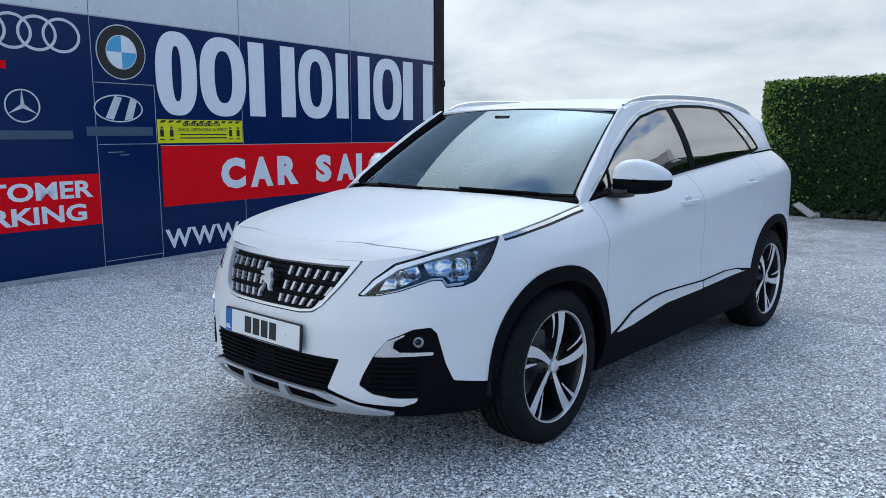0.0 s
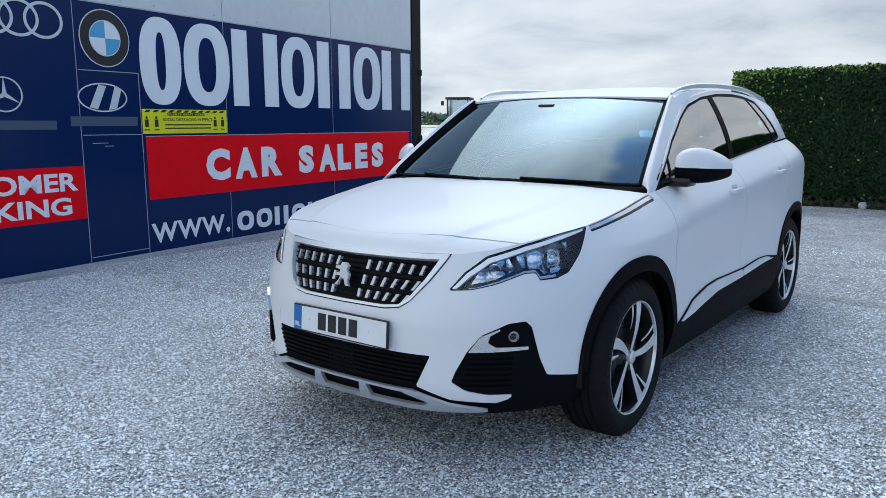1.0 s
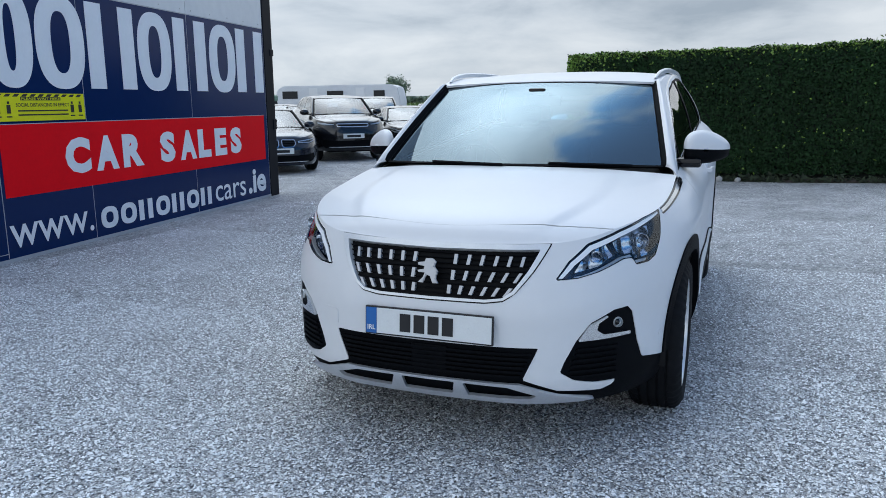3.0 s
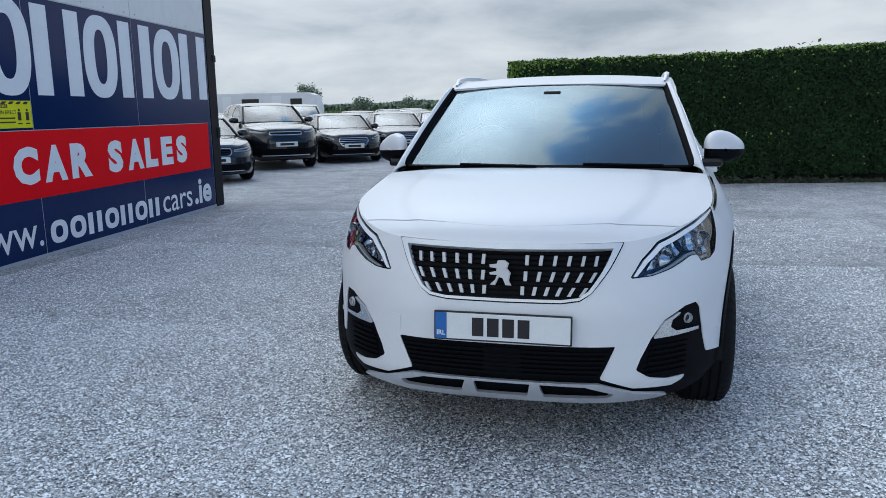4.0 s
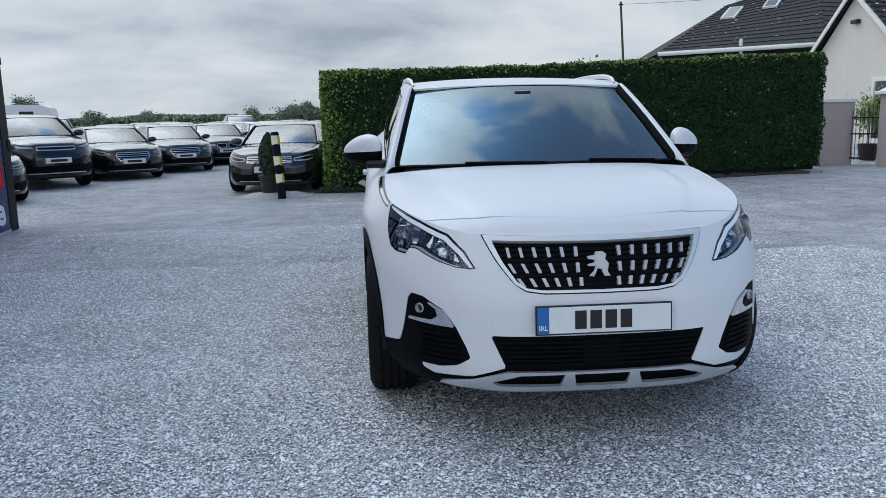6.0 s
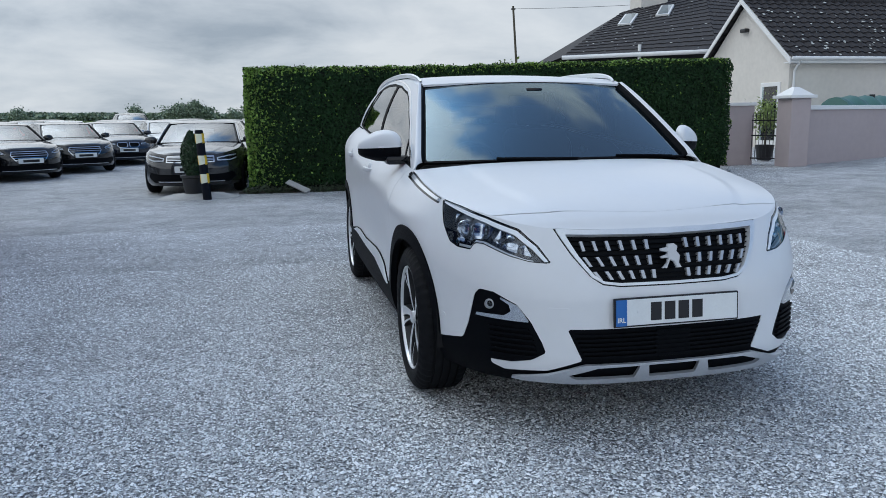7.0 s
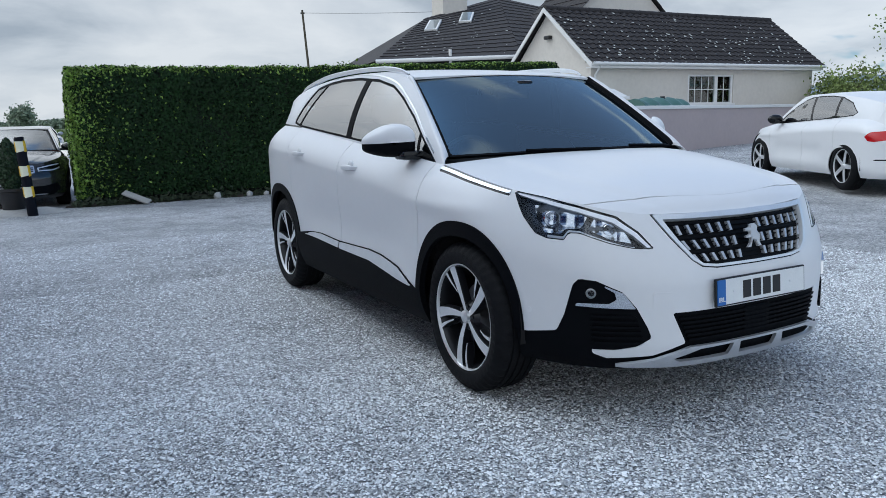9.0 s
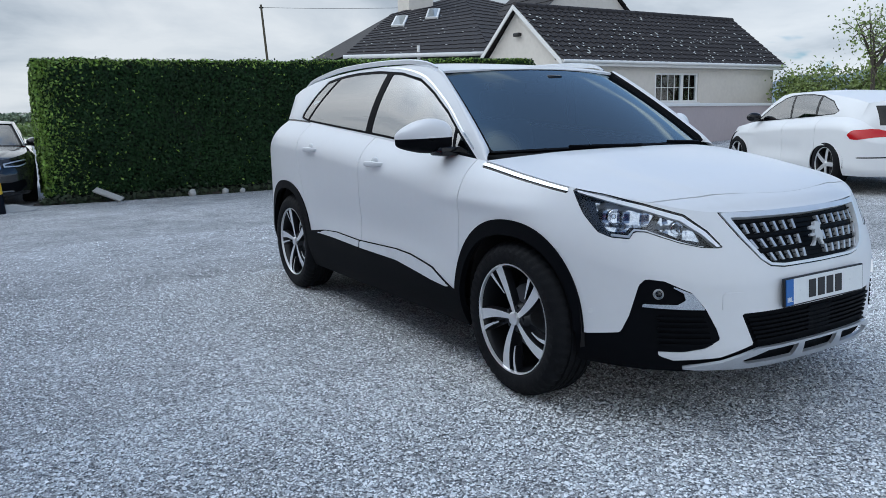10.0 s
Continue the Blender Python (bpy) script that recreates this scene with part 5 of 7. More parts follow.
    slope = Matrix(((0.818, 0.544, -0.186, 0), (-0.570, 0.778, -0.266, 0), (0.0, 0.314, 0.946, 0), (0, 0, 0, 1)))
    for x_, y_, z_ in ((13.33, 27.29, 5.14), (15.15, 27.53, 5.57)):
        s = part("skylight", box((-0.28, -0.95, 0.02), (0.28, 0.95, 0.12), 0.015), UPVC, h, at=Matrix.Translation((x_, y_, z_)) @ slope)
        part("pane", box((-0.20, -0.86, 0.09), (0.20, 0.86, 0.128)), PANE, s)
    ch = part("chimney", box((14.75, 29.0, 5.2), (16.05, 30.1, 8.2), 0.02), RENDER_WALL, h, "rendered chimney stack")
    part("chimney_cap", box((14.68, 28.93, 8.2), (16.12, 30.17, 8.32), 0.02), CONCRETE, ch)
    part("vent_pipe", rod((11.5, 22.5, 3.0), (11.5, 22.5, 3.72), 0.06, segs=10), UPVC, h, smooth=True)
    bm = bmesh.new()
    q = [(18.1, 4.6), (22.7, 4.6), (22.7, 5.5), (20.4, 7.5), (18.1, 5.5)]
    a = [bm.verts.new((p, 23.2, z)) for p, z in q]
    b = [bm.verts.new((p, 27.0, z)) for p, z in q]
    bm.faces.new(a); bm.faces.new(b)
    for i in range(5):
        bm.faces.new((a[i], a[(i + 1) % 5], b[(i + 1) % 5], b[i]))
    bmesh.ops.recalc_face_normals(bm, faces=bm.faces)
    part("dormer_wall", bm, RENDER_WALL, h)
    tiled("roof_tiles", (17.7, 23.0, 5.2), (17.7, 27.0, 5.2), (20.4, 27.0, 7.58), (20.4, 23.0, 7.58), h, 8, 0.33, 0.004, 0.03)
    tiled("roof_tiles", (23.1, 23.0, 5.2), (23.1, 27.0, 5.2), (20.4, 27.0, 7.58), (20.4, 23.0, 7.58), h, 8, 0.33, 0.004, 0.03)


def pillar_at(w, x, y, size, height, z0):
    p = part("pillar", box((x - size / 2, y - size / 2, z0 - 0.1), (x + size / 2, y + size / 2, z0 + height), 0.015), PINK_WALL, w, "rendered gate pillar")
    bm = box((x - size / 2 - 0.08, y - size / 2 - 0.08, z0 + height), (x + size / 2 + 0.08, y + size / 2 + 0.08, z0 + height + 0.07), 0.012)
    part("cap", bm, UPVC, p)
    bm = bmesh.new()
    bmesh.ops.create_cone(bm, cap_ends=True, segments=4, radius1=size * 0.80, radius2=size * 0.16, depth=0.17, matrix=Matrix.Translation((x, y, z0 + height + 0.155)) @ Matrix.Rotation(radians(45), 4, "Z"))
    part("cap_top", bm, UPVC, p)


def boundary():
    w = thing("wall_boundary", "low mauve-grey rendered boundary wall with white coping", "wall", kind="structure")
    a, b = Vector((9.63, 11.0)), Vector((26.0, 16.2))
    t = (b - a).normalized()
    ang = math.degrees(math.atan2(t.y, t.x))
    L_ = (b - a).length
    part("wall_run", box((0, 0.0, -0.3), (L_, 0.22, 1.16)), PINK_WALL, w, at=pose(a.x, a.y, 0.20, 0, 0, ang))
    part("coping", box((-0.02, -0.05, 1.16), (L_, 0.27, 1.25), 0.012), UPVC, w, at=pose(a.x, a.y, 0.20, 0, 0, ang))
    pillar_at(w, 9.38, 11.0, 0.47, 1.42, 0.18)
    part("wall_run", box((8.25, 11.9, -0.1), (9.05, 12.2, 1.47)), PINK_WALL, w)
    part("coping", box((8.20, 11.86, 1.47), (9.09, 12.24, 1.54), 0.01), UPVC, w)
    # iron gate with a house plant behind it
    g = thing("iron_gate", "narrow black wrought iron gate by the pillar", "gate", pose(8.92, 11.75, 0.18, 0, 0, -55) @ Matrix.Diagonal((0.74, 1, 1, 1)))
    for k in range(9):
        xk = k * 0.105
        hgt = 1.05 + 0.18 * (k / 8) ** 2
        part("bar", rod((xk, 0, 0.08), (xk, 0, hgt), 0.009, segs=6), IRON, g)
        part("finial", rod((xk, 0, hgt), (xk, 0, hgt + 0.09), 0.018, 0.001, 6), IRON, g)
    for z0 in (0.12, 0.62, 0.95):
        part("rail", box((-0.02, -0.012, z0), (0.86, 0.012, z0 + 0.03)), IRON, g)
    part("gate_post", box((0.84, -0.02, 0.0), (0.88, 0.02, 1.32)), IRON, g)
    part("latch", box((0.86, -0.05, 0.75), (0.90, 0.03, 0.95)), mat("latch_grey", (0.3, 0.3, 0.3), 0.4), g)
    rng = np.random.default_rng(8)
    p = thing("potted_shrub", "leafy shrub in a dark pot behind the gate", "plant", pose(9.92, 12.7, 0.2))
    part("pot", lathe([(0.0, 0.0), (0.16, 0.0), (0.22, 0.36), (0.20, 0.36), (0.18, 0.32), (0.0, 0.32)], 20), IRON, p, smooth=True)
    c = rng.normal(0, 1, (900, 3)) * np.array([0.15, 0.15, 0.18]) + np.array([0, 0, 1.05])
    ob = new("foliage", leaf_mesh("foliage", c, rng.normal(size=(900, 3)), 0.045, rng, SPRING_LEAF)); ob.parent = p
    part("stem", rod((0, 0, 0.3), (0, 0, 1.0), 0.02, 0.012, 6), BARK, p)
    k = thing("oil_tank", "ribbed green plastic oil tank behind the wall", "tank", pose(14.15, 14.5, 0.17, 0, 0, 12))
    bm = bmesh.new()
    prev = None
    for i in range(33):
        u = i / 32
        x = -1.15 + 2.3 * u
        r = 0.62 + 0.035 * math.cos(u * 2 * math.pi * 4) - 0.3 * max(0, abs(u - 0.5) * 2 - 0.85)
        ring = [bm.verts.new((x, 0.62 * math.cos(t) * r / 0.62, 0.82 + 0.72 * math.sin(t) * r / 0.62)) for t in np.linspace(0, 2 * math.pi, 20, endpoint=False)]
        if prev:
            for j in range(20):
                bm.faces.new((prev[j], prev[(j + 1) % 20], ring[(j + 1) % 20], ring[j]))
        else:
            bm.faces.new(ring)
        prev = ring
    bm.faces.new(prev)
    bmesh.ops.recalc_face_normals(bm, faces=bm.faces)
    part("tank_body", bm, TANK_GREEN, k, smooth=True)
    part("tank_base", box((-1.1, -0.5, -0.2), (1.1, 0.5, 0.14)), CONCRETE, k)
    part("filler_cap", rod((0.3, 0, 1.5), (0.3, 0, 1.6), 0.07), IRON, k)


# ---- yard things ----
def bollard():
    b = thing("bollard", "black marker post with yellow and white reflective bands", "bollard", pose(-2.63, 9.72, 0.0, 0, -3.5, 0))
    part("post", lathe([(0.0, -0.05), (0.072, -0.05), (0.068, 1.12), (0.06, 1.15), (0.0, 1.155)], 24), POST, b, smooth=True)
    for z0 in (0.27, 0.575, 0.93):
        for k in range(4):
            bm = bmesh.new()
            n = 5
            lo, hi = [], []
            for i in range(n + 1):
                a = math.pi / 2 * (k + i / n) + 0.6
                lo.append(bm.verts.new((0.0745 * math.cos(a), 0.0745 * math.sin(a), z0 + 0.02 * (i / n))))
                hi.append(bm.verts.new((0.0735 * math.cos(a), 0.0735 * math.sin(a), z0 + 0.165 - 0.01 * (i / n))))
            for i in range(n):
                bm.faces.new((lo[i], lo[i + 1], hi[i + 1], hi[i]))
            part("band", bm, BAND_YELLOW if k % 2 else BAND_PALE, b, smooth=True)
    bm = lathe([(0.0, 0.085), (0.30, 0.084), (0.42, 0.075), (0.54, 0.045), (0.66, 0.005), (0.70, -0.06)], 40)
    for v in bm.verts:
        v.co.y *= 0.55
        v.co.z += 0.010 * noise.noise((v.co.x * 5, v.co.y * 5, 2.0)) * (v.co.z < 0.08)
    s = part("plinth", bm, CONCRETE, None, smooth=True, at=pose(-2.80, 10.06, 0))
    tagged(s, "worn pale concrete slab on the gravel", "slab")
    p = thing("potted_conifer", "small clipped conifer in a black pot on the slab", "plant", pose(-2.87, 10.05, 0.085))
    part("pot", lathe([(0.0, 0.0), (0.15, 0.0), (0.19, 0.26), (0.21, 0.27), (0.21, 0.31), (0.18, 0.31), (0.0, 0.29)], 28), IRON, p, smooth=True)
    rng = np.random.default_rng(21)
    t = rng.uniform(0, 1, 4200)
    a = rng.uniform(0, 2 * math.pi, 4200)
    r = 0.175 * np.sin(np.pi * np.clip(0.12 + 0.88 * t, 0, 1)) ** 0.7 * rng.uniform(0.8, 1.05, 4200)
    c = np.stack([r * np.cos(a), r * np.sin(a), 0.30 + 0.74 * t], 1)
    nrm = np.stack([np.cos(a), np.sin(a), 0.6 + 0 * a], 1)
    ob = new("foliage", leaf_mesh("foliage", c, nrm, 0.030, rng, mat("conifer_leaf", (0.020, 0.050, 0.018), 0.6, var=0.5, scale=4, island=True, objrand=0.5), 2.0))
    ob.parent = p
    part("stem", rod((0, 0, 0.28), (0, 0, 0.9), 0.06, 0.015, 8), BARK, p)


def pole():
    p = thing("utility_pole", "leaning wooden utility pole with thin wires", "pole", pose(26.65, 83, gz(26.65, 83)))
    part("post", rod((0, 0, -0.5), (-0.85, 0, 13.1), 0.17, 0.12, 10), BARK, p, smooth=True)
    part("insulator", box((-1.05, -0.1, 12.7), (-0.6, 0.1, 12.85)), IRON, p)
    bm = bmesh.new()
    prev = None
    for k in range(17):
        u = k / 16
        c = Vector((-0.8 + 30 * u, -40 * u, 12.8 - 1.5 * u - 3.2 * u * (1 - u)))
        ring = [bm.verts.new(c + Vector((0.8 * a, 0.6 * a, b)) * 0.02) for a, b in ((1, 0), (0, 1), (-1, 0), (0, -1))]
        if prev:
            for j in range(4):
                bm.faces.new((prev[j], prev[(j + 1) % 4], ring[(j + 1) % 4], ring[j]))
        prev = ring
    part("wire", bm, IRON, p)


def caravan(x, y, turn, length, label):
    c = thing("caravan", label, "caravan", pose(x, y, gz(x, y), 0, 0, turn), group="caravans in the far corner")
    bm = bmesh.new()
    prof = [(-length / 2, 0.55), (-length / 2 - 0.12, 1.2), (-length / 2 + 0.35, 2.15), (-length / 2 + 0.8, 2.40), (length / 2 - 0.7, 2.40), (length / 2 - 0.2, 2.2), (length / 2, 1.3), (length / 2 - 0.05, 0.55)]
    a = [bm.verts.new((p, -1.1, z)) for p, z in prof]
    b = [bm.verts.new((p, 1.1, z)) for p, z in prof]
    bm.faces.new(a); bm.faces.new(b)
    for i in range(8):
        bm.faces.new((a[i], a[(i + 1) % 8], b[(i + 1) % 8], b[i]))
    bmesh.ops.recalc_face_normals(bm, faces=bm.faces)
    bmesh.ops.bevel(bm, geom=list(bm.edges), offset=0.06, segments=2, affect="EDGES")
    part("body", bm, VAN_WHITE, c, smooth=True)
    for x0, x1 in ((-length / 2 + 0.7, -length / 2 + 1.9), (length / 2 - 1.9, length / 2 - 1.1)):
        part("window", box((x0, -1.13, 1.45), (x1, -1.09, 2.0), 0.02), GLOSS_BLACK, c)
    part("door", box((-0.2, -1.13, 0.65), (0.45, -1.10, 2.2), 0.01), UPVC, c)
    for sy in (-1, 1):
        part("wheel", rod((0, sy * 0.85, 0.32), (0, sy * 1.05, 0.32), 0.32, segs=20), RUBBER, c, smooth=True)
    part("drawbar", box((-length / 2 - 1.1, -0.05, 0.4), (-length / 2 + 0.2, 0.05, 0.5)), IRON, c)


def tractor():
    t = thing("tractor", "green farm tractor with a glazed cab", "tractor", pose(-29.3, 40, gz(-29, 40), 0, 0, 25))
    green = mat("tractor_green", (0.02, 0.16, 0.08), 0.35, var=0.2, scale=3)
    part("bonnet", box((-0.4, -2.3, 0.9), (0.4, -0.5, 1.55), 0.1, 3), green, t, smooth=True)
    part("grille", box((-0.33, -2.34, 0.95), (0.33, -2.28, 1.45), 0.02), IRON, t)
    for sx in (-1, 1):
        part("mudguard", box((sx * 0.95 - 0.25, -0.3, 1.3), (sx * 0.95 + 0.25, 1.3, 1.75), 0.12, 3), green, t, smooth=True)
        part("rear_wheel", rod((sx * 0.70, 0.5, 0.82), (sx * 1.15, 0.5, 0.82), 0.82, segs=28), RUBBER, t, smooth=True)
        part("front_wheel", rod((sx * 0.65, -1.7, 0.55), (sx * 0.98, -1.7, 0.55), 0.55, segs=24), RUBBER, t, smooth=True)
        for y_ in (-0.45, 0.45, 1.05):
            part("cab_pillar", box((sx * 0.72 - 0.035, y_ - 0.04, 1.5), (sx * 0.72 + 0.035, y_ + 0.04, 2.72)), IRON, t)
        part("mirror", box((sx * 1.05 - 0.1, -0.55, 2.3), (sx * 1.05 + 0.1, -0.5, 2.6)), IRON, t)
    part("cab_roof", box((-0.85, -0.6, 2.70), (0.85, 1.2, 2.86), 0.05, 3), IRON, t, smooth=True)
    part("cab_body", box((-0.7, -0.45, 0.9), (0.7, 1.1, 1.6), 0.05), green, t)
    part("cab_glass", box((-0.71, -0.46, 1.6), (0.71, 1.06, 2.7)), PANE, t)


BAND_YELLOW = mat("band_yellow", (0.78, 0.50, 0.03), 0.4)
BAND_PALE = mat("band_pale", (0.80, 0.80, 0.62), 0.4)
VAN_WHITE = mat("caravan_white", (0.70, 0.71, 0.72), 0.4, var=0.2, scale=1.5)
house()
boundary()
bollard()
pole()
caravan(-24.5, 46, 12, 6.0, "white touring caravan with dark windows behind the cars")
caravan(-29.5, 48, 12, 6.0, "long cream caravan behind the parked cars")
tractor()

# ---- the white crossover ----
def mirrored(poly):
    return [(-a, b) for a, b in reversed(poly)]


DISC = mat("brake_disc", (0.16, 0.16, 0.165), 0.4, 0.8, var=0.4, scale=30)


def wheel(parent, at, radius=0.345, rim_r=0.243, width=0.225, fine=True, style="twin", name="wheel"):
    """A wheel with its outer face towards local +x."""
    w = thing(name, "", "", at)
    w.parent = parent
    h = width / 2
    prof = [(rim_r, -h + 0.012), (rim_r + 0.02, -h), (radius - 0.045, -h - 0.004), (radius - 0.018, -h + 0.012), (radius - 0.004, -h + 0.03)]
    for c in (-0.055, -0.018, 0.018, 0.055):
        c *= width / 0.225
        prof += [(radius, c - 0.009), (radius, c - 0.006), (radius - 0.008, c - 0.0045), (radius - 0.008, c + 0.0045), (radius, c + 0.006)]
    prof += [(radius - 0.004, h - 0.03), (radius - 0.018, h - 0.012), (radius - 0.045, h + 0.004), (rim_r + 0.02, h), (rim_r + 0.006, h - 0.006), (rim_r, h - 0.016)]
    segs = 144 if fine else 40
    bm = lathe(prof, segs, "x")
    if fine:   # cross grooves of the tread's shoulders
        for v in bm.verts:
            r = math.hypot(v.co.y, v.co.z)
            a = int(round(math.atan2(v.co.z, v.co.y) / (2 * math.pi) * 144))
            if abs(v.co.x) > 0.058 and r > radius - 0.02 and a % 3 == 0:
                k = (r - 0.007) / r
                v.co.y *= k; v.co.z *= k
    part("tyre", bm, RUBBER, w, smooth=True)
    # barrel and lip
    part("rim", lathe([(rim_r + 0.004, h - 0.012), (rim_r + 0.002, h - 0.006), (rim_r - 0.003, h - 0.008), (rim_r - 0.006, h - 0.02)], 64 if fine else 32, "x"), ALLOY, w, smooth=True)
    part("barrel", lathe([(rim_r - 0.008, h - 0.02), (rim_r - 0.02, h - 0.05), (rim_r - 0.03, -h + 0.03), (0.10, -h + 0.03), (0.0, -h + 0.04)], 48 if fine else 24, "x"), RIM_DARK, w, smooth=True)
    part("brake_disc", lathe([(0.0, 0.0), (0.145, 0.0), (0.145, -0.02), (0.0, -0.02)], 40, "x"), DISC, w, smooth=True)
    part("hub", lathe([(0.0, h - 0.030), (0.060, h - 0.036), (0.075, h - 0.06), (0.0, h - 0.06)], 32, "x"), RIM_DARK, w, smooth=True)
    part("hub_cap", lathe([(0.0, h - 0.012), (0.020, h - 0.013), (0.029, h - 0.018), (0.031, h - 0.034)], 28, "x"), ALLOY, w, smooth=True)
    n = 5
    for i in range(n):
        a0 = 2 * math.pi * i / n
        # a curved blade that widens to the rim and, past a slot, a short thin one
        if style == "twin":
            arms = ((0.03, 1.0, 0.011, 0.027, -0.17, 0.0), (0.125, 1.0, 0.0030, 0.0095, 0.21, 0.285))
        else:
            arms = ((0.03, 1.0, 0.030, 0.027, 0.0, 0.0),)
        for r_in, r_out, w0, w1, da, db in arms:
            sp = bmesh.new()
            rows = []
            r1 = rim_r - 0.004
            for k in range(9):
                u = k / 8
                r = r_in * rim_r / 0.243 + (r1 - r_in * rim_r / 0.243) * u
                a_ = a0 + da + (db - da) * u ** 1.4
                c = Vector((math.cos(a_), math.sin(a_))) * r
                q = Vector((-math.sin(a_), math.cos(a_)))
                ww = w0 + (w1 - w0) * u ** 1.15
                top = h - 0.030 + 0.014 * math.sin(u * math.pi * 0.6)
                rows.append([sp.verts.new((top - 0.035, *(c + q * (ww + 0.005)))), sp.verts.new((top - 0.002, *(c + q * (ww + 0.0012)))), sp.verts.new((top, *(c + q * ww))),
                             sp.verts.new((top, *(c - q * ww))), sp.verts.new((top - 0.002, *(c - q * (ww + 0.0012)))), sp.verts.new((top - 0.035, *(c - q * (ww + 0.005))))])
            for r0, r1_ in zip(rows, rows[1:]):
                for k in range(5):
                    sp.faces.new((r0[k], r0[k + 1], r1_[k + 1], r1_[k]))
            sp.faces.new(rows[0])
            bmesh.ops.recalc_face_normals(sp, faces=sp.faces)
            ob = part("spoke", sp, ALLOY, w)
            ob.data.materials.append(RIM_DARK)
            for p in ob.data.polygons:
                if abs(p.normal.x) < 0.75:
                    p.material_index = 1
        if style == "twin":   # dark web that ties the two blades
            sp = bmesh.new()
            grid_ = [[sp.verts.new((h - 0.058, r * math.cos(a0 + t), r * math.sin(a0 + t))) for t in np.linspace(-0.12, 0.34, 7)] for r in (0.05, rim_r * 0.6, rim_r - 0.012)]
            for g0, g1 in zip(grid_, grid_[1:]):
                for k in range(6):
                    sp.faces.new((g0[k], g0[k + 1], g1[k + 1], g1[k]))
            part("spoke_web", sp, RIM_DARK, w)
        if fine:
            a1 = a0 + math.pi / 5
            part("wheel_nut", rod((h - 0.05, 0.052 * math.cos(a1), 0.052 * math.sin(a1)), (h - 0.028, 0.052 * math.cos(a1), 0.052 * math.sin(a1)), 0.009, segs=6), RIM_DARK, w)
    return w


def ellipse(sheet, s0, z0, a, b, p=2.2):
    """Below zero inside a wheel opening on either side."""
    u, w = np.abs((np.abs(sheet.d[:, 0]) - s0) / a), np.abs((sheet.d[:, 1] - z0) / b)
    return ((u ** p + w ** p) ** (1 / p) - 1) * min(a, b)


def line_gap(sheet, value, width=0.0025):
    """Leaves a shut line where value(sheet) is zero."""
    a, b = sheet.cut(value(sheet) + width)[0], sheet.cut(width - value(sheet))[0]
    return Sheet(np.vstack([a.v, b.v]), np.vstack([a.d, b.d]), np.vstack([a.f, b.f + len(a.v)]), np.vstack([a.n, b.n]))


def mirror_housing(car, side):
    """Door mirror: a painted cap over a black lower shell, swept back, on a short arm."""
    m = thing("door_mirror", "", "")
    m.parent = car
    cx, cy, cz, wide = side * 0.918, 0.690, 1.130, 0.110
    n, r = 28, 24
    for name, material, upper in (("cap", WHITE, True), ("lower_shell", CLAD, False)):
        pts = np.zeros((n, r, 3))
        for i in range(n):
            for j in range(r):
                a = math.pi * j / (r - 1)
                e = math.pi / 2 * i / (n - 1)
                x = wide * math.copysign(abs(math.cos(a)) ** 0.65, math.cos(a)) * math.cos(e) ** 0.55
                y = -0.090 * math.sin(e)
                fall = 1 - 0.45 * max(x, 0) / wide
                if upper:
                    z = 0.094 * math.sin(a) ** 0.75 * math.cos(e) ** 0.7 * fall
                else:
                    z = -0.078 * math.sin(a) ** 0.35 * math.cos(e) ** 0.45 * (1 - 0.38 * max(x, 0) / wide)
                pts[i, j] = (cx + side * (x if upper else x * 0.985), cy + y + 0.78 * x, cz + z - 0.004 - 0.05 * x)
        if (side > 0) == upper:
            pts = pts[:, ::-1]
        sh = grid(pts, pts[..., :2])
        panel(name, sh, material, m, 0.0 if upper else -0.001, 0.02)
    turn = side * 38
    part("mirror_glass", box((-0.085, -0.004, -0.05), (0.085, 0.004, 0.035), 0.003), CHROME, m, at=pose(cx, cy - 0.006, cz, 0, 0, turn))
    bm = bmesh.new()
    xa, xb = sorted((side * 0.74, side * 0.90))
    box((xa, 0.535, cz - 0.092), (xb, 0.655, cz - 0.045), 0.014, bm=bm)
    part("arm", bm, GLOSS_BLACK, m, smooth=True)


def half_housing(car, sx, yy, zc, r):
    """A dark liner over the upper half of a wheel."""
    v, f = [], []
    n = 28
    for k in range(n + 1):
        a = math.pi * (1.10 * k / n - 0.05)
        c, s_ = math.cos(a), math.sin(a)
        v += [(sx * 0.84, r * c, r * s_), (sx * 0.60, r * 1.01 * c, r * 1.01 * s_)]
    v.append((sx * 0.60, 0, 0))
    for k in range(n):
        f += [(2 * k, 2 * k + 1, 2 * k + 3, 2 * k + 2), (2 * k + 1, 2 * n + 2, 2 * k + 3)]
    ob = new("wheel_housing", mesh_of("wheel_housing", v, f, LINER))
    ob.parent = car
    ob.matrix_basis = pose(0, yy, zc)
    return ob


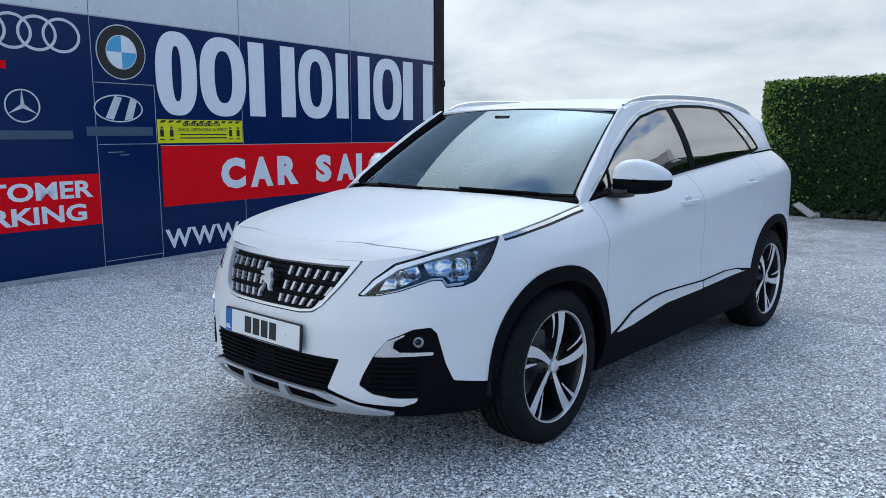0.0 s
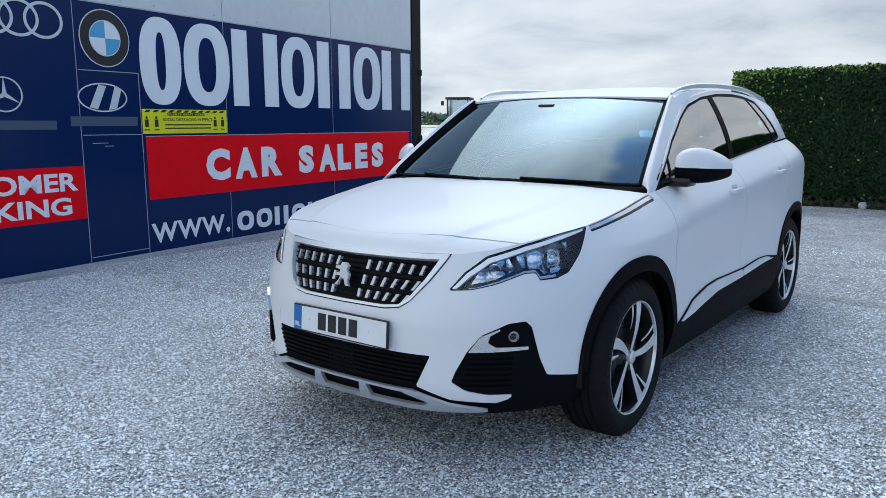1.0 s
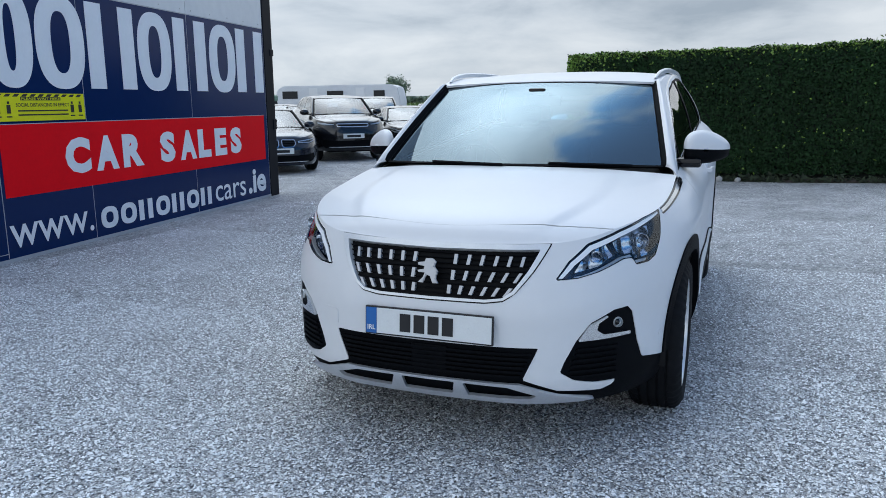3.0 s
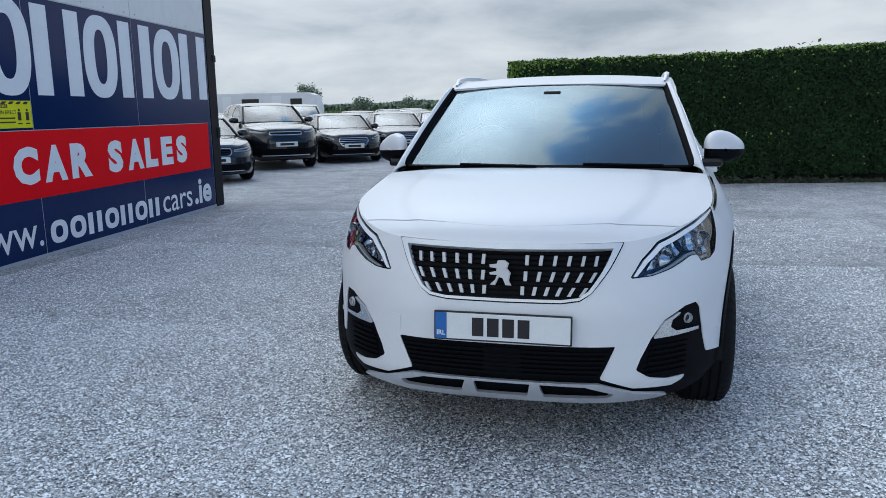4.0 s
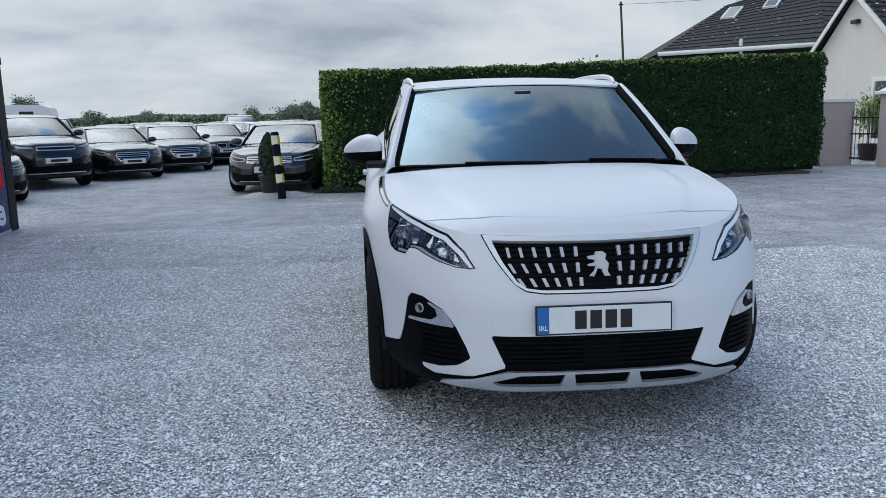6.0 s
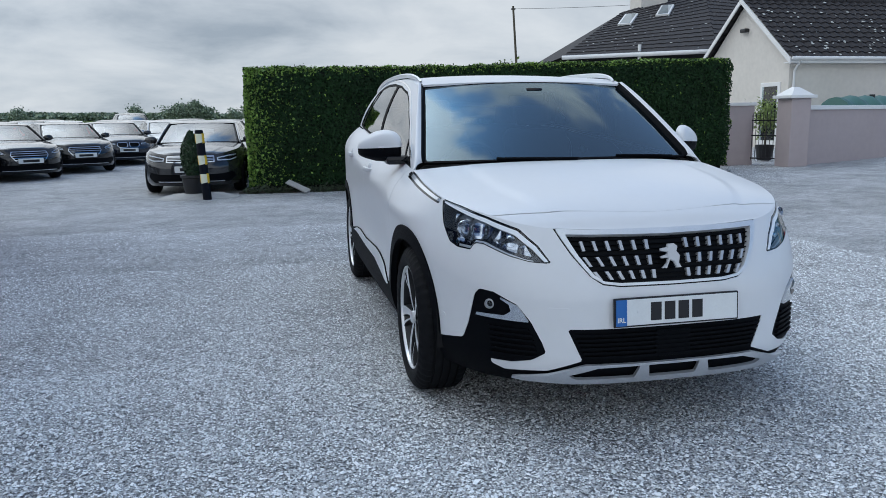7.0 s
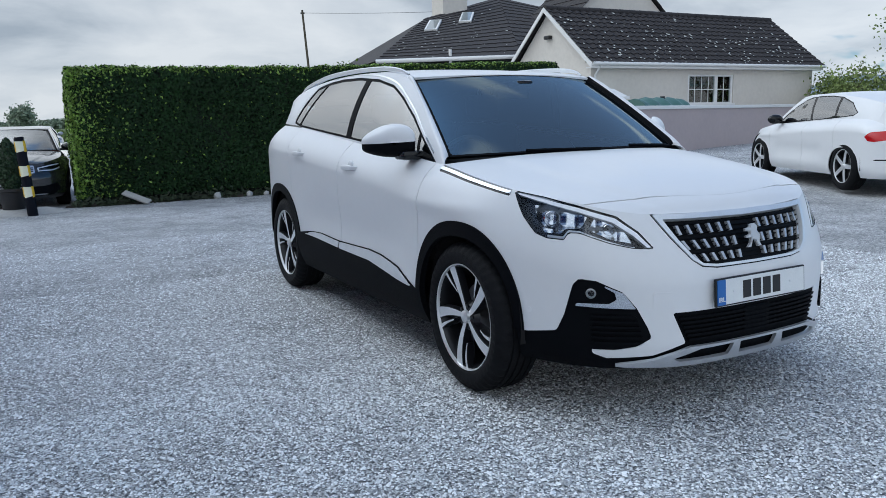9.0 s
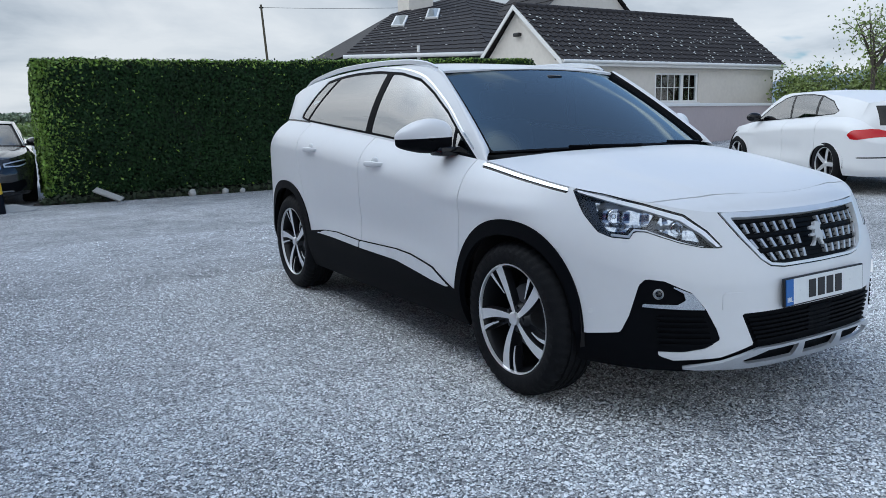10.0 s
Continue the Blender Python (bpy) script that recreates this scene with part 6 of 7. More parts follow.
def crossover():
    car = thing("crossover_car", "white compact crossover with black wheel arch cladding, parked on gravel", "car", pose(0.018, 0, 0, 0, 0, 0.35))
    sh = Shell()
    L = sh.lower
    s_f, s_r = sh.where(0.9, 0.0), sh.where(0.918, 2.675)
    # wheel openings
    L = L.cut(-ellipse(L, s_f, 0.335, 0.368, 0.385))[0]
    L = L.cut(-ellipse(L, s_r, 0.335, 0.400, 0.405))[0]
    A = lambda q: np.stack([np.abs(q.d[:, 0]), q.d[:, 1]], 1)
    # black lower zones of the bumper
    black = [(0, 0.474), (0.425, 0.473), (0.366, 0.348), (0.50, 0.302), (0.68, 0.291), (0.732, 0.309), (0.742, 0.326), (0.645, 0.327), (0.562, 0.343), (0.506, 0.376),
             (0.522, 0.417), (0.566, 0.496), (0.620, 0.560), (0.722, 0.603), (0.79, 0.609), (0.815, 0.585), (0.850, 0.461), (0.882, 0.392), (1.02, 0.370), (1.34, 0.370), (1.34, 0.1), (-0.1, 0.1), (-0.1, 0.474)]
    dark, L = L.cut(inside(black, A(L)))
    # wheel arch cladding
    archf, L = L.cut(ellipse(L, s_f, 0.335, 0.412, 0.452))
    archr, L = L.cut(ellipse(L, s_r, 0.335, 0.475, 0.462))
    # sill cladding with its bright strip
    sill = [(1.70, 0.405), (1.87, 0.408), (2.07, 0.484), (2.30, 0.517), (2.46, 0.524), (2.93, 0.512), (3.25, 0.522), (3.45, 0.512), (3.70, 0.48), (3.9, 0.40), (3.9, 0.1), (1.70, 0.1)]
    sills, L = L.cut(inside(sill, A(L)))
    rearb, L = L.cut(np.maximum(4.3 - np.abs(L.d[:, 0]), L.d[:, 1] - 0.46))
    # grille and lamps
    gr = [(-0.1, 0.9), (0.50, 0.9), (0.492, 0.846), (0.415, 0.755), (0.335, 0.672), (0.29, 0.643), (0.22, 0.633), (-0.1, 0.631)]
    grille, L = L.cut(inside(gr, A(L)))
    hl = [(0.488, 0.720), (0.550, 0.785), (0.645, 0.845), (0.82, 0.886), (0.99, 0.917), (1.150, 0.936), (1.065, 0.838), (0.99, 0.774), (0.935, 0.757), (0.86, 0.754), (0.845, 0.781), (0.80, 0.781), (0.67, 0.743), (0.58, 0.725)]
    lamp, L = L.cut(inside(hl, A(L)))
    # bright strip that carries on from the lamp to the pillar
    strip, L = L.cut(np.maximum.reduce([1.165 - np.abs(L.d[:, 0]), np.abs(L.d[:, 0]) - sh.s_pillar + 0.01, np.interp(np.abs(L.d[:, 0]), sh.s, sh.ztop) - 0.027 - L.d[:, 1]]))
    # shut lines of the doors
    door_1 = lambda q: np.abs(q.d[:, 0]) - (1.812 + 0.05 * np.clip(0.9 - q.d[:, 1], 0, 1) ** 1.5)
    door_2 = lambda q: np.abs(q.d[:, 0]) - (2.905 + 0.05 * (0.5 - q.d[:, 1]))
    door_3 = lambda q: np.abs(q.d[:, 0]) - np.where(q.d[:, 1] > 0.70, 3.86 - 0.5 * np.clip(0.98 - q.d[:, 1], 0, 1) ** 1.2, s_r)
    L = line_gap(L, door_1, 0.0026)
    L = line_gap(L, door_2, 0.0024)
    L = line_gap(L, door_3, 0.0022)
    # split the white body into its panels
    front, rest = L.cut(door_1(L))
    panel("front_body", front, WHITE, car, 0, 0.012)
    near = front.cut(np.maximum.reduce([np.abs(front.d[:, 0] + 0.46) - 0.08, np.abs(front.d[:, 1] - 0.523) - 0.07]))[0].refined().refined()
    cover = near.cut(inside([(-0.505, 0.495), (-0.505, 0.550), (-0.495, 0.557), (-0.425, 0.557), (-0.417, 0.550), (-0.417, 0.495), (-0.425, 0.489), (-0.495, 0.489)], near.d))[0]
    panel("towing_cover", cover, WHITE, car, 0.0022, 0.006)
    fd, rest = rest.cut(door_2(rest))
    rd, tail = rest.cut(door_3(rest))
    for name, sheet in (("front_door", fd), ("rear_door", rd)):
        for side, piece in zip((-1, 1), sheet.cut(sheet.d[:, 0])):
            d = panel(name, piece, WHITE, car, 0, 0.012)
            s0, zh = (2.70, 0.973) if name == "front_door" else (3.62, 1.030)
            handle_on(sh, d, side, s0, zh)
    panel("rear_body", tail, WHITE, car, 0, 0.012)
    # cladding, proud of the paint
    for sheet, name in ((archf, "wheel_arch_trim"), (archr, "wheel_arch_trim"), (sills, "sill_trim")):
        for piece in sheet.cut(sheet.d[:, 0]):
            panel(name, piece, CLAD, car, 0.007, 0.03, "matt black plastic trim")
    panel("rear_bumper_trim", rearb, CLAD, car, 0.004, 0.02)
    # bright strips on the sills
    for lo in ([(1.89, 0.409), (2.07, 0.478), (2.30, 0.511), (2.46, 0.518), (2.90, 0.507), (2.90, 0.468), (2.44, 0.462), (2.07, 0.420)], [(2.915, 0.506), (3.25, 0.517), (3.42, 0.509), (3.55, 0.484), (3.28, 0.480), (2.915, 0.469)]):
        hi, _ = sills.cut(inside(lo, A(sills)))
        for piece in hi.cut(hi.d[:, 0]):
            panel("bright_strip", piece, SILVER, car, 0.013, 0.008, "bright metal strip")
    front_end(car, sh, dark, grille, lamp, A)
    depth = np.interp(np.abs(strip.d[:, 0]), sh.s, sh.ztop) - strip.d[:, 1]
    line, bright = strip.cut(depth - 0.007)
    depth = np.interp(np.abs(bright.d[:, 0]), sh.s, sh.ztop) - bright.d[:, 1]
    bright, under_ = bright.cut(depth - 0.019)
    for piece in under_.cut(under_.d[:, 0]):
        panel("bonnet_seal", piece, GLOSS_BLACK, car, -0.003, 0.01)
    for piece in bright.cut(bright.d[:, 0]):
        panel("bonnet_strip", piece, CHROME, car, 0.004, 0.01, "bright metal strip")
    for piece in line.cut(line.d[:, 0]):
        panel("bonnet_seal", piece, GLOSS_BLACK, car, -0.004, 0.01)
    # bonnet, with the shut line behind the nose
    B = sh.bonnet
    seam = lambda q: q.d[:, 1] - (-0.705 + 0.22 * (np.sqrt(q.d[:, 0] ** 2 + 0.06) - 0.245) + 0.12 * q.d[:, 0] ** 2)
    nose, hood = B.cut(seam(B))
    gap = lambda q: 0.0004 + 0.0030 * np.clip((np.abs(q.d[:, 0]) - 0.22) / 0.2, 0, 1)
    nose = nose.cut(seam(nose) + gap(nose))[0]
    hood = hood.cut(gap(hood) - seam(hood))[0]
    panel("nose_panel", nose, WHITE, car, 0, 0.012)
    panel("bonnet", hood, WHITE, car, 0, 0.012)
    # glasshouse
    W = sh.windscreen
    half = 0.742 + (0.612 - 0.742) * W.d[:, 1]
    clear, frit = W.cut(np.maximum.reduce([np.abs(W.d[:, 0]) - half + 0.014, W.d[:, 1] - 0.985, 0.016 - W.d[:, 1]]))
    ws = panel("windscreen", clear, GLASS, car, -0.004, 0)
    ws.visible_shadow = False
    panel("windscreen_border", frit, CLAD, car, -0.003, 0.01, "black ceramic border")
    # wipers at rest along the foot of the glass
    for x0, x1, lift in ((-0.40, 0.0, -0.010), (0.22, 0.60, -0.006)):
        for nm, w_, up, z_ in (("wiper_arm", 0.006, 0.008, 0.006), ("wiper_blade", 0.004, 0.0, 0.0)):
            bm = bmesh.new()
            prev = None
            for k in range(13):
                x = x0 + (x1 - x0) * k / 12
                a = abs(x) / 0.742
                v_ = lift + 0.018 * (1 - k / 12) + up * 0.3
                y_ = 0.125 + 0.235 * a ** 2 + 0.745 * v_
                c = Vector((x, y_ - 0.012 - z_ * 0.5, 1.070 - 0.014 * a ** 2 + 0.414 * v_ + z_))
                ring = [bm.verts.new(c + Vector((0, dy * w_, dz * w_))) for dy, dz in ((-1, 0), (0, 1), (1, 0), (0, -1))]
                if prev:
                    for j in range(4):
                        bm.faces.new((prev[j], prev[(j + 1) % 4], ring[(j + 1) % 4], ring[j]))
                prev = ring
            part(nm, bm, CLAD, car, smooth=True)
    panel("roof", sh.roof, WHITE, car, 0, 0.012)
    panel("headlining", sh.roof, CABIN, car, -0.03, 0)
    panel("headlining", sh.pillar_left, CABIN, car, -0.03, 0)
    panel("headlining", sh.pillar_right, CABIN, car, -0.03, 0)
    hw, hp = sh.hatch.cut(np.maximum.reduce([np.abs(sh.hatch.d[:, 0]) - 0.52, 1.13 - sh.hatch.d[:, 1], sh.hatch.d[:, 1] - 1.39]))
    panel("tailgate", hp, WHITE, car, 0, 0.012)
    panel("tailgate_lining", hp, CABIN, car, -0.025, 0)
    panel("rear_window", hw, GLASS, car, -0.004, 0)
    dlo = [(0.375, 1.028), (0.55, 1.142), (0.72, 1.258), (0.90, 1.355), (1.09, 1.438), (1.30, 1.482), (1.60, 1.508), (1.90, 1.514), (2.10, 1.508), (2.22, 1.500), (2.38, 1.482), (2.48, 1.40), (2.62, 1.262), (2.63, 1.238), (2.50, 1.214),
           (2.0, 1.172), (1.5, 1.132), (1.1, 1.097), (0.7, 1.058)]
    for side, name in ((sh.side_left, 1), (sh.side_right, -1)):
        win, frame_ = side.cut(inside(dlo, side.d))
        panel("cabin_side", frame_, WHITE, car, 0, 0.012)
        panel("side_lining", frame_, CABIN, car, -0.025, 0)
        g = inside(dlo, win.d) + 0.013
        yb = 1.545 - 0.28 * (win.d[:, 1] - 1.13)
        pill = 0.036 - np.abs(win.d[:, 0] - yb)
        sail = 0.010 - np.abs(win.d[:, 0] - (0.60 + 0.10 * (win.d[:, 1] - 1.1)))
        tail_line = win.d[:, 0] - (2.19 + 1.18 * (1.488 - win.d[:, 1]))
        rear = 0.012 - np.abs(tail_line)
        clear, border = win.cut(np.maximum.reduce([g, pill, sail, rear]))
        post, border = border.cut(np.maximum(0.010 - pill, g + 0.004))
        panel("door_pillar", post, PILLAR_GLOSS, car, -0.002, 0.01, "polished pillar between the doors")
        panel("window_border", border, CLAD, car, -0.003, 0.01, "gloss black window surround")
        fwd, aft = clear.cut(clear.d[:, 0] - (1.545 - 0.28 * (clear.d[:, 1] - 1.13)))
        sailg, fwd = fwd.cut(fwd.d[:, 0] - (0.60 + 0.10 * (fwd.d[:, 1] - 1.1)))
        aft, back_ = aft.cut(aft.d[:, 0] - (2.19 + 1.18 * (1.488 - aft.d[:, 1])))
        for nm, piece in (("front_side_window", fwd), ("rear_side_window", aft), ("quarter_window", sailg), ("quarter_window", back_)):
            o = panel(nm, piece, GLASS_SIDE, car, -0.006, 0)
            if o:
                o.visible_shadow = False
        # bright line above the windows
        brow = np.array([(a, b + 0.012) for a, b in dlo[:9]])
        line = rounded(brow, 60)
        over = lambda q: q.d[:, 1] - np.interp(q.d[:, 0], line[:, 0], line[:, 1]) - 0.006
        near = frame_.cut(np.maximum.reduce([np.abs(over(frame_)) - 0.04, 0.40 - frame_.d[:, 0], frame_.d[:, 0] - 2.2]))[0].refined().refined()
        band = near.cut(np.maximum.reduce([np.abs(over(near)) - 0.005, 0.42 - near.d[:, 0], near.d[:, 0] - 2.12]))[0]
        yy = frame_.d
        panel("window_brow", band, CHROME, car, 0.002, 0.004)
        # dark joint that runs on along the belt behind the windows
        foot = sh.top(np.linspace(sh.s_pillar, sh.where(0.838, 3.20), 200))
        low_, _ = frame_.cut(np.maximum.reduce([yy[:, 1] - np.interp(yy[:, 0], foot[:, 1], foot[:, 2]) - 0.010, 2.45 - yy[:, 0], yy[:, 0] - 3.12]))
        panel("belt_joint", low_, GLOSS_BLACK, car, 0.0025, 0.004)
    panel("windscreen_pillar", sh.pillar_left, WHITE, car, 0, 0.012)
    panel("windscreen_pillar", sh.pillar_right, WHITE, car, 0, 0.012)
    panel("windscreen_seal", sh.seal_left, CLAD, car, 0, 0.003)
    panel("windscreen_seal", sh.seal_right, CLAD, car, 0, 0.003)
    # dark inner skin behind the shut lines, wheel housings and floor
    for name, sheet in (("inner_skin", front), ("inner_skin", fd), ("inner_skin", rd), ("inner_skin", tail)):
        panel(name, sheet, LINER, car, -0.014, 0)
    panel("inner_skin", B, LINER, car, -0.02, 0)
    bm = bmesh.new()
    box((-0.60, -0.66, 0.25), (0.60, 3.40, 0.30), 0.03, bm=bm)
    box((-0.80, 0.42, 0.235), (0.80, 2.25, 0.30), 0.03, bm=bm)
    part("floor_pan", bm, LINER, car)
    for yy in (0.0, 2.675):
        for sx in (-1, 1):
            half_housing(car, sx, yy, 0.37, 0.40)
    cabin(car)
    # roof rails
    for sx in (-1, 1):
        rr = rounded([(0.612, 1.03, 1.496), (0.622, 1.12, 1.528), (0.632, 1.35, 1.553), (0.635, 1.80, 1.566), (0.632, 2.30, 1.558), (0.622, 2.74, 1.514), (0.615, 2.92, 1.470)], 40)
        bm = bmesh.new()
        prev = None
        for k, (x, y_, z_) in enumerate(rr):
            t = min(1, k / 4, (39 - k) / 4) * 0.6 + 0.4
            ring = [bm.verts.new((sx * (x + dx * t), y_, z_ + dz * t)) for dx, dz in ((-0.013, -0.022), (-0.014, 0.0), (0, 0.006), (0.014, 0.0), (0.013, -0.022))]
            if prev:
                for q in range(5):
                    bm.faces.new((prev[q], prev[(q + 1) % 5], ring[(q + 1) % 5], ring[q]))
            prev = ring
        bmesh.ops.recalc_face_normals(bm, faces=bm.faces)
        part("roof_rail", bm, SILVER, car, "satin silver roof rail", smooth=True)
    for sx, yy, turn in ((1, 0, 0), (-1, 0, 180), (1, 2.675, 0), (-1, 2.675, 180)):
        spin = {(1, 0): 80, (-1, 0): 43, (1, 1): 62, (-1, 1): 30}[(sx, 1 if yy else 0)]
        wheel(car, pose(sx * 0.785, yy, 0.345, 0, 0, turn) @ pose(0, 0, 0, spin))
    mirror_housing(car, 1)
    mirror_housing(car, -1)
    # tail lamps
    T, _ = tail.cut(np.maximum.reduce([4.74 - np.abs(tail.d[:, 0]), np.abs(tail.d[:, 0]) - 5.2, 0.90 - tail.d[:, 1], tail.d[:, 1] - 1.02]))
    for piece in T.cut(T.d[:, 0]):
        panel("tail_lamp", piece, TAIL_RED, car, 0.004, 0.02, "red tail lamp")
    return car


def handle_on(sh, door, side, s0, zh):
    """A painted pull handle over a round recess."""
    p = sh.lower_point(np.array([side * (s0 - 0.10), side * s0, side * (s0 + 0.10)]), np.array([zh, zh, zh]))
    bm = bmesh.new()
    prev = None
    for k in range(13):
        u = k / 12
        c = p[0] + (p[2] - p[0]) * u
        lift = 0.030 * min(1, math.sin(math.pi * u) * 2.4)
        hgt = 0.017 * (0.65 + 0.35 * math.sin(math.pi * u))
        x0 = c[0] + side * (lift - 0.012)
        ring = [bm.verts.new((x0 + side * dx, c[1], c[2] + dz)) for dx, dz in ((0, hgt), (0.008, hgt * 0.8), (0.012, 0), (0.008, -hgt * 0.8), (0, -hgt), (-0.006, 0))]
        if prev:
            for q in range(6):
                bm.faces.new((prev[q], prev[(q + 1) % 6], ring[(q + 1) % 6], ring[q]))
        prev = ring
    bmesh.ops.recalc_face_normals(bm, faces=bm.faces)
    part("handle", bm, WHITE, door, "white pull handle", smooth=True)
    bm = bmesh.new()
    bmesh.ops.create_uvsphere(bm, u_segments=20, v_segments=10, radius=1, matrix=Matrix.Translation(p[1] - np.array([side * 0.012, 0, -0.004])) @ Matrix.Diagonal((0.014, 0.045, 0.036, 1)))
    part("handle_recess", bm, RECESS, door, "shaded grip recess", smooth=True)


def front_end(car, sh, dark, grille, lamp, A):
    """Bumper insets, grille, number plate and lamps."""
    dark, grille, lamp = dark.refined(), grille.refined(), lamp.refined()
    # black bumper base, set back, with a fine slatted inlet
    panel("bumper_trim", dark, CLAD, car, -0.004, 0.03, "matt black bumper inset")
    inlet, _ = dark.cut(inside([(-0.1, 0.462), (0.405, 0.461), (0.352, 0.352), (-0.1, 0.352)], A(dark)))
    for k in range(6):
        z0 = 0.362 + k * 0.0175
        slat, _ = inlet.cut(np.abs(inlet.d[:, 1] - z0) - 0.0045)
        if len(slat.f):
            panel("inlet_slat", slat, CLAD, car, 0.008, 0.012)
    box_ = box((-0.075, -0.875, 0.352), (0.075, -0.84, 0.462), 0.008)
    part("radar_cover", box_, CLAD, car, "square black sensor cover")
    # silver skid plate with three openings
    sk = [(-0.1, 0.339), (0.355, 0.339), (0.50, 0.296), (0.62, 0.280), (0.66, 0.272), (0.60, 0.266), (0.40, 0.262), (-0.1, 0.262)]
    skid, _ = dark.cut(inside(sk, A(dark)))
    for hole in ([(-0.108, 0.330), (0.108, 0.330), (0.098, 0.284), (-0.098, 0.284)], [(0.142, 0.330), (0.31, 0.327), (0.42, 0.298), (0.395, 0.284), (0.160, 0.284)]):
        ring = inside(hole, A(skid))
        deep, skid = skid.cut(ring)
        panel("skid_opening", deep, LINER, car, -0.03, 0)
    panel("skid_plate", skid, SKID, car, 0.022, 0.014, "silver bumper skid plate")
    # lamps in the bumper: bright L-shaped bezel and a round lamp
    for side in (-1, 1):
        one = dark.cut(-dark.d[:, 0] * side)[0]
        bez = [(0.800, 0.502), (0.66, 0.498), (0.570, 0.496), (0.618, 0.557), (0.690, 0.586), (0.690, 0.580), (0.652, 0.560), (0.644, 0.534), (0.672, 0.516), (0.798, 0.514)]
        b, _ = one.cut(inside(bez, A(one)))
        panel("fog_bezel", b, CHROME, car, 0.010, 0.02, "bright metal bezel")
        c = sh.lower_point(np.array([side * 0.742]), np.array([0.552]))[0]
        nrm = Vector((side * 0.62, -0.78, 0.0)).normalized()
        turn = nrm.to_track_quat("X", "Z").to_matrix().to_4x4()
        fog = part("fog_lamp", lathe([(0.0, -0.016), (0.010, -0.012), (0.016, -0.002), (0.018, 0.002), (0.020, -0.004), (0.020, -0.03)], 28, "x"), SILVER, car, "round fog lamp",
                   smooth=True, at=Matrix.Translation(Vector(c) + nrm * 0.004) @ turn)
        part("lens", lathe([(0.0, 0.008), (0.010, 0.006), (0.017, 0.001)], 24, "x"), LENS, fog, smooth=True)
        # slats low in the black corner
        for k in range(6):
            z0 = 0.358 + k * 0.021
            slat, _ = one.cut(np.maximum(np.abs(one.d[:, 1] - z0) - 0.0045, inside([(0.535, 0.36), (0.60, 0.344), (0.68, 0.34), (0.74, 0.36), (0.745, 0.485), (0.60, 0.485), (0.565, 0.46)], A(one))))
            panel("corner_slat", slat, CLAD, car, 0.006, 0.01)
        p = sh.lower_point(np.array([side * 1.005]), np.array([0.462]))[0]
        q = Vector((side * 0.85, -0.5, 0)).normalized()
        part("parking_sensor", rod(Vector(p) - q * 0.01, Vector(p) + q * 0.003, 0.011, segs=20), WHITE, car)
    # grille: deep dark field, bright frame, rows of bright bars that fan out
    gp = [(-0.1, 0.818), (0.440, 0.826), (0.385, 0.752), (0.322, 0.680), (0.285, 0.656), (0.22, 0.648), (-0.1, 0.646)]
    field, frame_ = grille.cut(inside(gp, A(grille)))
    g = panel("grille", field, GRILLE_BLACK, car, -0.022, 0.0, "black mesh grille with rows of bright bars")
    surround, ledge = frame_.cut(inside([(-0.1, 0.84), (0.485, 0.8455), (0.405, 0.751), (0.331, 0.672), (0.288, 0.6475), (0.22, 0.638), (-0.1, 0.636)], A(frame_)))
    panel("grille_surround", surround, SILVER, g, 0.006, 0.030, "bright metal surround")
    panel("grille_edge", ledge, GLOSS_BLACK, car, -0.002, 0.012)
    rows = ((0.803, 0.768, 1.0), (0.746, 0.712, 0.965), (0.693, 0.662, 0.86))
    for z1, z0, k1 in rows:
        for side in (-1, 1):
            for i in range(6):
                sa = 0.086 + 0.0565 * i
                top, bot = sa * k1, sa * k1 * (0.975 if i else 1) - 0.010 * (i / 5) * (1.6 if z1 < 0.8 else 0.3)
                hw = 0.0068
                if top > 0.40:
                    continue
                q = sh.lower_point(side * np.array([top - hw, top + hw, bot + hw, bot - hw]), np.array([z1, z1, z0, z0]))
                bm = bmesh.new()
                nrm = np.array([side * 0.2 * top / 0.4, -0.93, 0.33])
                face = [bm.verts.new(p - nrm * 0.006) for p in q]
                back = [bm.verts.new(p - nrm * 0.024) for p in q]
                bm.faces.new(face)
                for j in range(4):
                    bm.faces.new((face[j], back[j], back[(j + 1) % 4], face[(j + 1) % 4]))
                bmesh.ops.recalc_face_normals(bm, faces=bm.faces)
                part("grille_bar", bm, GRILLE_CHROME, g)
    for k in range(9):   # dark fins between the rows
        z0 = 0.662 + k * 0.0185
        fin, _ = field.cut(np.abs(field.d[:, 1] - z0) - 0.0022)
        if len(fin.f):
            panel("grille_fin", fin, CLAD, g, -0.012, 0.012)
    # emblem: a plain upright shape in bright metal
    em = [(-0.042, -0.045), (-0.022, -0.047), (-0.008, -0.016), (0.006, -0.020), (0.018, -0.046), (0.040, -0.046), (0.030, -0.028), (0.036, 0.0), (0.022, 0.018), (0.028, 0.036), (0.012, 0.048),
          (-0.014, 0.047), (-0.018, 0.034), (-0.046, 0.030), (-0.044, 0.020), (-0.018, 0.016), (-0.020, 0.006), (-0.046, 0.000), (-0.042, -0.008), (-0.016, -0.008), (-0.022, -0.026)]
    bm = plate_shape([(a, b) for a, b in em], -0.006, 0.006)
    bmesh.ops.bevel(bm, geom=[e for e in bm.edges if abs(e.verts[0].co.y - e.verts[1].co.y) < 1e-5 and e.verts[0].co.y < 0], offset=0.003, segments=2, affect="EDGES")
    part("emblem", bm, GRILLE_CHROME, g, "bright metal emblem", at=pose(-0.006, -0.842, 0.742, -12))
    # number plate
    pl = thing("number_plate", "", "")
    pl.parent = car
    pl.matrix_basis = pose(0.003, -0.885, 0.540, -4)
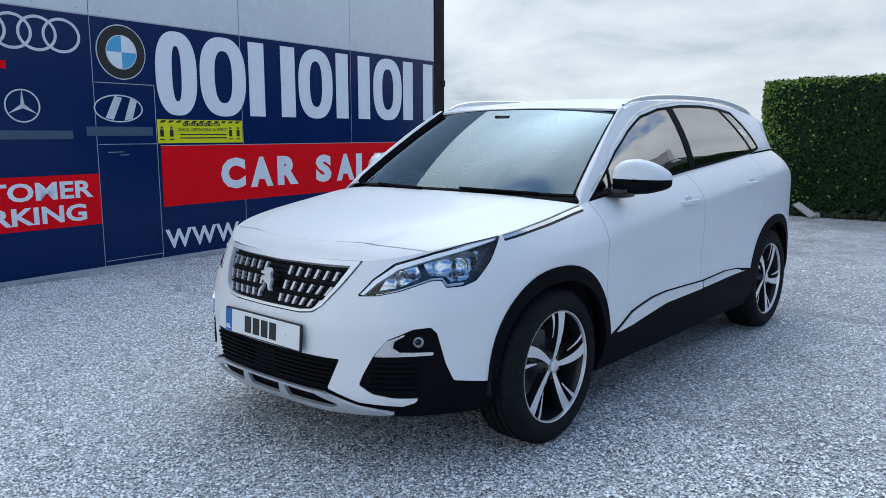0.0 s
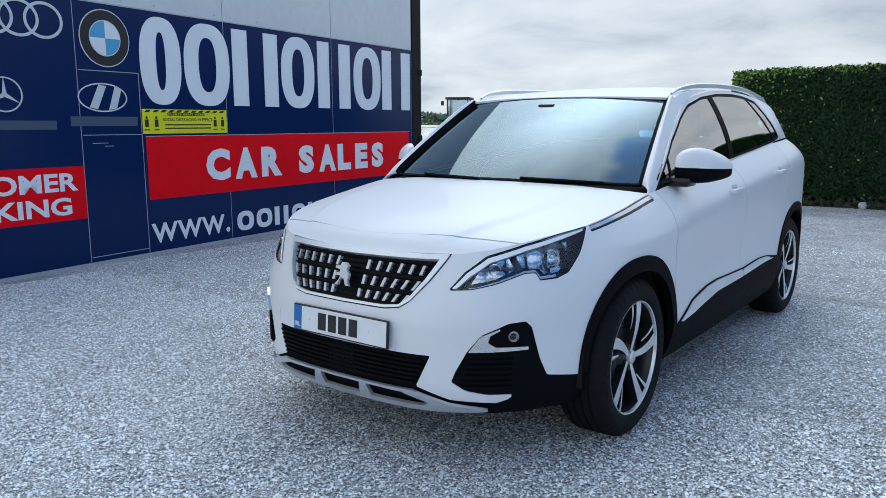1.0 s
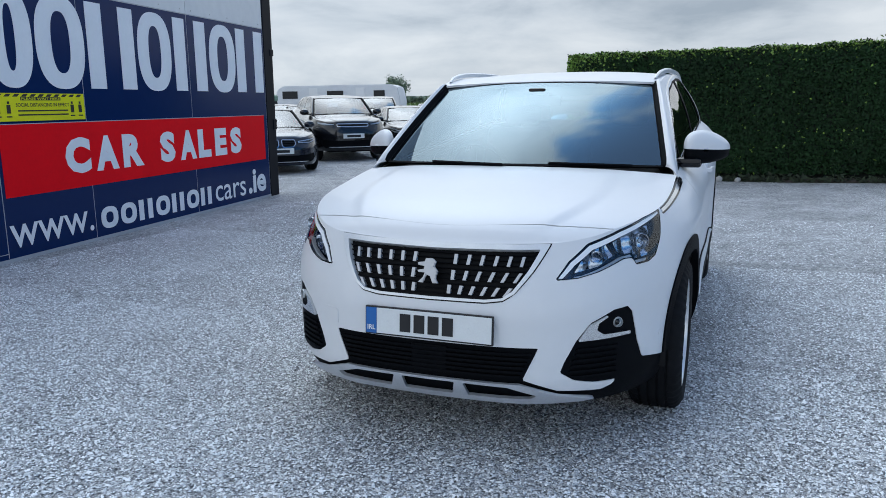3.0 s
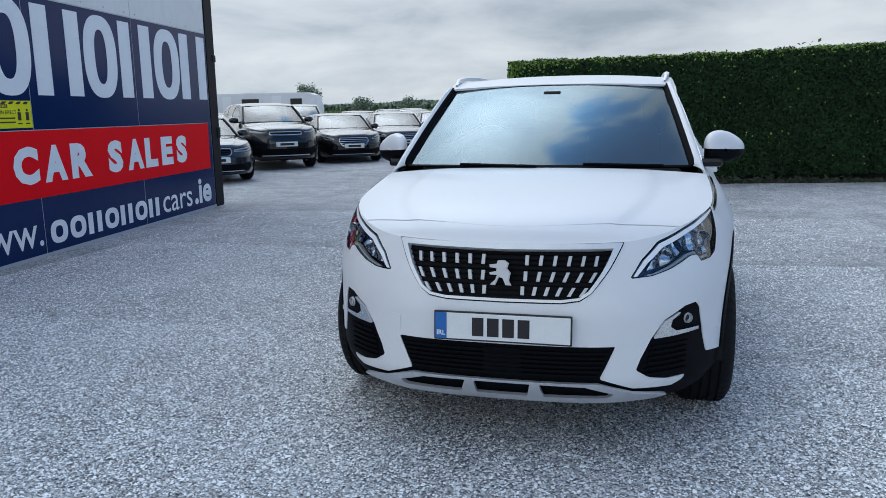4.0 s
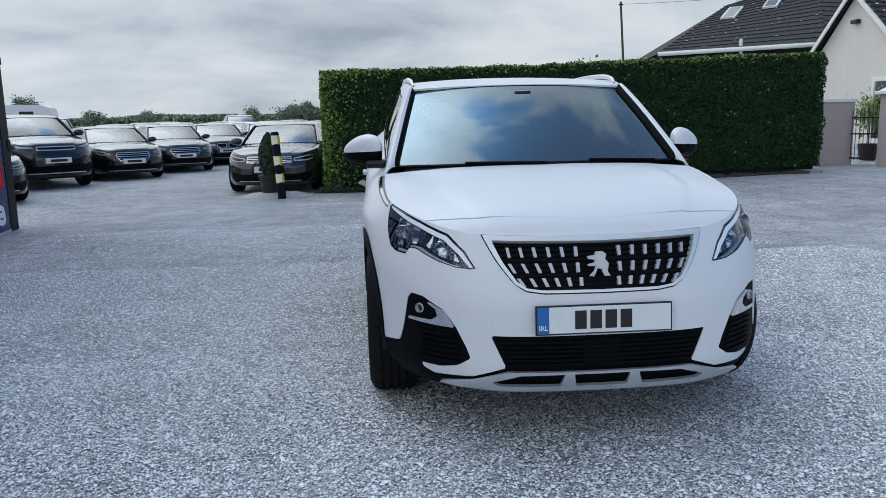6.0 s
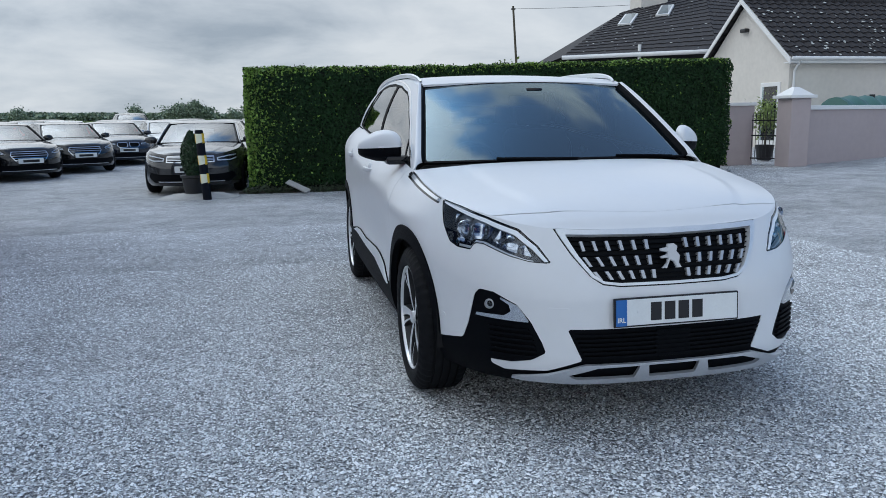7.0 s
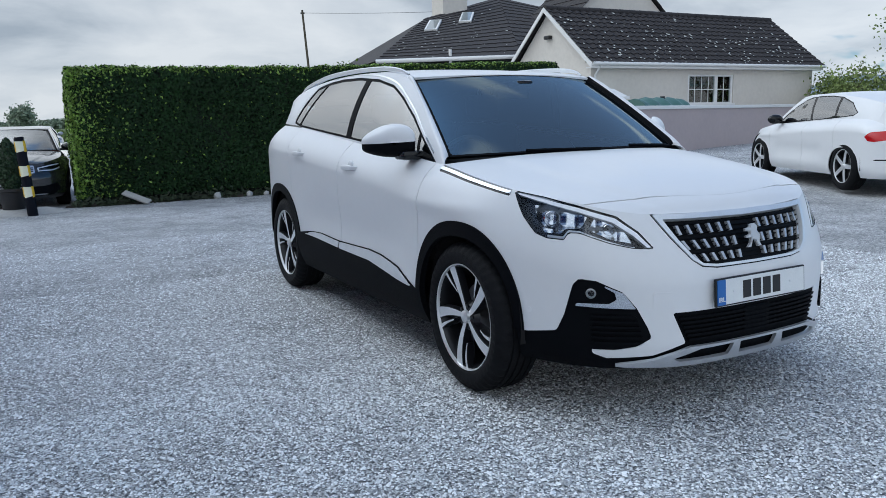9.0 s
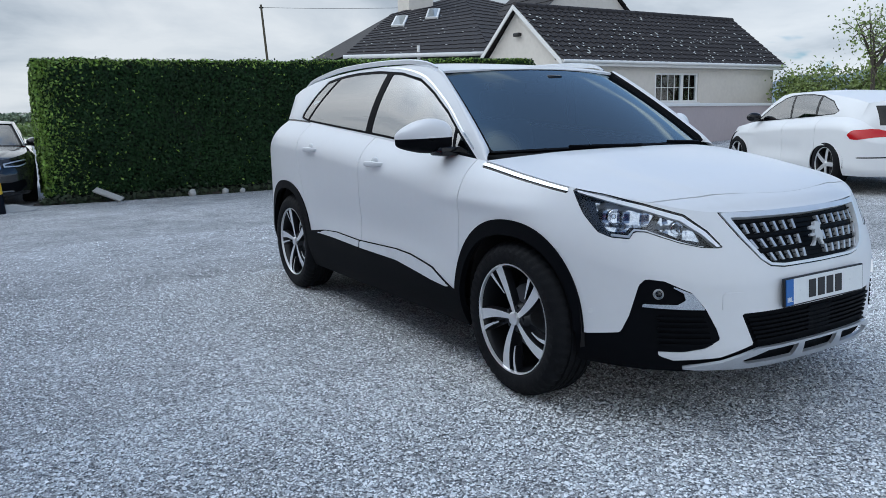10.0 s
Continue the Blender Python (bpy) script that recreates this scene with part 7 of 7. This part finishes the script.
    part("plate", box((-0.262, -0.004, -0.056), (0.262, 0.008, 0.056), 0.003), INK, pl)
    part("plate_face", box((-0.256, -0.006, -0.050), (0.256, 0.0, 0.050), 0.002), PLATE, pl, "white reflective face")
    part("blue_band", box((-0.256, -0.008, -0.050), (-0.212, -0.004, 0.050)), PLATE_BLUE, pl, "blue band")
    words("lettering", "IRL", PLATE, pl, pose(-0.234, -0.0085, -0.036, 90), 0.026, 0.001, 0.0005, 1.0, "CENTER")
    for k in range(4):   # the characters as plain bars
        xk = -0.113 + k * 0.058
        part("plate_bar", box((xk, -0.008, -0.035), (xk + 0.044, -0.005, 0.035), 0.0), INK, pl)
    for sx in (-0.166, 0.166):
        part("screw", rod((sx, -0.008, 0.0), (sx, -0.004, 0.0), 0.004, segs=10), SILVER, pl)
    # headlamps
    for side in (-1, 1):
        one = lamp.cut(-lamp.d[:, 0] * side)[0]
        h = panel("headlamp", one, LAMP_DARK, car, -0.050, 0.0, "clear headlamp with bright reflectors and a light strip")
        rimband, _ = one.cut(-(inside([(0.488, 0.720), (0.550, 0.785), (0.645, 0.845), (0.82, 0.886), (0.99, 0.917), (1.150, 0.936), (1.065, 0.838), (0.99, 0.774), (0.935, 0.757), (0.86, 0.754), (0.845, 0.781), (0.80, 0.781), (0.67, 0.743), (0.58, 0.725)], A(one)) + 0.003))
        panel("lamp_edge", rimband, GLOSS_BLACK, h, 0.001, 0.05)
        # light strip along the upper edge
        st = [(0.503, 0.727), (0.560, 0.782), (0.652, 0.837), (0.82, 0.877), (0.99, 0.908), (1.125, 0.927), (1.118, 0.920), (0.99, 0.895), (0.82, 0.862), (0.662, 0.822), (0.575, 0.772), (0.52, 0.727)]
        drl, _ = one.cut(inside(st, A(one)))
        panel("light_strip", drl, LAMP_WHITE, h, 0.0012, 0.02, "white light strip")
        low = [(0.52, 0.728), (0.60, 0.736), (0.68, 0.756), (0.80, 0.792), (0.85, 0.795), (0.87, 0.770), (0.94, 0.773), (0.94, 0.764), (0.86, 0.760), (0.842, 0.784), (0.80, 0.784), (0.68, 0.747), (0.60, 0.729)]
        sill_, _ = one.cut(inside(low, A(one)))
        panel("lower_strip", sill_, SILVER, h, -0.012, 0.02)
        for bowl in ([(0.865, 0.800), (0.80, 0.805), (0.775, 0.845), (0.86, 0.874), (0.99, 0.893), (1.035, 0.890), (1.0, 0.825), (0.955, 0.783), (0.885, 0.778)],
                     [(0.575, 0.748), (0.615, 0.795), (0.67, 0.822), (0.745, 0.842), (0.765, 0.800), (0.68, 0.766)]):
            b, _ = one.cut(inside(bowl, A(one)))
            ridge = 0.010 * np.abs(np.sin(np.abs(b.d[:, 0]) * 34)) + 0.004 * np.sin(b.d[:, 1] * 90)
            panel("bowl", b.moved(ridge - 0.026), LAMP_CHROME, h, 0.0, 0.03, "faceted bright reflector")
        for s0, z0, rr in ((0.925, 0.832, 0.030), (0.675, 0.795, 0.022)):
            c = sh.lower_point(np.array([side * s0]), np.array([z0]))[0]
            nrm = Vector((side * 0.45, -0.89, 0.0)).normalized()
            turn = nrm.to_track_quat("X", "Z").to_matrix().to_4x4()
            part("reflector", lathe([(0.0, -0.055), (rr * 0.5, -0.046), (rr * 0.85, -0.022), (rr, -0.004), (rr * 1.05, -0.006), (rr * 1.02, -0.03)], 20, "x"), LAMP_CHROME, h, smooth=False, at=Matrix.Translation(Vector(c)) @ turn)
            bm = bmesh.new()
            bmesh.ops.create_uvsphere(bm, u_segments=16, v_segments=10, radius=rr * 0.36)
            part("bulb", bm, LENS, h, smooth=True, at=Matrix.Translation(Vector(c) - nrm * 0.03))
        o = panel("lens", one, LENS, h, 0.0, 0)
        o.visible_shadow = False


def cabin(car):
    """What shows through the glass: dashboard, wheel, seats, mirror."""
    part("dashboard", box((-0.70, 0.36, 0.78), (0.70, 0.80, 1.02), 0.06, 4), DASH, car, smooth=True)
    part("dash_top", box((-0.70, 0.22, 0.98), (0.70, 0.60, 1.03), 0.02, 3), DASH, car, smooth=True)
    w = part("steering_wheel", lathe([(0.165, -0.013), (0.180, -0.018), (0.19, 0.0), (0.180, 0.018), (0.165, 0.013), (0.160, 0.0), (0.165, -0.013)], 32), DASH, car, smooth=True, at=pose(-0.37, 0.86, 0.98, -62))
    part("wheel_centre", box((-0.15, -0.02, -0.02), (0.15, 0.02, 0.01), 0.008), DASH, w)
    part("inner_mirror", box((-0.11, 0.885, 1.345), (0.11, 0.905, 1.405), 0.008), GLOSS_BLACK, car, smooth=True)
    part("mirror_mount", box((-0.05, 0.76, 1.40), (0.05, 0.88, 1.445), 0.012), GLOSS_BLACK, car, smooth=True)
    for x, y in ((-0.37, 1.15), (0.37, 1.15)):
        part("seat_base", box((x - 0.25, y, 0.50), (x + 0.25, y + 0.5, 0.68), 0.06, 3), CABIN, car, smooth=True)
        part("seat_back", box((x - 0.24, -0.07, 0.0), (x + 0.24, 0.07, 0.58), 0.055, 3), CABIN, car, smooth=True, at=pose(0, y + 0.50, 0.64, -16))
        part("headrest", box((x - 0.13, -0.05, 0.0), (x + 0.13, 0.05, 0.19), 0.045, 3), CABIN, car, smooth=True, at=pose(0, y + 0.68, 1.22, -12))
    part("rear_bench", box((-0.62, 2.05, 0.5), (0.62, 2.5, 0.70), 0.06, 3), CABIN, car, smooth=True)
    part("rear_back", box((-0.62, -0.07, 0.0), (0.62, 0.07, 0.62), 0.055, 3), CABIN, car, smooth=True, at=pose(0, 2.52, 0.64, -20))
    part("cabin_floor", box((-0.72, 0.3, 0.30), (0.72, 3.1, 0.50)), LINER, car)


SKID = mat("skid_silver", (0.64, 0.66, 0.69), 0.28, 0.7, var=0.25, scale=12)
TAIL_RED = mat("tail_red", (0.45, 0.01, 0.015), 0.12)
# greyer copy of the white paint, with the recess's shade in its colour
RECESS = mat("white_recess", (0.62, 0.64, 0.67), 0.4, coat=0.6)
GRILLE_BLACK = mat("grille_black", (0.002, 0.0026, 0.004), 0.6, spec=0.15)
LAMP_DARK = mat("lamp_dark", (0.07, 0.075, 0.085), 0.22, 0.8, var=0.4, scale=30, bump=0.2, bump_scale=60)
GRILLE_CHROME = mat("grille_chrome", (0.50, 0.51, 0.53), 0.3, 0.35)
LAMP_CHROME = mat("lamp_chrome", (0.72, 0.75, 0.79), 0.16, 1.0, var=0.5, scale=40, dark=(0.22, 0.24, 0.27))
crossover()

# ---- parked cars ----
def remap(zs, ys, xk=1.0, fall=0.05):
    """Turns the shell into another body; fall: how much the belt and roof drop towards the tail."""
    def go(v):
        w = v.copy()
        w[:, 2] = np.interp(v[:, 2], [0, 0.235, 0.85, 1.06, 1.60], zs)
        w[:, 1] = np.interp(v[:, 1], [-0.90, -0.3, 0.30, 1.00, 2.675, 3.60], ys)
        w[:, 0] = v[:, 0] * xk
        w[:, 2] -= fall * np.clip((v[:, 1] - 0.3) / 2.4, 0, 1.2) * np.clip((v[:, 2] - 0.6) / 0.45, 0, 1)
        return w
    return go


SALOON = remap([0, 0.17, 0.72, 0.90, 1.38], [-0.93, -0.3, 0.42, 1.20, 2.80, 3.95], 0.995)
OFFROAD = remap([0, 0.26, 0.93, 1.13, 1.66], [-0.86, -0.3, 0.30, 0.98, 2.66, 3.48], 1.03, 0.0)
HATCH = remap([0, 0.19, 0.70, 0.90, 1.42], [-0.78, -0.28, 0.36, 1.08, 2.69, 3.55], 0.96, 0.10)


def parked_car(name, label, body_paint, warp, grille, at, front=True):
    """A parked car: pressed panels, glass, lamps, grille, plate and wheels."""
    car = thing(name, label, "car", at, group="cars parked in the yard")
    sh = Shell(0.034)
    P = lambda n, s, m, o=0.0, r=0.012, lab="": panel(n, s, m, car, o, r, lab, warp)
    A = lambda q: np.stack([np.abs(q.d[:, 0]), q.d[:, 1]], 1)
    L = sh.lower
    s_f, s_r = sh.where(0.9, 0.0), sh.where(0.918, 2.675)
    L = L.cut(-ellipse(L, s_f, 0.335, 0.37, 0.40))[0]
    L = L.cut(-ellipse(L, s_r, 0.335, 0.37, 0.40))[0]
    hl = {"bars": [(0.46, 0.70), (0.47, 0.80), (0.75, 0.84), (1.02, 0.86), (0.96, 0.74), (0.75, 0.70)], "wide": [(0.50, 0.72), (0.56, 0.80), (0.85, 0.86), (1.08, 0.89), (1.0, 0.79), (0.80, 0.72)],
          "kidney": [(0.36, 0.72), (0.38, 0.80), (0.75, 0.83), (1.05, 0.86), (0.95, 0.75), (0.7, 0.71)], "slim": [(0.46, 0.79), (0.48, 0.84), (0.85, 0.875), (1.12, 0.90), (1.02, 0.82), (0.75, 0.79)]}[grille]
    gr = {"bars": [(-0.1, 0.83), (0.44, 0.82), (0.43, 0.69), (-0.1, 0.67)], "wide": [(-0.1, 0.80), (0.40, 0.80), (0.42, 0.70), (0.30, 0.54), (-0.1, 0.53)],
          "kidney": [(0.03, 0.82), (0.32, 0.81), (0.33, 0.71), (0.26, 0.64), (0.05, 0.64), (0.025, 0.70)], "slim": [(-0.1, 0.835), (0.42, 0.835), (0.40, 0.76), (-0.1, 0.75)]}[grille]
    low = [(-0.1, 0.46), (0.55, 0.46), (0.80, 0.50), (0.86, 0.40), (0.70, 0.30), (-0.1, 0.28)]
    lamp, L = L.cut(inside(hl, A(L)))
    gri, L = L.cut(inside(gr, A(L)))
    vent, L = L.cut(inside(low, A(L)))
    tail, L = L.cut(inside([(4.57, 0.975), (4.64, 1.06), (4.90, 1.075), (5.28, 1.06), (5.28, 0.95), (4.95, 0.93), (4.72, 0.885), (4.63, 0.90)], A(L)))
    strip, L = L.cut(inside([(4.72, 0.515), (4.74, 0.535), (5.30, 0.545), (5.30, 0.525)], A(L)))
    P("bumper_strip", strip, CLAD, -0.004, 0.01)
    for gap in (1.80, 2.90, 3.85):
        L = line_gap(L, lambda q: np.abs(q.d[:, 0]) - gap, 0.003)
    P("body", L, body_paint)
    P("inner_skin", L, LINER, -0.02, 0)
    for piece in lamp.cut(lamp.d[:, 0]):
        h = P("headlamp", piece, LAMP_DARK, -0.03, 0.0)
        band, _ = piece.cut(np.abs(inside(hl, A(piece)) + 0.028) - 0.010)
        for nm, sheet, m_, o in (("light_strip", band, LAMP_WHITE, -0.005), ("lens", piece, LENS, 0.0)):
            if len(sheet.f):
                panel(nm, sheet, m_, h, o, 0.0, "", warp)
    g = P("grille", gri, GRILLE_BLACK, -0.02, 0.02, "dark grille with bright bars")
    edge, _ = gri.cut(-(inside(gr, A(gri)) + 0.016))
    panel("grille_surround", edge, CHROME, g, 0.004, 0.015, "", warp)
    z0, z1 = min(q[1] for q in gr), max(q[1] for q in gr)
    for k in range(1, 5):
        zz = z0 + (z1 - z0) * k / 5
        bar, _ = gri.cut(np.abs(gri.d[:, 1] - zz) - 0.007)
        if len(bar.f):
            panel("grille_bar", bar, CHROME if grille in ("bars", "wide") else GLOSS_BLACK, g, 0.0, 0.012, "", warp)
    P("bumper_vent", vent, CLAD, -0.015, 0.02)
    strip, _ = vent.cut(np.maximum(np.abs(vent.d[:, 1] - 0.315) - 0.010, np.abs(vent.d[:, 0]) - 0.6))
    if len(strip.f):
        P("vent_strip", strip, CHROME, 0.0, 0.01)
    for piece in tail.cut(tail.d[:, 0]):
        P("tail_lamp", piece, TAIL_RED, 0.003, 0.02, "red tail lamp")
    P("bonnet", sh.bonnet, body_paint)
    P("roof", sh.roof, body_paint)
    P("headlining", sh.roof, CABIN, -0.03, 0)
    W = sh.windscreen
    half = 0.742 + (0.612 - 0.742) * W.d[:, 1]
    clear, frit = W.cut(np.maximum.reduce([np.abs(W.d[:, 0]) - half + 0.03, W.d[:, 1] - 0.965, 0.03 - W.d[:, 1]]))
    P("windscreen", clear, GLASS_DARK, -0.003, 0)
    P("windscreen_border", frit, GLOSS_BLACK, -0.003)
    hw, hp = sh.hatch.cut(np.maximum.reduce([np.abs(sh.hatch.d[:, 0]) - 0.55, 1.12 - sh.hatch.d[:, 1], sh.hatch.d[:, 1] - 1.38]))
    P("tailgate", hp, body_paint)
    P("tailgate_lining", hp, CABIN, -0.03, 0)
    P("rear_window", hw, GLASS_REAR, -0.003, 0)
    dlo = [(0.40, 1.05), (0.55, 1.142), (0.72, 1.258), (0.90, 1.355), (1.09, 1.438), (1.30, 1.482), (1.60, 1.508), (1.90, 1.514), (2.18, 1.500), (2.50, 1.43), (2.74, 1.30), (2.66, 1.25), (2.2, 1.20),
           (1.5, 1.135), (1.1, 1.10), (0.7, 1.062)]
    for side in (sh.side_left, sh.side_right):
        win, rest = side.cut(inside(dlo, side.d))
        P("cabin_side", rest, body_paint)
        P("side_lining", rest, CABIN, -0.03, 0)
        yb = np.minimum.reduce([np.abs(win.d[:, 0] - 1.50 + 0.25 * (win.d[:, 1] - 1.13)), np.abs(win.d[:, 0] - 2.22 + 0.2 * (win.d[:, 1] - 1.13))])
        clear, border = win.cut(np.maximum(inside(dlo, win.d) + 0.014, 0.028 - yb))
        P("window_border", border, GLOSS_BLACK, -0.002)
        a, b = clear.cut(clear.d[:, 0] - (1.50 - 0.25 * (clear.d[:, 1] - 1.13)))
        b, c = b.cut(b.d[:, 0] - (2.22 - 0.2 * (b.d[:, 1] - 1.13)))
        for q in (a, b, c):
            P("side_window", q, GLASS_SIDE, -0.004, 0)
    P("windscreen_pillar", sh.pillar_left, body_paint)
    P("windscreen_pillar", sh.pillar_right, body_paint)
    P("windscreen_seal", sh.seal_left, CLAD, 0, 0.003)
    P("windscreen_seal", sh.seal_right, CLAD, 0, 0.003)
    m_ = lambda x, y, z: warp(np.array([[x, y, z]], float))[0]
    # plate with a plain dark bar
    c = m_(0, -0.885, 0.56)
    pl = part("number_plate", box((-0.26, c[1] - 0.012, c[2] - 0.056), (0.26, c[1] + 0.03, c[2] + 0.056), 0.004), PLATE, car)
    part("plate_bar", box((-0.17, c[1] - 0.016, c[2] - 0.028), (0.17, c[1] - 0.01, c[2] + 0.028)), INK, pl)
    for sx in (-1, 1):
        q = m_(sx * 0.93, 0.56, 1.12)
        bm = bmesh.new()
        bmesh.ops.create_uvsphere(bm, u_segments=16, v_segments=10, radius=1, matrix=Matrix.Translation(q) @ Matrix.Diagonal((0.12, 0.075, 0.075, 1)))
        part("door_mirror", bm, GLOSS_BLACK if not front else body_paint, car, smooth=True)
        q = m_(sx * 0.82, 0.56, 1.07)
        part("mirror_arm", box((q[0] - 0.08, q[1] - 0.03, q[2] - 0.02), (q[0] + 0.08, q[1] + 0.03, q[2] + 0.02), 0.01), GLOSS_BLACK, car)
    lo = m_(0, 2.675, 0.3)
    part("floor_pan", box((-0.58, -0.6, 0.22), (0.58, m_(0, 3.35, 0)[1], 0.34)), LINER, car)
    part("dashboard", box((-0.7, m_(0, 0.3, 0)[1], 0.6), (0.7, m_(0, 0.75, 0)[1], m_(0, 0, 1.03)[2]), 0.05), DASH, car)
    for x in (-0.37, 0.37):
        part("seat", box((x - 0.23, m_(0, 1.55, 0)[1], 0.4), (x + 0.23, m_(0, 1.72, 0)[1], m_(0, 0, 1.35)[2]), 0.06, 3), CABIN, car, smooth=True)
    part("rear_bench", box((-0.6, m_(0, 2.45, 0)[1], 0.4), (0.6, m_(0, 2.6, 0)[1], m_(0, 0, 1.25)[2]), 0.06, 3), CABIN, car, smooth=True)
    rz = 0.325
    for sx, yy in ((1, 0), (-1, 0), (1, lo[1]), (-1, lo[1])):
        wheel(car, pose(sx * 0.77, yy, rz, 0, 0, 0 if sx > 0 else 180), rz, 0.222, 0.215, False, "twin" if front else "single")
        half_housing(car, sx, yy, rz + 0.02, 0.38)
    return car


BLACK_PAINT = paint("black_lacquer", (0.004, 0.0045, 0.006), 1.0, 0.25, spec=0.3)
NAVY_PAINT = paint("navy_lacquer", (0.006, 0.010, 0.022), 1.0, 0.25, spec=0.3)
GREY_PAINT = paint("grey_lacquer", (0.016, 0.017, 0.020), 1.0, 0.25, spec=0.3)
SILVER_PAINT = paint("silver_lacquer", (0.38, 0.40, 0.43), metal=0.7)


def at_ground(x, y, turn):
    return pose(x, y, gz(x, y), 0, 0, turn)


offroad = parked_car("offroad_car", "black compact off-road car with a pale reflection on its bonnet", BLACK_PAINT, OFFROAD, "slim", at_ground(-8.31, 13.78, 41))
coupe = parked_car("saloon_car", "black saloon car with a wide bright-barred grille", BLACK_PAINT, SALOON, "wide", at_ground(-7.41, 16.15, 33))
estate = parked_car("saloon_car", "dark grey saloon car with a bright-barred grille, beside the hedge", GREY_PAINT, SALOON, "bars", at_ground(-2.93, 11.42, -2))
twin = parked_car("saloon_car", "dark blue saloon car with a twin grille", NAVY_PAINT, SALOON, "kidney", at_ground(-8.10, 10.2, 43))
silver = parked_car("saloon_car", "silver saloon car with a slim grille", SILVER_PAINT, SALOON, "slim", at_ground(-6.2, 27.6, 22))
hatch = parked_car("hatchback_car", "white hatchback with five-spoke wheels and red tail lamps", WHITE, HATCH, "kidney", at_ground(9.03, 5.50, 152), False)
for ob, x, y, turn in ((coupe, -6.69, 18.6, 26), (twin, -6.1, 21.6, 22), (silver, -9.6, 30.0, 20), (coupe, -5.6, 31.2, 18), (offroad, -12.5, 24.0, 26), (coupe, -10.8, 26.0, 24), (twin, -8.2, 33.0, 20), (silver, -4.75, 23.2, 16),
                       (estate, -3.2, 26.5, 8), (coupe, -12.0, 33.5, 22), (offroad, -15.0, 28.5, 30), (silver, -11.5, 18.5, 28), (twin, -14.4, 21.5, 28), (estate, -17.5, 24.5, 26), (coupe, -5.4, 36.5, 12), (offroad, -8.6, 38.5, 15), (silver, -2.2, 36.0, 8), (twin, -12.6, 39.0, 18)):
    copy_thing(ob, at_ground(x, y, turn))
